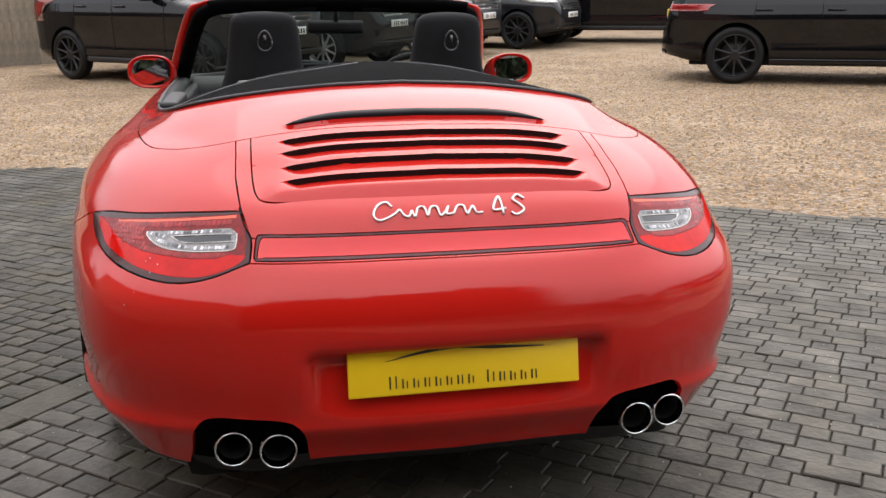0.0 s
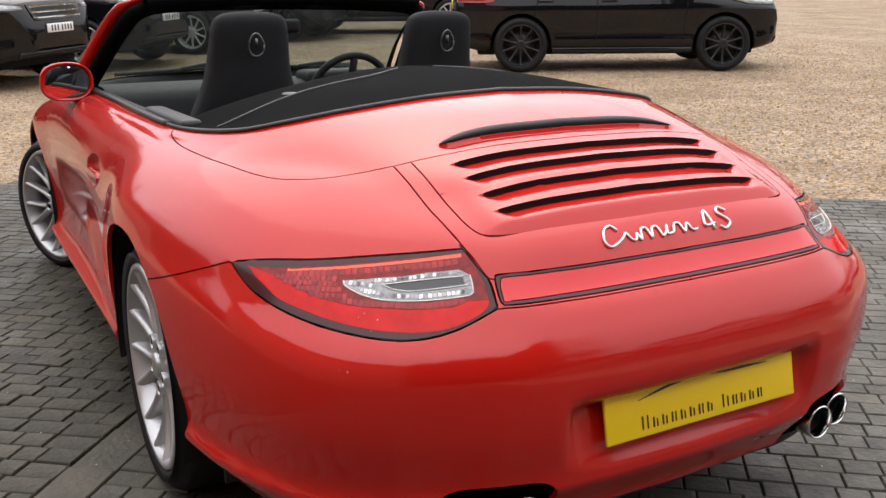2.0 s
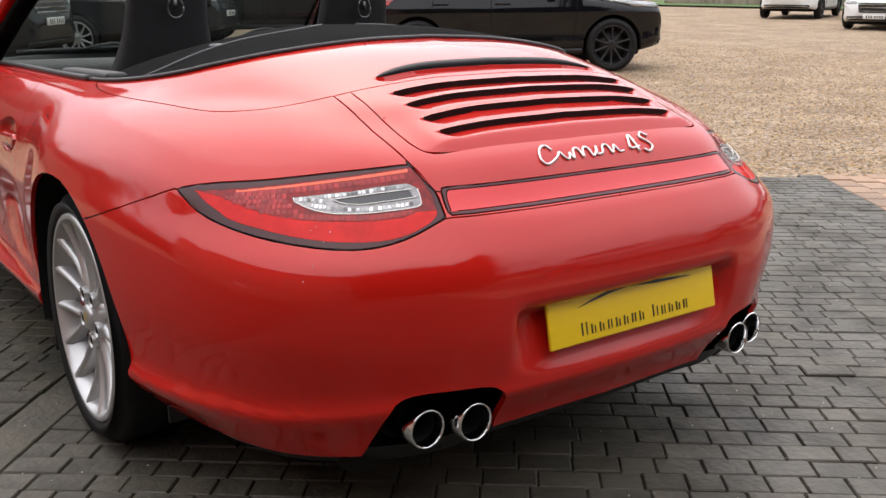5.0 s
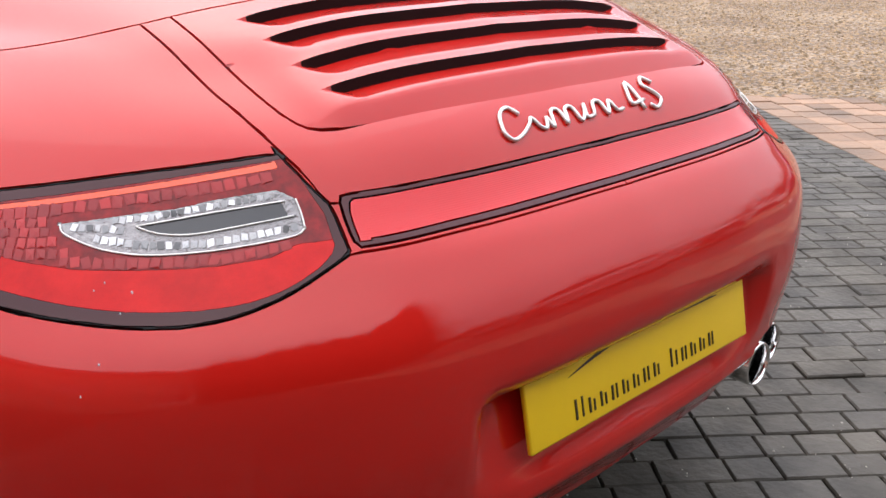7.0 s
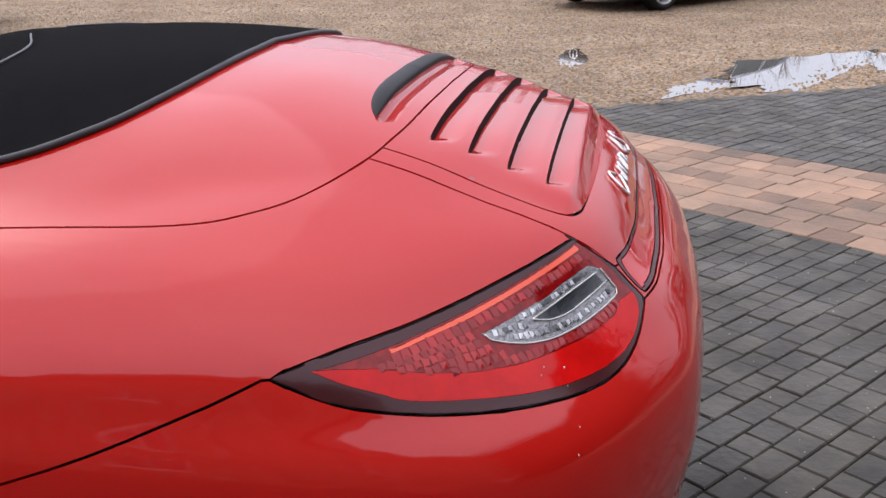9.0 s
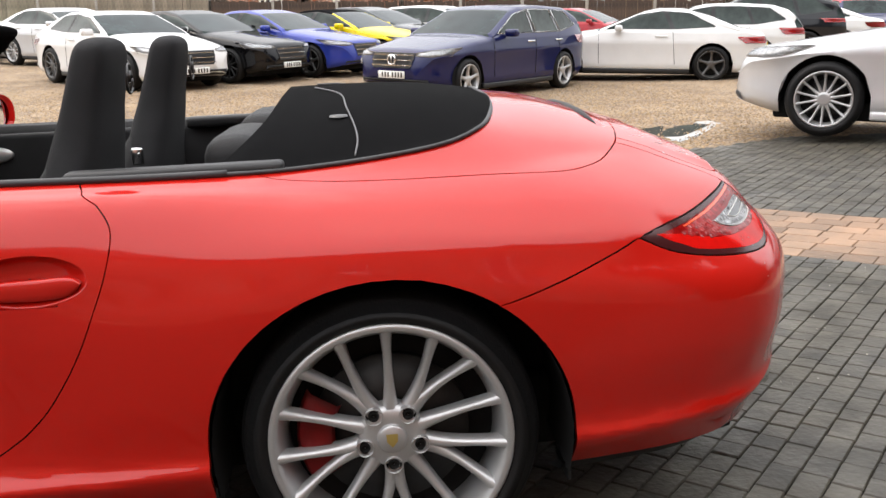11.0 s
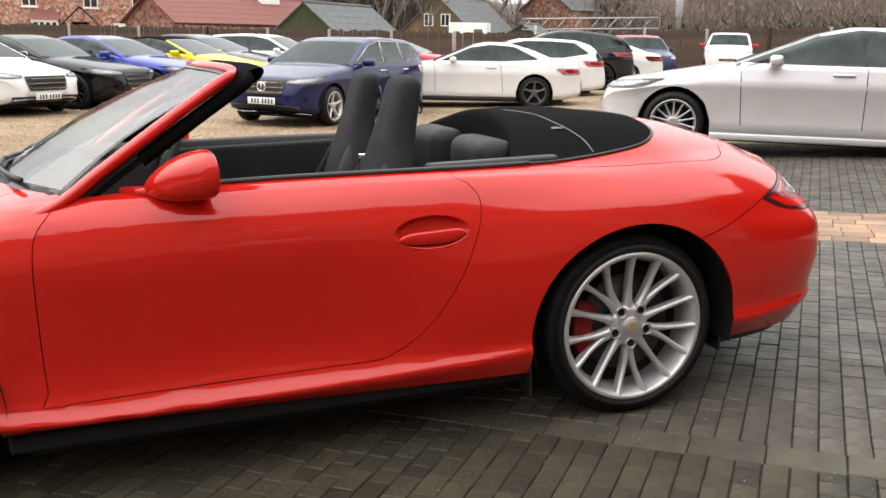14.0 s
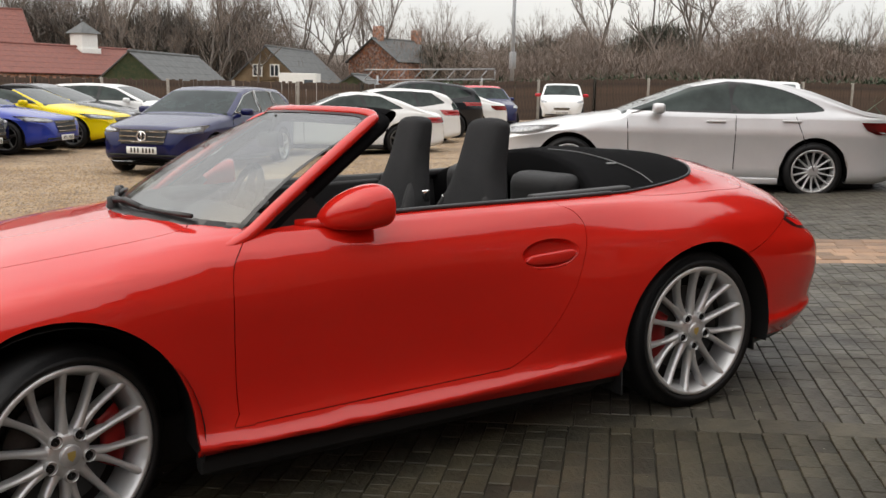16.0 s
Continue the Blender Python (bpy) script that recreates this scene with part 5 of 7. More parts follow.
    patch("lower_intake", -W * .36, W * .36, clear + .06, clear + .16, False, CARTRIM, both=False, nx=11)
    for rear, zc, m in ((False, g0 - .10, PLATEW), (True, tl[0] - .10, rear_plate)):
        if not rear and not front_plate:
            continue
        way = 1 if rear else -1
        q = min((skin((0, -way * 6, zc + dz), (0, way, 0), .012) for dz in (-.05, 0, .05)), key=lambda v: v.y * way)
        plate_ob = part("number_plate", box_bm(-.26, .26, q.y - .008, q.y + .008, zc - .055, zc + .055, .004, 1), m, root)
        for i in range(7):
            x = -.22 + i * .058 + (.03 if i > 3 else 0)
            part("plate_bar", box_bm(x, x + .03, q.y - way * .0085 - .001, q.y - way * .0085 + .001, zc - .036, zc + .036), INK, plate_ob, smooth=False)
    patch("rear_diffuser", -W * .34, W * .34, clear + .03, clear + .13, True, CARTRIM, both=False, nx=11)
    for hand in (-1, 1):
        mb = bmesh.new()
        box_bm(hand * (W / 2 + .07) - .11, hand * (W / 2 + .07) + .11, cowl - .48, cowl - .34, belt + .01, belt + .13, .05, 3, mb)
        part("door_mirror", mb, shape.get("mirror", colour), root)
        part("sill", box_bm(hand * (W / 2 - .07) - .05, hand * (W / 2 - .07) + .05, -hy + ar, hy - ar, clear - .03, clear + .05, .02, 2), colour if near else CARTRIM, root)
        for dy, z in shape.get("handles", ()):
            q = skin((3, dy, z), (-1, 0, 0), .012)
            if q:
                part("door_handle", box_bm(hand * q.x - .012, hand * q.x + .012, dy - .11, dy + .11, z - .014, z + .014, .01, 2), CHROME if chrome_line else colour, root)
        for dy0, dy1 in shape.get("doors", ()):
            pts = [skin((3, dy0 + (dy1 - dy0) * t, clear + .14 + (belt - clear - .14) * t), (-1, 0, 0), .0005) for t in np.linspace(0, 1, 12)]
            pts = [(hand * q.x, q.y, q.z) for q in pts if q]
            part("door_gap", tube_bm(pts, .005, 5), SHUT, root)
        if chrome_line:
            for q in side_polys:
                ring_pts = []
                for (y, z) in list(q) + [q[0]]:
                    h = skin((3, y, z), (-1, 0, 0), .004)
                    if h:
                        ring_pts.append((hand * h.x, h.y, h.z))
                if len(ring_pts) > 3:
                    part("window_trim", tube_bm(ring_pts, .005, 5), CHROME, root)
        for c0 in (hy, -hy):
            wheel(hand * (W / 2 - .02), c0, wr, wr, wr * .74, .2, hand, root, spokes=spokes, caliper=None, disc=near, paint=rim_paint or SILVER, simple=True)
            t = np.linspace(-.1, math.pi + .1, 15)
            part("wheel_arch_liner", grid_bm(np.array([[(hand * x, c0 + ar * math.cos(q), wr + ar * math.sin(q)) for q in t] for x in (W / 2 - .03, W / 2 - .35)])), SHUT, root)
            part("arch_back", mesh_of([(hand * (W / 2 - .33), c0 + ar * math.cos(q), wr + ar * math.sin(q)) for q in t], [tuple(range(15))]), SHUT, root, smooth=False)
    part("underbody", box_bm(-W * .4, W * .4, yr + .4, yf - .4, clear - .06, clear + .12, .03), SHUT, root)
    bm.free()
    return root


def smooth_poly(p):
    return [tuple(q) for q in spline(p, 3, True)]


SUV = dict(top=[(2.36, .62), (2.34, .98), (2.25, 1.12), (1.3, 1.20), (1.02, 1.24), (.30, 1.74), (0, 1.82), (-.8, 1.85), (-1.9, 1.80), (-2.25, 1.68), (-2.5, 1.2), (-2.56, .65)],
           belt=1.2, width=2.0, base=2.92, clear=.33, wheel=.385, glass=(.98, .24, -2.2, -2.42), tumble=.28, lamp=(1.02, .36), tail=(1.1, .16, .2), grille=(.5, .86, 1.06),
           side=[[(.75, 1.27), (.22, 1.66), (-.28, 1.72), (-.28, 1.27)], [(-.38, 1.27), (-.38, 1.725), (-1.15, 1.715), (-1.15, 1.27)], [(-1.26, 1.27), (-1.26, 1.70), (-1.95, 1.66), (-2.1, 1.30)]],
           handles=((-.15, 1.13), (-1.05, 1.13)), doors=((.75, .8), (-.33, -.33), (-1.2, -1.2)))
VELAR = dict(top=[(2.30, .60), (2.27, .90), (2.15, 1.0), (1.25, 1.09), (1.0, 1.12), (.10, 1.56), (-.25, 1.64), (-.8, 1.66), (-1.7, 1.57), (-2.12, 1.46), (-2.35, 1.12), (-2.45, .62)],
             belt=1.08, width=1.94, base=2.874, clear=.30, wheel=.385, glass=(.96, .04, -2.05, -2.3), tumble=.36, lamp=(.95, .40), tail=(1.02, .17, .045), grille=(.5, .78, .92),
             side=[[(.78, 1.14), (.12, 1.46), (-.25, 1.55), (-.32, 1.14)], [(-.42, 1.14), (-.36, 1.56), (-1.05, 1.55), (-1.2, 1.14)], [(-1.3, 1.15), (-1.15, 1.54), (-1.6, 1.49), (-2.0, 1.25)]],
             handles=((-.2, .99), (-1.1, .99)), doors=((.85, .9), (-.37, -.37), (-1.3, -1.2)))
ESTATE = dict(top=[(2.22, .45), (2.2, .70), (2.1, .80), (1.15, .95), (.85, .98), (.02, 1.36), (-.3, 1.43), (-.9, 1.45), (-1.7, 1.41), (-2.1, 1.28), (-2.36, .95), (-2.45, .5)],
              belt=.94, width=1.82, base=2.84, clear=.2, wheel=.325, glass=(.82, -.02, -2.02, -2.3), lamp=(.72, .42), tail=(.85, .28, .07), grille=(.42, .52, .74), tumble=.4,
              side=[[(.62, 1.0), (0.02, 1.29), (-.38, 1.36), (-.42, 1.0)], [(-.5, 1.0), (-.46, 1.365), (-1.1, 1.36), (-1.25, 1.0)], [(-1.33, 1.0), (-1.18, 1.355), (-1.6, 1.33), (-1.95, 1.1)]],
              handles=((-.3, .86), (-1.2, .86)), doors=((.75, .78), (-.46, -.46), (-1.25, -1.2)))
COUPE = dict(top=[(2.22, .42), (2.2, .68), (2.08, .76), (1.05, .92), (.78, .95), (-.05, 1.29), (-.4, 1.36), (-.85, 1.35), (-1.35, 1.22), (-1.9, 1.0), (-2.25, .94), (-2.38, .86), (-2.42, .48)],
             belt=.92, width=1.86, base=2.77, clear=.19, wheel=.335, glass=(.75, -.08, -1.0, -1.85), lamp=(.68, .42), tail=(.78, .36, .06), grille=(.42, .44, .68), tumble=.45,
             side=[[(.55, .98), (-.02, 1.23), (-.45, 1.29), (-.62, .98)], [(-.70, .98), (-.55, 1.285), (-.95, 1.255), (-1.42, 1.02)]],
             handles=((-.45, .84),), doors=((.7, .72), (-.72, -.66)))
SALOON = dict(top=[(2.30, .42), (2.28, .66), (2.14, .78), (1.1, .96), (.85, .99), (0, 1.32), (-.4, 1.41), (-.9, 1.41), (-1.4, 1.29), (-2.0, 1.07), (-2.45, 1.0), (-2.56, .9), (-2.6, .5)],
              belt=.97, width=1.88, base=2.874, clear=.2, wheel=.34, glass=(.82, -.03, -1.15, -1.95), lamp=(.72, .42), tail=(.85, .42, .07), grille=(.42, .48, .72), tumble=.44,
              side=[[(.62, 1.03), (.05, 1.27), (-.38, 1.345), (-.46, 1.03)], [(-.56, 1.03), (-.47, 1.345), (-1.0, 1.31), (-1.22, 1.03)], [(-1.3, 1.04), (-1.08, 1.28), (-1.3, 1.2), (-1.58, 1.07)]],
              handles=((-.28, .9), (-1.15, .92)), doors=((.72, .76), (-.51, -.51), (-1.45, -1.2)))
CLS = dict(SALOON, side=[smooth_poly([(.80, 1.03), (.35, 1.20), (-.05, 1.295), (-.38, 1.335), (-.42, 1.335), (-.45, 1.03), (-.40, 1.025)]), smooth_poly([(-.56, 1.03), (-.53, 1.33), (-.85, 1.315), (-1.15, 1.24), (-1.46, 1.10), (-1.42, 1.04)])])
ESTATE["badge"] = True
SMALL = dict(top=[(1.68, .42), (1.66, .72), (1.55, .86), (1.05, .98), (.85, 1.02), (.32, 1.40), (0, 1.47), (-.6, 1.47), (-1.25, 1.36), (-1.5, 1.0), (-1.62, .5)],
             belt=.96, width=1.65, base=2.3, clear=.19, wheel=.30, glass=(.82, .28, -1.1, -1.42), lamp=(.78, .22), tail=(.85, .14, .12), grille=(.3, .5, .58), tumble=.3,
             side=[[(.6, 1.02), (.26, 1.34), (-.3, 1.38), (-.38, 1.02)], [(-.48, 1.02), (-.4, 1.375), (-.95, 1.32), (-1.1, 1.05)]], handles=((-.25, .88),), doors=((.68, .7), (-.42, -.4)))
BLACK, SILVERC, WHITEC = paint("black", (0.005, 0.005, 0.006), 0.0), paint("silver", (0.66, 0.66, 0.67), 0.5), paint("white", (0.78, 0.78, 0.77), 0.0)
NAVY, BLUEC, YELLOWC, GREYC = paint("navy", (0.007, 0.010, 0.066), 0.1), paint("blue", (0.025, 0.045, 0.30), 0.1), paint("yellow", (0.75, 0.58, 0.004), 0.0), paint("grey", (0.014, 0.015, 0.018), 0.1)


def unit(v):
    n = math.hypot(*v)
    return v[0] / n, v[1] / n


def by_wheel(shape, spot, heading, front=True, left=True):
    """Where a car's middle lies, given one wheel's foot and which wheel it is."""
    f = unit(heading)
    l = (-f[1], f[0])
    s, k = shape["width"] / 2 - .05, shape["base"] / 2
    side, along = (-1 if left else 1), (-1 if front else 1)
    return spot[0] + l[0] * s * side + f[0] * k * along, spot[1] + l[1] * s * side + f[1] * k * along


# ahead of the drive: black off-roaders along the fence
d = (.87, -.50)
car("suv_car", "glossy black sport utility with black alloy wheels on gravel", VELAR, by_wheel(VELAR, (8.67, 7.35), d, True, False), d, BLACK, DARKRIM, near=True, spokes=10)
d = (.72, -.69)
car("suv_car", "black off-roader with black wheels parked by the fence", SUV, (-1.38, 12.45), d, BLACK, DARKRIM, spokes=10)
d = (.76, -.65)
car("suv_car", "black off-roader with silver ten-spoke wheels, nose to the yard", SUV, by_wheel(SUV, (.85, 12.4), d, True, False), d, BLACK, SILVER)
car("suv_car", "dark grey off-roader with silver wheels in the row", SUV, by_wheel(SUV, (2.9, 14.3), d, True, False), d, GREYC, SILVER)
car("suv_car", "dark grey sport utility at the end of the row", VELAR, by_wheel(VELAR, (5.2, 15.9), d, True, False), d, GREYC, DARKRIM)
d = (.87, -.49)
car("suv_car", "black off-roader with large silver wheels, side on", SUV, by_wheel(SUV, (9.1, 15.95), d, True, False), d, BLACK, SILVER, chrome_line=True)
for i in range(3):
    car("parked_car", "dark parked car behind the row", SALOON, (12.6 + 2.5 * i, 20.5 - 1.2 * i), (.5, -.86), GREYC, SILVER)
d = (-.93, -.36)
car("suv_car", "white sport utility facing the drive across the gravel", VELAR, (27.6, 16.7), d, WHITEC, DARKRIM)
car("parked_car", "black parked car beside a white one", SALOON, (28.4, 13.9), d, BLACK, SILVER)
car("parked_car", "white parked car at the yard's edge", COUPE, (23.6, 11.2), (-.96, -.27), WHITEC, SILVER)

# beside the drive
d = (.565, .825)
car("saloon_car", "metallic silver four-door coupe with multi-spoke wheels", CLS, by_wheel(CLS, (5.38, -4.03), d), d, SILVERC, SILVER, spokes=14, near=True)
d = (-.744, .668)
car("estate_car", "dark blue estate car with a star grille, nose to the drive", ESTATE, by_wheel(ESTATE, (11.45, -1.4), d), d, NAVY, SILVER, chrome_line=True, spokes=5)
d = (.30, .954)
car("coupe_car", "white two-door coupe with dark alloy wheels, tail to the drive", COUPE, by_wheel(COUPE, (14.3, -6.25), d, False), d, WHITEC, STEEL, spokes=5)
car("hatchback_car", "white hatchback with a black tail spoiler", ESTATE, (18.3, -7.2), d, WHITEC, SILVER)
car("suv_car", "dark grey hatchback car in the row", VELAR, (20.6, -9.3), d, GREYC, DARKRIM)
car("saloon_car", "silver white saloon with red tail lamps", SALOON, (22.5, -11.2), d, WHITEC, SILVER)
car("small_car", "dark blue small car with a red roof", SMALL, (23.4, -13.9), (-.9, .2), NAVY, SILVER, roof=paint("scarlet", (0.5, 0.02, 0.03), 0))
car("small_car", "white small car with red mirrors facing the drive", dict(SMALL, mirror=PAINTS["scarlet"]), (25.2, -18.6), (-.8, .58), WHITEC, SILVER)
car("parked_car", "dark grey car beyond the silver one", SALOON, (20.5, -21.5), (-.8, .58), GREYC, SILVER)
car("parked_car", "white car with red tail lamps by the trees", SALOON, (14.4, -17.8), (.6, -.8), WHITEC, SILVER)
d = (-.55, -.835)
car("coupe_car", "white fastback coupe with grey spoked wheels", COUPE, by_wheel(COUPE, (13.85, 4.37), (-.72, -.69), True, False), (-.72, -.69), WHITEC, STEEL, spokes=10)
car("coupe_car", "black coupe with a bright star grille", COUPE, by_wheel(COUPE, (15.3, 2.82), d, True, False), d, BLACK, DARKRIM)
car("coupe_car", "bright blue coupe with dark alloy wheels", COUPE, by_wheel(COUPE, (16.65, 1.37), d, True, False), d, BLUEC, STEEL, spokes=5)
car("roadster_car", "yellow roadster with its black hood up", COUPE, by_wheel(COUPE, (18.35, -.1), d, True, False), d, YELLOWC, STEEL, roof=FABRIC)
car("parked_car", "dark grey saloon beside a yellow roadster", SALOON, (21.6, -.2), d, GREYC, SILVER)
car("parked_car", "silver white hatchback in the far row", ESTATE, (23.4, -2.2), d, WHITEC, SILVER)
car("parked_car", "red parked car in the far row", COUPE, (25.0, -6.4), d, paint("far_red", (0.4, 0.03, 0.04), 0.1), SILVER)
car("parked_car", "pale silver parked car in the back row", SALOON, (21.5, 7.5), (-.6, -.8), SILVERC, SILVER)

# ---- fences, buildings, trees and the yard's far edge ----
TIMBER = mat("brown_timber", (0.10, 0.065, 0.045), 0.85, color2=(0.05, 0.035, 0.028), scale=6, bump=0.4, bscale=40, island=0.3)
PALETIMBER = mat("weathered_timber", (0.33, 0.28, 0.21), 0.85, color2=(0.2, 0.17, 0.13), scale=6, bump=0.4, bscale=40, rand=0.2)
CONCRETE = mat("concrete_post", (0.34, 0.31, 0.27), 0.9, var=0.3, scale=6, bump=0.3)
BRICK = mat("red_brickwork", (0.30, 0.11, 0.065), 0.85, color2=(0.42, 0.24, 0.16), scale=3, bump=0.4, bscale=30)
pebbled(BRICK, 5.5, 0.5, 0.1)
ROOFRED = mat("red_roof_tiles", (0.22, 0.075, 0.055), 0.8, color2=(0.15, 0.06, 0.05), scale=4, bump=0.3, bscale=12)
ROOFGREY = mat("grey_roof", (0.13, 0.135, 0.135), 0.8, var=0.3, scale=2, bump=0.2, bscale=8)
GREENWOOD = mat("green_boards", (0.05, 0.085, 0.04), 0.85, color2=(0.12, 0.12, 0.06), scale=5, bump=0.3, bscale=20)
RENDERW = mat("tan_render", (0.36, 0.26, 0.16), 0.9, var=0.2, scale=3)
WHITEP = mat("white_paint", (0.78, 0.77, 0.73), 0.6, var=0.08)
PANE = mat("window_pane", (0.03, 0.035, 0.04), 0.05, coat=1.0)
GRASS = mat("grass_green", (0.09, 0.16, 0.04), 0.9, color2=(0.06, 0.10, 0.03), scale=9, bump=0.8, bscale=60)
BARK = mat("grey_brown_bark", (0.17, 0.145, 0.125), 0.9, var=0.35, scale=3)
TWIG = mat("brown_twigs", (0.20, 0.16, 0.135), 0.95, island=0.4)
LEAF = mat("dark_evergreen", (0.035, 0.05, 0.025), 0.9, island=0.4)
GALV = mat("galvanised_steel", (0.4, 0.41, 0.42), 0.45, 0.7, var=0.2)


def gz(x, y):
    return float(drive_z(np.array(float(x)), np.array(float(y)))) - 0.03


def fence(name, a, b, h, board, material, label, post=None, every=1.9, gap=0.0):
    """Upright boards on posts between two points of the plan."""
    root = tagged(new(name), label, "fence", kind="structure")
    n = int(math.hypot(b[0] - a[0], b[1] - a[1]) / board)
    ang = math.atan2(b[1] - a[1], b[0] - a[0])
    rnd = random.Random(n)
    me = None
    data = []
    for k in range(5):
        bm = box_bm(0, board * (1 - gap), -.011, .011, 0, h * (1 + .012 * k), .004, 1)
        m = bpy.data.meshes.new("board")
        bm.to_mesh(m)
        bm.free()
        m.materials.append(material)
        data.append(m)
    step = max(1, n // 290 + (n % 290 > 0 and n > 290))
    if n <= 290:
        for i in range(n):
            t = i / n
            x, y = a[0] + (b[0] - a[0]) * t, a[1] + (b[1] - a[1]) * t
            o = new("board", data[rnd.randrange(5)])
            o.parent = root
            o.matrix_local = Matrix.Translation((x, y, gz(x, y))) @ Matrix.Rotation(ang, 4, "Z") @ Matrix.Rotation(rnd.gauss(0, .006), 4, "Y")
    else:
        bm = bmesh.new()
        for i in range(n):
            t = i / n
            x, y = a[0] + (b[0] - a[0]) * t, a[1] + (b[1] - a[1]) * t
            made = bmesh.ops.create_cube(bm, size=1, matrix=Matrix.Translation((x, y, gz(x, y) + h / 2)) @ Matrix.Rotation(ang, 4, "Z") @ Matrix.Diagonal((board * (1 - gap), .02, h * rnd.uniform(.97, 1.02), 1)))
        tagged(part("boards", bm, material, root, smooth=False), kind="stuff")
    m = int(n * board / every)
    for i in range(m + 1):
        t = i / max(m, 1)
        x, y = a[0] + (b[0] - a[0]) * t, a[1] + (b[1] - a[1]) * t
        part("post", box_bm(x - .055, x + .055, y - .055, y + .055, gz(x, y) - .1, gz(x, y) + h + .08, .012, 1), post or material, root)
    return root


fence("fence_ahead", (-9.0, 13.6), (11.5, 24.3), 1.95, .15, PALETIMBER, "weathered upright-board fence on a plinth")
fence("fence_side", (38.0, 7.0), (36.5, -1.1), 1.6, .14, TIMBER, "dark brown board fence with concrete posts", CONCRETE, 2.2)
fence("fence_side", (36.5, -1.1), (31.2, -12.9), 1.6, .14, TIMBER, "dark brown board fence with concrete posts", CONCRETE, 2.2)
fence("fence_side", (31.2, -12.9), (28.0, -22.4), 1.6, .14, TIMBER, "dark brown board fence with concrete posts", CONCRETE, 2.2)
fence("fence_side", (28.0, -22.4), (23.0, -36.0), 1.6, .14, TIMBER, "dark brown board fence with concrete posts", CONCRETE, 2.2)
fence("fence_far", (36.0, 30.0), (38.0, 7.0), 1.7, .16, PALETIMBER, "pale board fence behind the far row of cars", CONCRETE, 2.2)


def wall_open(bm, x0, x1, z0, z1, y, t, holes):
    """A wall in the xz plane with openings cut right through."""
    xs = sorted({x0, x1, *[h[0] for h in holes], *[h[1] for h in holes]})
    zs = sorted({z0, z1, *[h[2] for h in holes], *[h[3] for h in holes]})
    for i in range(len(xs) - 1):
        for k in range(len(zs) - 1):
            cx, cz = (xs[i] + xs[i + 1]) / 2, (zs[k] + zs[k + 1]) / 2
            if not any(h[0] < cx < h[1] and h[2] < cz < h[3] for h in holes):
                box_bm(xs[i], xs[i + 1], y - t / 2, y + t / 2, zs[k], zs[k + 1], bm=bm)
    bmesh.ops.remove_doubles(bm, verts=bm.verts[:], dist=1e-4)
    mids = {}
    for f in bm.faces:
        mids.setdefault(tuple(round(q, 3) for q in f.calc_center_median()), []).append(f)
    bmesh.ops.delete(bm, geom=[f for fs_ in mids.values() if len(fs_) > 1 for f in fs_], context="FACES")


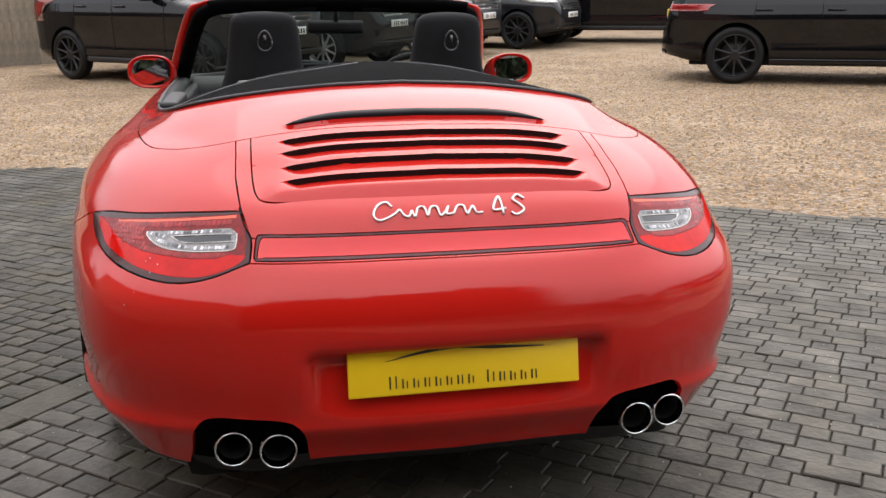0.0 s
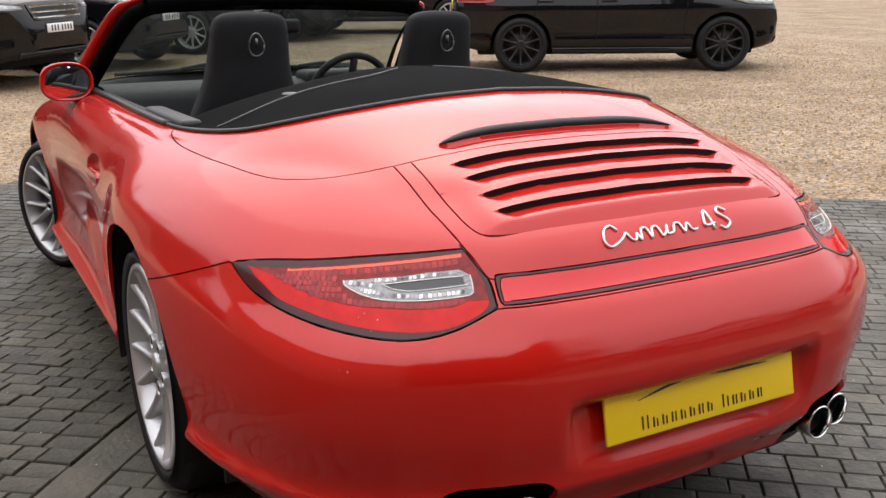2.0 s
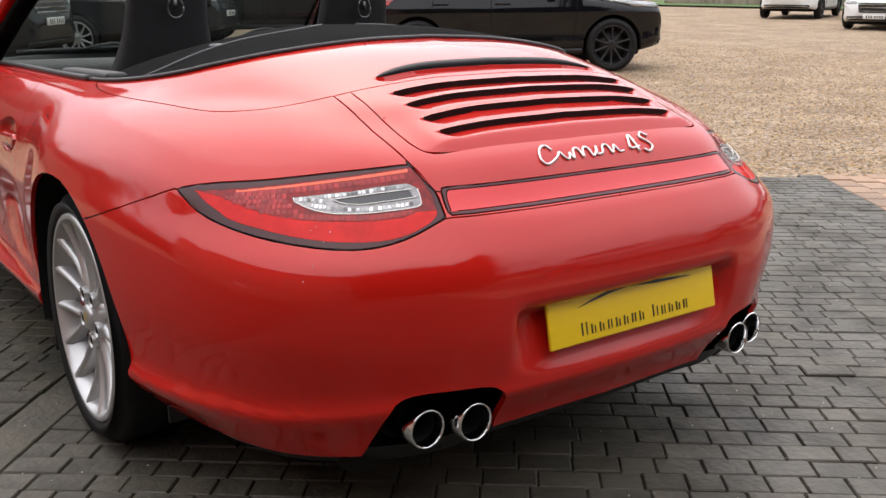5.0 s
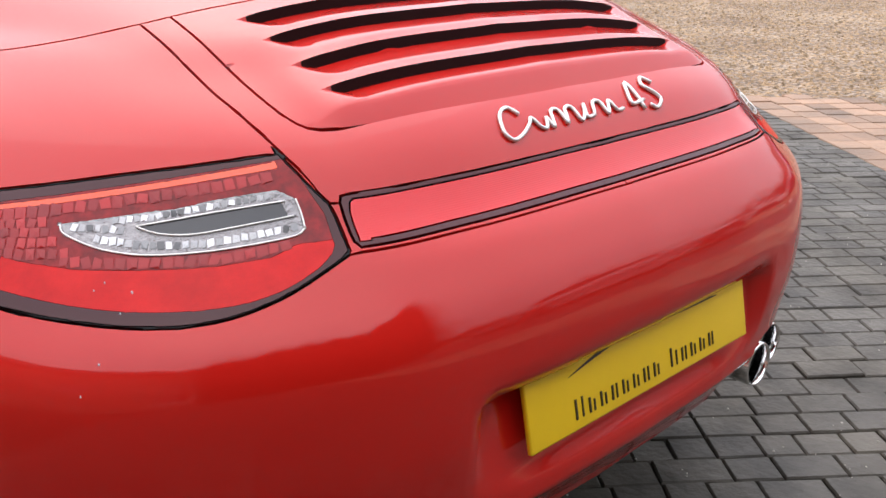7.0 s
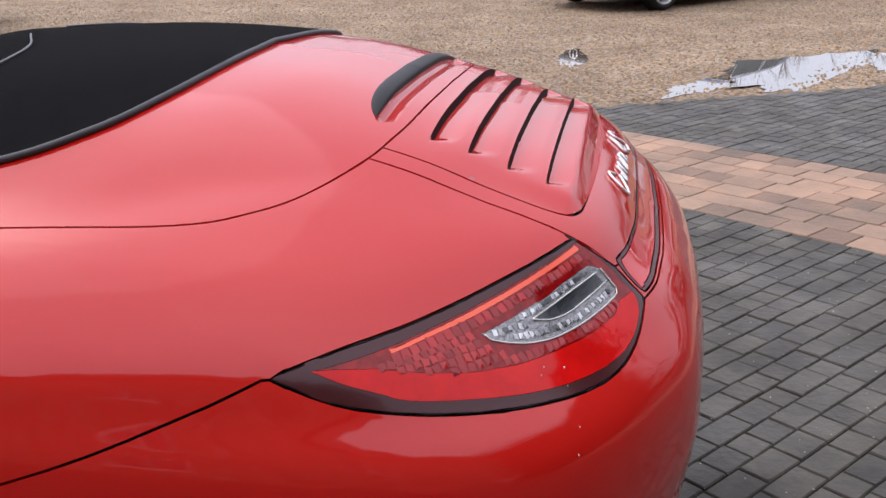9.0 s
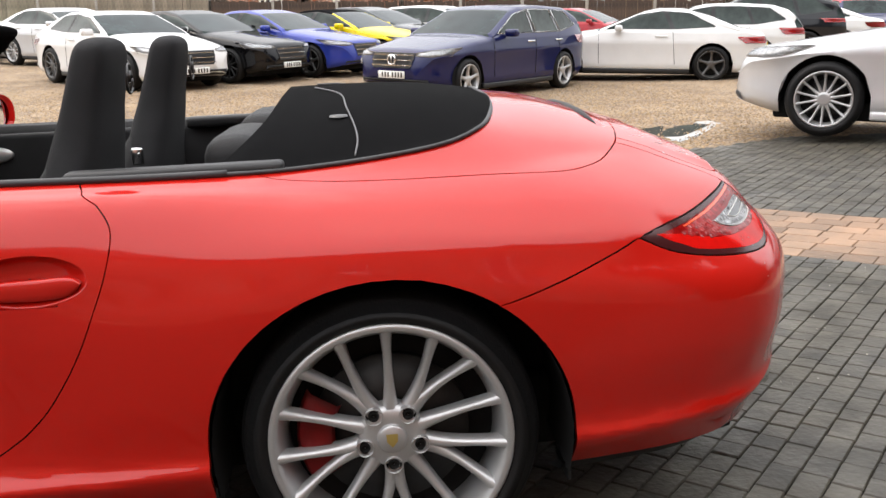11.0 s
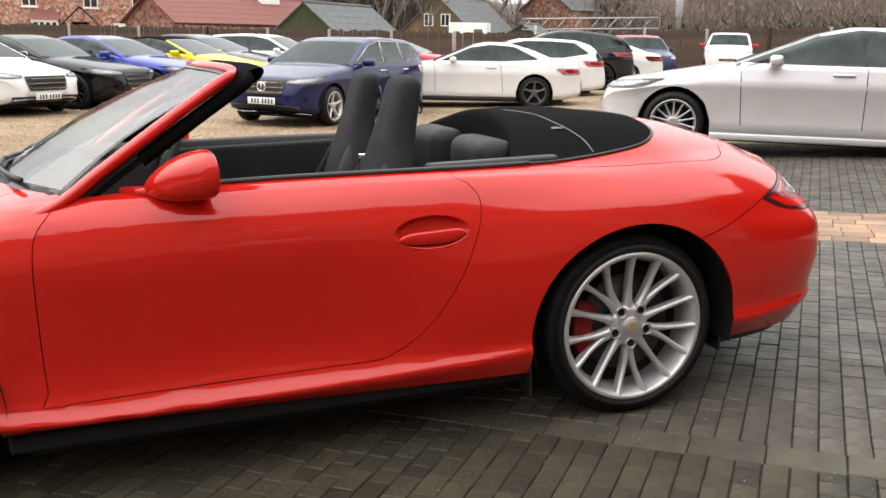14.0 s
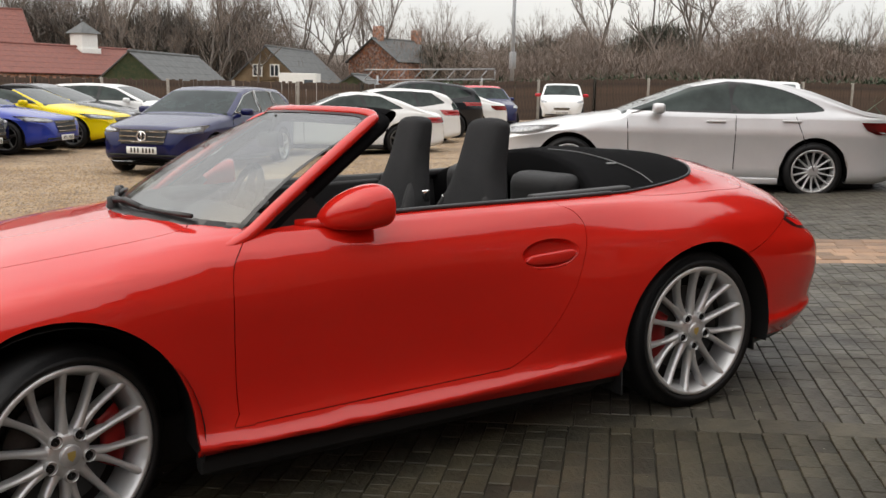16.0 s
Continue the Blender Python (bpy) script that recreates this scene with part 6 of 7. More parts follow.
def house(name, label, spot, turn, w, dpt, eave, ridge, wall_mat, roof_mat, windows=(), gable_windows=(), bricks=False, over=.3, door=None):
    """A house with its ridge along x: front wall with openings, gables, tiled roof."""
    root = tagged(new(name), label, "house")
    root.matrix_world = Matrix.Translation((spot[0], spot[1], gz(*spot) - .1)) @ Matrix.Rotation(radians(turn), 4, "Z")
    holes = [(x - ww / 2, x + ww / 2, z, z + hh) for x, z, ww, hh in windows]
    if door:
        holes.append((door - .5, door + .5, 0.0, 2.1))
    bm = bmesh.new()
    wall_open(bm, -w / 2, w / 2, 0, eave, -dpt / 2, .25, holes)
    part("front_wall", bm, wall_mat, root, smooth=False)
    part("back_wall", box_bm(-w / 2, w / 2, dpt / 2 - .12, dpt / 2 + .12, 0, eave), wall_mat, root, smooth=False)
    for s in (-1, 1):
        g = mesh_of([(s * w / 2, -dpt / 2, 0), (s * w / 2, dpt / 2, 0), (s * w / 2, dpt / 2, eave), (s * w / 2, 0, ridge), (s * w / 2, -dpt / 2, eave)], [(0, 1, 2, 3, 4)])
        bmesh.ops.solidify(g, geom=g.faces[:], thickness=.25)
        part("gable_wall", g, wall_mat, root, smooth=False)
        rl = math.hypot(dpt / 2 + over, (ridge - eave) * (1 + over / (dpt / 2)))
        ang = math.atan2(ridge - eave, dpt / 2)
        slope = new("roof_slope")
        slope.parent = root
        slope.matrix_local = Matrix.Translation((0, 0, ridge + .02)) @ Matrix.Rotation(0 if s < 0 else math.pi, 4, "Z") @ Matrix.Rotation(ang, 4, "X")
        rb = bmesh.new()
        rowsn = max(6, int(rl / .33))
        for i in range(rowsn):
            box_bm(-w / 2 - over, w / 2 + over, -rl + i * rl / rowsn - .03, -rl + (i + 1) * rl / rowsn, -.02 + .0, .045 if i % 2 else .055, bm=rb)
        part("tile_course", rb, roof_mat, slope, smooth=False)
        part("gutter", tube_bm([(-w / 2 - over, -rl + .02, -.04), (w / 2 + over, -rl + .02, -.04)], .06, 8), CARTRIM, slope)
    part("ridge_tiles", tube_bm([(-w / 2 - over, 0, ridge + .06), (w / 2 + over, 0, ridge + .06)], .12, 8), roof_mat, root)
    for x, z, ww, hh in windows:
        win = new("window")
        win.parent = root
        win.matrix_local = Matrix.Translation((x, -dpt / 2, z + hh / 2))
        fb = bmesh.new()
        for a0, a1, c0, c1 in ((-ww / 2, ww / 2, -hh / 2, -hh / 2 + .08), (-ww / 2, ww / 2, hh / 2 - .08, hh / 2), (-ww / 2, -ww / 2 + .08, -hh / 2 + .08, hh / 2 - .08), (ww / 2 - .08, ww / 2, -hh / 2 + .08, hh / 2 - .08), (-.035, .035, -hh / 2 + .08, hh / 2 - .08)):
            box_bm(a0, a1, -.06, .06, c0, c1, bm=fb)
        part("window_frame", fb, WHITEP, win, smooth=False)
        part("pane", box_bm(-ww / 2 + .06, ww / 2 - .06, -.01, .01, -hh / 2 + .06, hh / 2 - .06), PANE, win, smooth=False)
        part("window_sill", box_bm(-ww / 2 - .1, ww / 2 + .1, -.22, -.1, -hh / 2 - .1, -hh / 2, .01), WHITEP, win)
    for s, yy, z, ww, hh in gable_windows:
        win = new("window")
        win.parent = root
        win.matrix_local = Matrix.Translation((s * (w / 2 + .02), yy, z)) @ Matrix.Rotation(s * math.pi / 2, 4, "Z")
        fb = bmesh.new()
        for a0, a1, c0, c1 in ((-ww / 2, ww / 2, 0, .08), (-ww / 2, ww / 2, hh - .08, hh), (-ww / 2, -ww / 2 + .08, .08, hh - .08), (ww / 2 - .08, ww / 2, .08, hh - .08), (-.035, .035, .08, hh - .08)):
            box_bm(a0, a1, -.16, .06, c0, c1, bm=fb)
        part("window_frame", fb, WHITEP, win, smooth=False)
        part("pane", box_bm(-ww / 2 + .06, ww / 2 - .06, -.15, -.13, .06, hh - .06), PANE, win, smooth=False)
    if door:
        part("door", box_bm(door - .48, door + .48, -dpt / 2 - .04, -dpt / 2 + .04, 0, 2.08, .01), WHITEP, root)
    return root

house("green_shed", "dark green boarded shed with a grey felt roof", (61.7, -11.9), -39.6, 9.8, 5.0, 1.5, 3.5, GREENWOOD, ROOFGREY, over=.15)
house("gable_house", "tan rendered gabled house with white windows", (74, -25.3), -40.8, 10.7, 5.8, 2.1, 4.7, RENDERW, ROOFGREY, gable_windows=((-1, -.75, 2.3, .8, 1.0), (-1, .75, 2.3, .8, 1.0)))
long_barn = house("brick_barn", "long red brick barn with a red tiled roof and white cupola", (64.6, -4.8), -60, 13, 6.2, 2.2, 3.9, BRICK, ROOFRED)
cup = new("cupola")
cup.parent = long_barn
part("louvre_box", box_bm(2.15, 3.45, -.65, .65, 3.4, 4.9, .03), WHITEP, cup)
part("cupola_base", box_bm(2.0, 3.6, -.8, .8, 3.3, 3.9, .03), WHITEP, cup)
cb = mesh_of([(1.95, -.85, 4.9), (3.65, -.85, 4.9), (3.65, .85, 4.9), (1.95, .85, 4.9), (2.8, 0, 5.75)], [(0, 1, 4), (1, 2, 4), (2, 3, 4), (3, 0, 4), (3, 2, 1, 0)])
part("cupola_roof", cb, ROOFGREY, cup, smooth=False)
brick_house = house("brick_house", "large red brick house with tiled roof and white windows", (81.0, 4.0), -85, 17, 8, 4.7, 7.3, BRICK, ROOFRED, windows=((-6, 3.2, 1.1, 1.2), (-1.5, 3.2, 1.1, 1.2), (2.2, 3.2, 1.1, 1.2), (6, 3.2, 1.1, 1.2), (-5, .9, 1.6, 1.3), (4.0, .9, 1.6, 1.3)), door=.6)
# its white bay window and gabled porch
bay = new("bay_window")
bay.parent = brick_house
part("bay_base", box_bm(-6.0, -4.0, -4.9, -4.1, 0, .7, .02), BRICK, bay)
part("bay_glazing", box_bm(-5.9, -4.1, -4.82, -4.1, .7, 2.0), PANE, bay)
for k in range(5):
    part("bay_mullion", box_bm(-5.95 + .45 * k, -5.80 + .45 * k, -4.88, -4.74, .7, 2.05, .01), WHITEP, bay)
part("bay_head", box_bm(-6.0, -4.0, -4.9, -4.1, 2.0, 2.25, .02), WHITEP, bay)
part("bay_roof", mesh_of([(-6.15, -5.05, 2.25), (-3.85, -5.05, 2.25), (-3.85, -4.1, 2.25), (-6.15, -4.1, 2.25), (-4.1, -4.1, 3.0), (-5.9, -4.1, 3.0)], [(0, 1, 4, 5), (1, 2, 4), (3, 0, 5), (0, 3, 2, 1)]), ROOFRED, bay, smooth=False)
porch = new("porch")
porch.parent = brick_house
for x in (-3.3, -1.5):
    part("porch_pier", box_bm(x - .2, x + .2, -5.3, -4.13, 0, 2.1, .02), BRICK, porch)
part("porch_door", box_bm(-2.9, -1.9, -4.2, -4.13, 0, 2.05), CARTRIM, porch)
part("porch_gable", mesh_of([(-3.5, -5.25, 2.1), (-1.3, -5.25, 2.1), (-2.4, -5.25, 3.15)], [(0, 1, 2)]), BRICK, porch, smooth=False)
part("porch_roof", mesh_of([(-3.75, -5.4, 1.98), (-2.4, -5.4, 3.3), (-1.05, -5.4, 1.98), (-3.75, -4.1, 1.98), (-2.4, -4.1, 3.3), (-1.05, -4.1, 1.98)], [(0, 1, 4, 3), (1, 2, 5, 4)]), ROOFRED, porch, smooth=False)
house("green_shed", "low green shed with a dark roof", (63.8, -27.4), -40, 4.2, 3.6, 1.4, 2.5, GREENWOOD, ROOFGREY, over=.15)
cabin = tagged(new("site_cabin"), "white steel site cabin beyond the fence", "cabin")
cabin.matrix_world = Matrix.Translation((67.0, -23.6, gz(67, -23.6))) @ Matrix.Rotation(radians(-30), 4, "Z")
part("cabin_body", box_bm(-1.1, 1.1, -1.5, 1.5, 0, 2.5, .04), WHITEP, cabin)
part("cabin_window", box_bm(-1.13, -1.09, -1.2, -.5, 1.3, 2.0, .01), PANE, cabin)
house("far_house", "dark brick house with chimneys among the trees", (79.5, -38.5), -65, 7.5, 6, 4.2, 6.2, BRICK, ROOFGREY)
far_root = bpy.data.objects["far_house"]
for x in (-3.0, 3.0):
    part("chimney", box_bm(x - .4, x + .4, -.4, .4, 5.6, 7.4, .02), BRICK, far_root)
# the house behind the drive, which the paint mirrors
house("drive_house", "red brick house beside the drive with white windows", (-12.0, -5.0), 108, 24, 8, 6.4, 10.4, BRICK, ROOFRED, windows=((-4.5, 2.9, 1.3, 1.2), (0, 2.9, 1.3, 1.2), (4.5, 2.9, 1.3, 1.2), (-4.5, .8, 1.6, 1.3), (4.5, .8, 1.6, 1.3)), door=0.0)
house("tan_cottage", "tan rendered cottage beyond the grass", (46, 38), -25, 9, 6, 2.6, 4.8, RENDERW, ROOFGREY, windows=((-2.5, .9, 1.2, 1.1), (2.5, .9, 1.2, 1.1)), door=0.0)

# lawn beyond the gravel
lawn = np.array([[(34.5 + 5 * math.cos(u) * .0 + 14 * a - 1.5 * b, 12 + 19 * b + 6 * a, -.10) for a in np.linspace(0, 1, 8)] for b in np.linspace(0, 1, 12) for u in (0,)])
tagged(part("lawn", grid_bm(lawn), GRASS), "green mown lawn beyond the gravel", "lawn", kind="structure")

# lamp post, and a lattice mast laid on a roof
post = tagged(new("lamp_post"), "slim galvanised steel lamp post by the fence", "lamp post")
px, py = 29.3, -19.0
part("pole", tube_bm([(px, py, gz(px, py)), (px, py, 4), (px, py, 9.5)], .075, 10, taper=(1.2, 1, .7)), GALV, post)
part("lamp_head", box_bm(px - .6, px + .1, py - .12, py + .12, 9.4, 9.55, .04), GALV, post)
part("junction_box", box_bm(px - .11, px + .11, py - .11, py + .11, 2.2, 2.9, .02), GALV, post)
mast = tagged(new("lattice_ladder"), "grey steel lattice ladder lying along the fence", "ladder")
for k, dz in enumerate((0, .42)):
    part("rail", tube_bm([(31.6, -13.2, 1.6 + dz), (29.4, -18.2, 1.75 + dz)], .035, 6), GALV, mast)
for i in range(9):
    t, s = i / 8, (i + .5) / 8
    part("rung", tube_bm([(31.6 - 2.2 * t, -13.2 - 5 * t, 1.6 + .15 * t), (31.6 - 2.2 * min(1, s), -13.2 - 5 * min(1, s), 2.02 + .1 * t)], .022, 5), GALV, mast)
for t in (.1, .9):
    part("stand", tube_bm([(31.6 - 2.2 * t, -13.2 - 5 * t, -.2), (31.6 - 2.2 * t, -13.2 - 5 * t, 1.8)], .05, 6), GALV, mast)


# ---- bare winter trees ----
def bare_tree(seed, height, spread=.5, depth=5, fork=3):
    """Trunk with limbs, and a crown of fine twigs."""
    rnd = random.Random(seed)
    trunk, twig = bmesh.new(), ([], [])

    def grow(p, d, length, r, level):
        n = 3 if level > 2 else 5
        pts, q, dd = [p], p, d.copy()
        seg = 4 if level < 2 else 3
        for i in range(seg):
            dd = (dd + Vector((rnd.gauss(0, .12), rnd.gauss(0, .12), rnd.gauss(.05, .08)))).normalized()
            q = q + dd * (length / seg)
            pts.append(q)
        if level < 3:
            tube_open(trunk, pts, r, n, [1 - .45 * i / seg for i in range(seg + 1)])
        else:
            u = dd.orthogonal().normalized() * r
            v = dd.cross(u).normalized() * r
            vs, fs = twig
            k = len(vs)
            for i, c in enumerate(pts):
                w = 1 - .7 * i / seg
                vs.extend((c + u * w, c - u * w * .5 + v * w * .87, c - u * w * .5 - v * w * .87))
            for i in range(seg):
                for j in range(3):
                    fs.append((k + 3 * i + j, k + 3 * i + (j + 1) % 3, k + 3 * i + 3 + (j + 1) % 3, k + 3 * i + 3 + j))
        if level >= depth:
            return
        kids = fork + (level in (1, 2)) + (level > 2)
        for i in range(kids):
            t = rnd.uniform(.35, 1.0) if level else rnd.uniform(.4, 1.0)
            idx = min(int(t * seg), seg - 1)
            base = pts[idx].lerp(pts[idx + 1], t * seg - idx)
            side = Vector((rnd.gauss(0, 1), rnd.gauss(0, 1), rnd.gauss(0, .35))).normalized()
            nd = (dd * (1 - spread * rnd.uniform(.7, 1.2)) + side * spread + Vector((0, 0, .18))).normalized()
            grow(base, nd, length * rnd.uniform(.5, .72), r * .5, level + 1)

    grow(Vector((0, 0, -.3)), Vector((0, 0, 1)), height * .55, height * .016, 0)
    tw = bpy.data.meshes.new("crown")
    tw.from_pydata([tuple(v) for v in twig[0]], [], twig[1])
    tw.materials.append(TWIG)
    return trunk, tw


def tube_open(bm, pts, r, n, taper):
    rings = []
    for i, q in enumerate(pts):
        d = (pts[min(i + 1, len(pts) - 1)] - pts[max(i - 1, 0)]).normalized()
        u = d.orthogonal().normalized()
        v = d.cross(u)
        rings.append([bm.verts.new(q + r * taper[i] * (math.cos(2 * math.pi * j / n) * u + math.sin(2 * math.pi * j / n) * v)) for j in range(n)])
    for a, b in zip(rings, rings[1:]):
        for j in range(n):
            bm.faces.new((a[j], a[(j + 1) % n], b[(j + 1) % n], b[j]))


kinds = []
for seed, h, sp in ((3, 13, .5), (8, 15, .38), (21, 12, .6), (5, 16, .3)):
    tk, tw = bare_tree(seed, h, sp)
    root = tagged(new("bare_tree"), "leafless grey-brown winter tree in the wood", "tree", "winter trees")
    part("trunk", tk, BARK, root)
    cr_ob = new("crown", tw)
    cr_ob.parent = root
    kinds.append(root)
rnd = random.Random(4)
spots = []
for i in range(64):
    ang = radians(-72 + 96 * (i + rnd.uniform(-.3, .3)) / 64) + radians(10)
    rad = rnd.uniform(78, 102)
    spots.append((rad * math.cos(ang), rad * math.sin(ang), rnd.uniform(.45, .80)))
for i in range(26):
    ang = radians(100 + 170 * i / 26)
    rad = rnd.uniform(38, 60)
    spots.append((rad * math.cos(ang), rad * math.sin(ang), rnd.uniform(.7, 1.1)))
spots += [(69, -20.5, .62), (71, -17, .55), (62.8, -58.2, 1.05), (61.2, -59.9, 1.1), (59.6, -61.5, 1.05), (66, -52, .8), (54, -66, .8), (82, -24, .8), (85, -12, .85), (80, -36, .6), (76, -12, .8), *[(r_ * math.cos(radians(a_)), r_ * math.sin(radians(a_)), k_) for r_, a_, k_ in ((84, -3, .95), (88, -6, 1.0), (83, -9, .85), (90, -11, 1.05), (86, -14, .9), (89, -17, 1.0), (84, -19, .8), (91, -21, .95), (86, 2, 1.0), (90, 6, 1.05), (88, -24, .8))], (-1, -16, .6), (4.5, -17.5, .7), (-6, -17, .65)]
for i, (x, y, s) in enumerate(spots):
    k = kinds[i % 4]
    m = Matrix.Translation((x, y, gz(x, y))) @ Matrix.Rotation(rnd.uniform(0, 6.28), 4, "Z")
    if i < 4:
        k.matrix_world = m @ Matrix.Scale(s, 4)
    else:
        o = copy_thing(k, m)
        o.scale = (s, s, s)


def brush(name, label, path, width, h0, h1, count, seed, material, thick=.05, twig=1.0):
    """Dense undergrowth along a line: thin upright stems and twigs, lower at the clearing in the wood."""
    r = random.Random(seed)
    vs, fs = [], []
    for _ in range(count):
        i = r.randrange(len(path) - 1)
        t = r.random()
        x = path[i][0] + (path[i + 1][0] - path[i][0]) * t + r.gauss(0, width)
        y = path[i][1] + (path[i + 1][1] - path[i][1]) * t + r.gauss(0, width)
        z = gz(x, y)
        clump = .62 + .5 * abs(noise.noise(Vector((x * .09, y * .09, seed)))) * 2 + .25 * noise.noise(Vector((x * .4, y * .4, seed + 3)))
        h = (h0 + (h1 - h0) * min(1, max(0, clump - .4))) * r.uniform(.8, 1.05) * (1 - .5 * math.exp(-((math.degrees(math.atan2(y, x)) + 22.3) / 2.6) ** 2))
        z0 = z + h * r.random() ** .85
        ln = twig * r.uniform(.5, 1.4)
        a, lean = r.uniform(0, 6.28), r.gauss(0, 1.3)
        dx, dy = math.cos(a) * lean * ln, math.sin(a) * lean * ln
        w = thick * r.uniform(.4, 1.3)
        k = len(vs)
        ca, sa = math.cos(a + 1.57) * w, math.sin(a + 1.57) * w
        vs += [(x - ca, y - sa, z0), (x + ca, y + sa, z0), (x + dx, y + dy, z0 + ln)]
        fs.append((k, k + 1, k + 2))
    me = bpy.data.meshes.new(name)
    me.from_pydata(vs, [], fs)
    me.materials.append(material)
    return tagged(new(name, me), label, "undergrowth", kind="stuff")


ring_path = [(96 * math.cos(radians(a)), 96 * math.sin(radians(a))) for a in range(-76, 40, 6)]
brush("wood_thicket", "dense leafless brown thicket at the wood's edge", ring_path, 6, 3.5, 10.0, 420000, 1, TWIG, .020, .75)
brush("wood_thicket", "dense leafless brown thicket at the wood's edge", [(82 * math.cos(radians(a)), 82 * math.sin(radians(a))) for a in range(-80, -26, 6)], 4, 2.5, 9.0, 230000, 5, TWIG, .018, .65)
brush("hedge", "dark evergreen hedge and ivy by the fence", [(36, -18), (31, -31), (24, -40)], 1.2, 1.0, 2.6, 30000, 2, LEAF, .05, .25)
back_path = [(40 * math.cos(radians(a)), 40 * math.sin(radians(a))) for a in range(95, 256, 8)]
brush("wood_thicket", "dense leafless brown thicket behind the house", back_path, 3, 5, 10, 120000, 3, TWIG, .05, 1.1)
# unseen screen, added to block low sky and be mirrored in the paint
brush("hedge", "unseen evergreen hedge added behind the drive to block sky", [(-11, -10.5), (-4, -11.5), (4, -13.5)], 1.0, 6.0, 12.0, 230000, 9, LEAF, .07, .3)
# evergreen paled in its own colour to stand for distance haze
HAZYGREEN = mat("hazy_evergreen", (0.060, 0.066, 0.048), 0.95, island=0.4)
for k, (a0, a1) in enumerate(((-30, -27), (-38, -34), (-44, -40), (-55, -48), (-12, -7))):
    line = [(89 * math.cos(radians(a)), 89 * math.sin(radians(a))) for a in np.linspace(a0, a1, 4)]
    brush("wood_thicket", "dark evergreen clump at the wood's edge", line, 1.4, 3.0 + k % 2, 8.0, 16000, 20 + k, HAZYGREEN, .06, .6)
for a0, a1, h in ((-17, -4, 13.0), (-6, 8, 14.0)):
    line = [(92 * math.cos(radians(a)), 92 * math.sin(radians(a))) for a in np.linspace(a0, a1, 5)]
    brush("wood_thicket", "tall dark brown tangle of trees behind the barn", line, 2.5, 5.0, h, 60000, 40 + a0, BARK, .03, .9)
    brush("wood_thicket", "tall dark ivy-clad trees behind the barn", line, 2.0, 4.0, h - 3.5, 30000, 60 + a0, HAZYGREEN, .05, .6)
# the wooded rise far behind the thickets, haze put into its paler colour
hill = np.array([[(r * math.cos(radians(a)), r * math.sin(radians(a)), z + 2.2 * noise.noise(Vector((a * .11, z, 0))) + 1.3 * noise.noise(Vector((a * .37, z, 5)))) for a in range(-180, 181, 2)] for r, z in ((103, -1), (105, 2.6), (109, 4.6), (150, 5.4))])
tagged(part("wooded_rise", grid_bm(hill), mat("hazy_wood", (0.15, 0.125, 0.108), 0.95, color2=(0.21, 0.18, 0.155), scale=.35, bump=1.0, bscale=1.5)), "brown leafless wooded rise in the distance", "backdrop", kind="structure")

# ---- block paving ----
ROW = radians(-40.0)
RX, RY = math.cos(ROW), math.sin(ROW)
SETTS = mat("grey_setts", (0.082, 0.072, 0.053), 0.58, color2=(0.042, 0.038, 0.029), scale=6, bump=0.5, bscale=45, rand=0.24, dirt=0.16, spec=0.45)
SETTS_I = mat("grey_setts_joined", (0.082, 0.072, 0.053), 0.58, color2=(0.042, 0.038, 0.029), scale=6, bump=0.5, bscale=45, island=0.24, dirt=0.16, spec=0.45)
ORANGE_A = mat("buff_setts", (0.34, 0.205, 0.125), 0.6, color2=(0.20, 0.135, 0.09), scale=2.5, bump=0.5, bscale=45, island=0.35, spec=0.4)
# moss tint, with the house's shade also put into the dark colour
MOSS_SHADE = mat("moss_shade_setts", (0.052, 0.044, 0.027), 0.58, color2=(0.024, 0.022, 0.014), scale=2.6, bump=0.6, bscale=45, rand=0.34, dirt=0.16, spec=0.35)
MOSS_SHADE_I = mat("moss_shade_setts_joined", (0.052, 0.044, 0.027), 0.58, color2=(0.024, 0.022, 0.014), scale=2.6, bump=0.6, bscale=45, island=0.34, dirt=0.16, spec=0.35)
PALE = mat("pale_setts", (0.074, 0.063, 0.041), 0.65, color2=(0.040, 0.036, 0.025), scale=7, bump=0.5, bscale=45, rand=0.25)
BED = mat("joint_sand", (0.030, 0.027, 0.020), 0.95, var=0.4, scale=20, bump=0.5, bscale=90)


def to_plan(u, v):
    return u * RX - v * RY, u * RY + v * RX


def paved(x, y):
    """Whether a spot of the plan is paved."""
    front = 4.98 - .10 * (x + 2.4) if x < -.8 else 4.78 - .735 * (x + .8)
    side = np.interp(y, (-16, -8, -4, -2.8, -.8, 1.0), (4.2, 5.2, 5.9, 5.4, 4.72, 4.68))
    return y < front and x < side


def kind_at(u, v):
    """Which course a spot belongs to: the buff band, the pale strip or the plain setts."""
    if 2.54 < u < 3.61:
        return "buff"
    if -.935 < u < -.79:
        return "pale"
    # left of the strip the setts take the colour darkened for shade
    return "mossy" if u < -.9 else "plain"


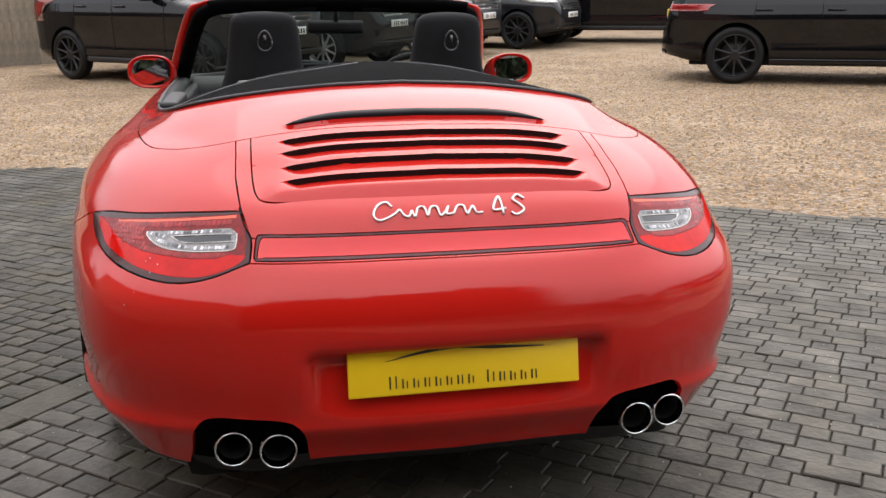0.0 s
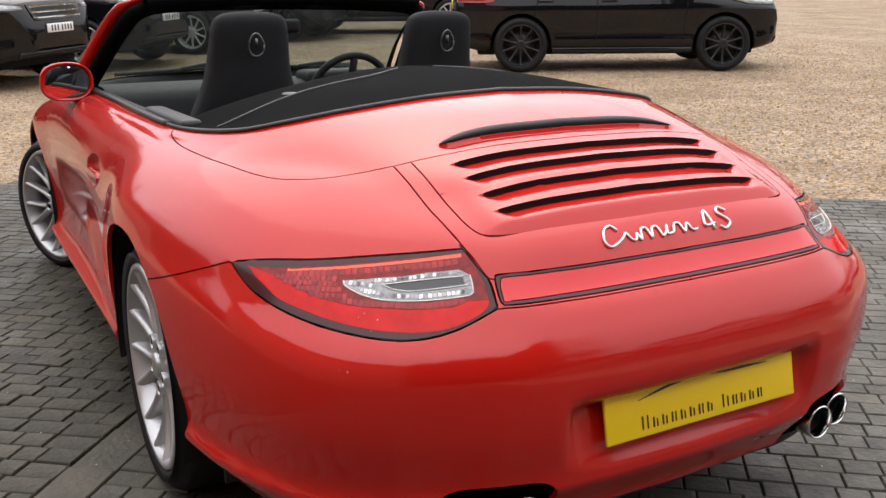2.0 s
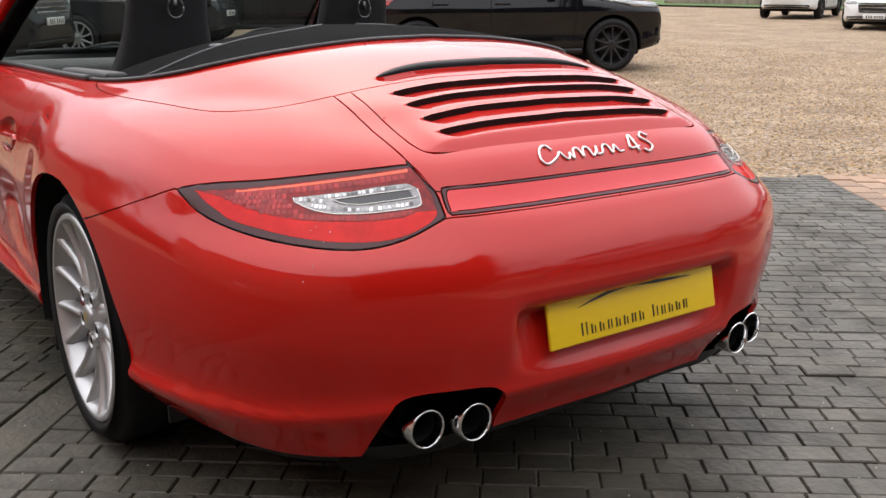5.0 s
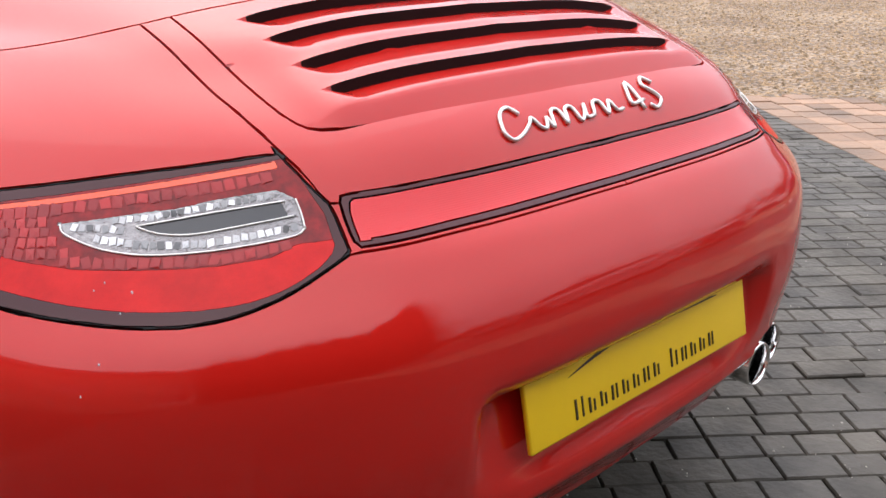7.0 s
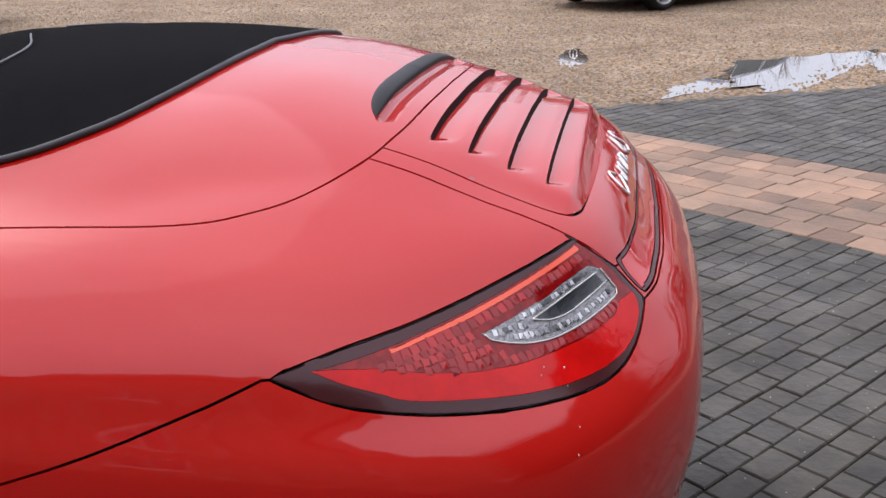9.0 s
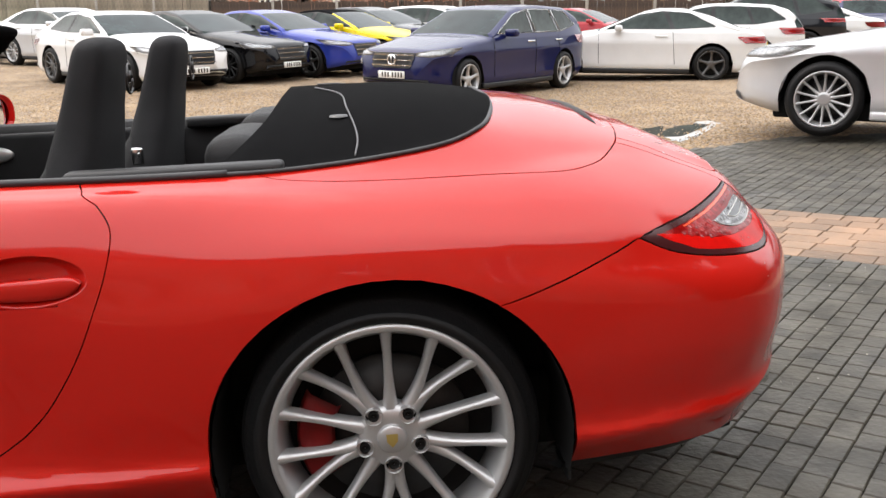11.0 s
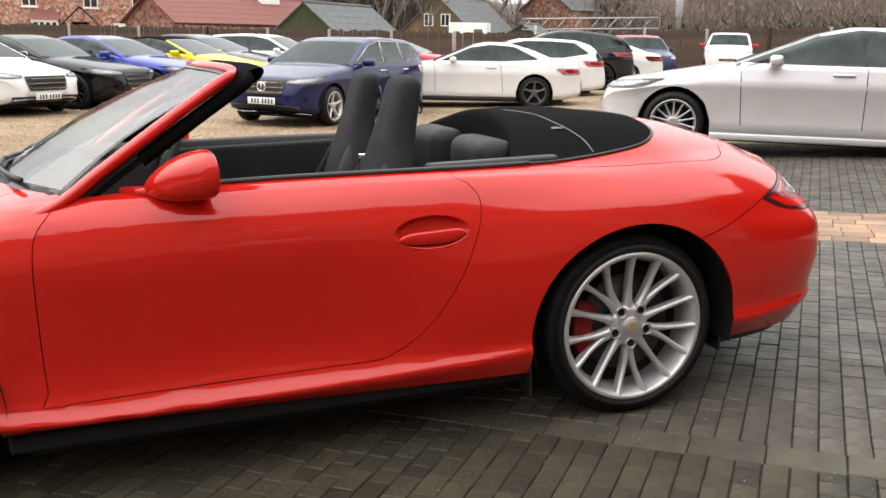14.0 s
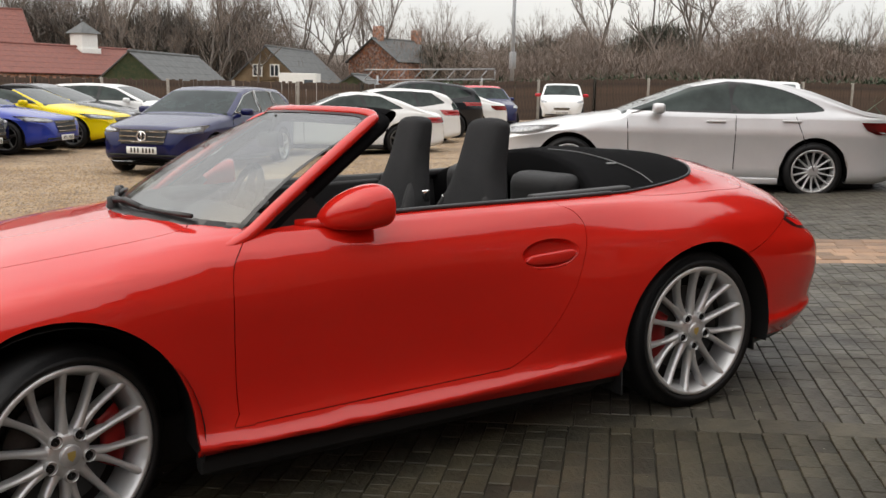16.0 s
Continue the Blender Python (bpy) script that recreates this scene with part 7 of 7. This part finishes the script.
def sett_mesh(name, lx, ly, material, seed=0):
    """One worn sett with a rounded, slightly uneven top."""
    r = random.Random(seed)
    g, c, h = .0015, .0032, .0
    z = [r.uniform(-.0006, .0006) for _ in range(4)]
    hx, hy = lx / 2 - g - .0004, ly / 2 - g
    vs = []
    for s, zz in ((1.0, -.03), (1.0, -.0042)):
        vs += [(-hx, -hy, zz), (hx, -hy, zz), (hx, hy, zz), (-hx, hy, zz)]
    vs += [(-hx + c, -hy + c, z[0]), (hx - c, -hy + c, z[1]), (hx - c, hy - c, z[2]), (-hx + c, hy - c, z[3])]
    fs = [(8, 9, 10, 11)]
    for b in (0, 4):
        for i in range(4):
            fs.append((b + i, b + (i + 1) % 4, b + 4 + (i + 1) % 4, b + 4 + i))
    return vs, fs


drive = tagged(new("block_drive"), "dark grey tumbled block paving with a buff band", "pavement", kind="structure")
rnd = random.Random(11)
LENS_ = (.085, .10, .115, .13, .145)
shared = {}
joined = {"plain": ([], []), "buff": ([], []), "mossy": ([], [])}
singles = 0
U0, U1, V0, V1 = -8.5, 11.5, -8.0, 6.5


def lay(u, v, lu, lv, kind):
    global singles
    x, y = to_plan(u, v)
    if not paved(x, y) or x < -7.5 or y < -9.5 or y > 6.5:
        return
    z = float(drive_z(np.array(x), np.array(y)))
    near = kind != "buff" and singles < 300 and -2.3 < x < -.95 and -.9 < y < 1.5
    rot = ROW + rnd.gauss(0, .011)
    jz = rnd.gauss(0, .0013)
    if near or kind == "pale":
        key = (round(lu, 3), round(lv, 3), kind, rnd.randrange(3))
        if key not in shared:
            vs, fs = sett_mesh("sett", lu, lv, None, len(shared))
            me = bpy.data.meshes.new("sett")
            me.from_pydata(vs, [], fs)
            me.materials.append({"pale": PALE, "mossy": MOSS_SHADE}.get(kind, SETTS))
            shared[key] = me
        o = new("sett", shared[key])
        o.parent = drive
        o.matrix_local = Matrix.Translation((x, y, z + jz)) @ Matrix.Rotation(.0436, 4, "X").inverted() @ Matrix.Rotation(rot, 4, "Z")
        singles += kind != "pale"
        return
    vs, fs = sett_mesh("sett", lu, lv, None, rnd.randrange(9999))
    V, F = joined[kind]
    k = len(V)
    c, s = math.cos(rot), math.sin(rot)
    for a, b, h in vs:
        px_, py_ = x + a * c - b * s, y + a * s + b * c
        V.append((px_, py_, z + h + jz - .0262 * (px_ - x) - .0436 * (py_ - y) if z > -.13 and z < .27 else z + h + jz))
    F += [tuple(k + i for i in f) for f in fs]


v = V0
while v < V1:
    u = U0 + rnd.uniform(0, .15)
    while u < U1:
        lu = rnd.choice(LENS_)
        for b0 in (-.935, 2.54):
            if u < b0 - 1e-4 and u + lu > b0 - .04:
                lu = b0 - u
        if -.936 < u < -.80 or 2.539 < u < 3.60:
            u = -.79 if u < 0 else 3.611
            continue
        k = kind_at(u + lu / 2, v)
        if k in ("plain", "mossy"):
            lay(u + lu / 2, v + .0405, lu, .081, k)
        u += lu
    v += .081
for i in range(7):
    v = V0 + .07 * (i % 2)
    while v < V1:
        lv = rnd.choice((.15, .16, .19, .22))
        lay(2.54 + .153 * (i + .5), v + lv / 2, .153, lv, "buff")
        v += lv
v = V0
while v < V1:
    lay(-.862, v + .12, .145, .24, "pale")
    v += .24
for k, m in (("plain", SETTS_I), ("buff", ORANGE_A), ("mossy", MOSS_SHADE_I)):
    me = bpy.data.meshes.new("setts")
    me.from_pydata(joined[k][0], [], joined[k][1])
    me.materials.append(m)
    o = new("setts", me)
    o.parent = drive
    tagged(o, {"plain": "laid setts", "mossy": "setts with a moss tint, darkened for house shade", "buff": "buff and grey setts in a band"}[k], kind="stuff")
# the sand bed under the setts
STEP = .125
bx, by = np.arange(-8, 6.6, STEP), np.arange(-10, 6.1, STEP)
bed = bmesh.new()
cache = {}
for x in bx:
    for y in by:
        if paved(x + STEP + .04, y + STEP + .04) and paved(x, y):
            q = []
            for p in ((x, y), (x + STEP, y), (x + STEP, y + STEP), (x, y + STEP)):
                if p not in cache:
                    cache[p] = bed.verts.new((*p, float(drive_z(np.array(p[0]), np.array(p[1]))) - .0085))
                q.append(cache[p])
            bed.faces.new(q)
part("sand_bed", bed, BED, drive)

# pale grit and petals strewn over the setts
GRIT = mat("pale_grit", (0.55, 0.52, 0.44), 0.8, island=0.3)
vs, fs = [], []
r = np.random.RandomState(8)
for x, y, a, k in zip(r.uniform(-5.5, 4.5, 6500), r.uniform(-4.5, 4.5, 6500), r.uniform(0, 6.28, 6500), r.uniform(.0012, .0042, 6500) * r.uniform(.5, 1, 6500)):
    if not paved(x, y) or noise.noise(Vector((x * .8, y * .8, 3))) < -.15:
        continue
    z = float(drive_z(np.array(x), np.array(y))) + .0015
    n0, c, sn = len(vs), math.cos(a) * k, math.sin(a) * k
    vs += [(x + c, y + sn, z), (x - sn * .7, y + c * .7, z), (x - c, y - sn, z), (x + sn * .7, y - c * .7, z), (x, y, z + k * .7)]
    fs += [(n0 + i, n0 + (i + 1) % 4, n0 + 4) for i in range(4)]
me = bpy.data.meshes.new("grit")
me.from_pydata(vs, [], fs)
me.materials.append(GRIT)
tagged(new("grit", me), "pale grit specks strewn over the block paving", "grit", kind="stuff")

# loose stones of the gravel, thickest where the yard comes nearest
PEB = mat("loose_gravel", (0.355, 0.248, 0.142), 0.85, island=0.45)
vs, fs = [], []
r = np.random.RandomState(5)
n = 70000
ang = r.uniform(0, 2 * math.pi, n)
X, Y = r.uniform(-6, 14, n), r.uniform(-5, 14, n)
D = r.uniform(0, 1, n)
for x, y, d_, a in zip(X, Y, D, ang):
    if paved(x - .12, y - .12) and not (paved(x - .3, y - .3) is False):
        continue
    far = max(0, math.hypot(x, y - 1) - 5.0)
    if d_ > 1.0 / (1 + .05 * far):
        continue
    s = .007 + .012 * (d_ * 7 % 1)
    z = float(drive_z(np.array(x), np.array(y))) - .018
    k = len(vs)
    c, sn = math.cos(a) * s, math.sin(a) * s
    vs += [(x + c, y + sn, z), (x - sn, y + c, z), (x - c, y - sn, z), (x + sn, y - c, z), (x + c * .3, y + sn * .3, z + s * .8), (x - c * .35, y - sn * .3, z + s * .7)]
    fs += [(k, k + 1, k + 4), (k + 1, k + 5, k + 4), (k + 1, k + 2, k + 5), (k + 2, k + 3, k + 5), (k + 3, k + 4, k + 5), (k + 3, k, k + 4)]
me = bpy.data.meshes.new("gravel")
me.from_pydata(vs, [], fs)
me.materials.append(PEB)
tagged(new("gravel", me), "loose tan gravel stones at the yard's edge", "gravel", kind="stuff")

# puddles at the gravel's edge; the one at (7.1, -.45) stands for a drain cover
WATER = mat("puddle_water", (0.10, 0.085, 0.065), 0.015, spec=1.0, coat=1.0, coatrough=0.01)
for cx, cy, a, b, tr in ((6.3, -2.6, 1.25, .55, -.7), (5.6, -1.55, .5, .16, -.6), (7.1, -.45, .55, .14, .1), (6.9, -3.4, .8, .3, -.5)):
    pts = []
    for i in range(90):
        t = 2 * math.pi * i / 90
        q = 1 + .4 * noise.noise(Vector((math.cos(t) * 1.7 + cx, math.sin(t) * 1.7, cy))) + .22 * noise.noise(Vector((math.cos(t) * 6 + cx, math.sin(t) * 6, cy)))
        x, y = a * q * math.cos(t), b * q * math.sin(t)
        pts.append((cx + x * math.cos(tr) - y * math.sin(tr), cy + x * math.sin(tr) + y * math.cos(tr)))
    level = float(drive_z(np.array(cx), np.array(cy))) - .014
    pb = mesh_of([(*p, level) for p in pts], [tuple(range(90))])
    tagged(part("puddle", pb, WATER, smooth=False), "shallow rain puddle mirroring the pale sky", "puddle")
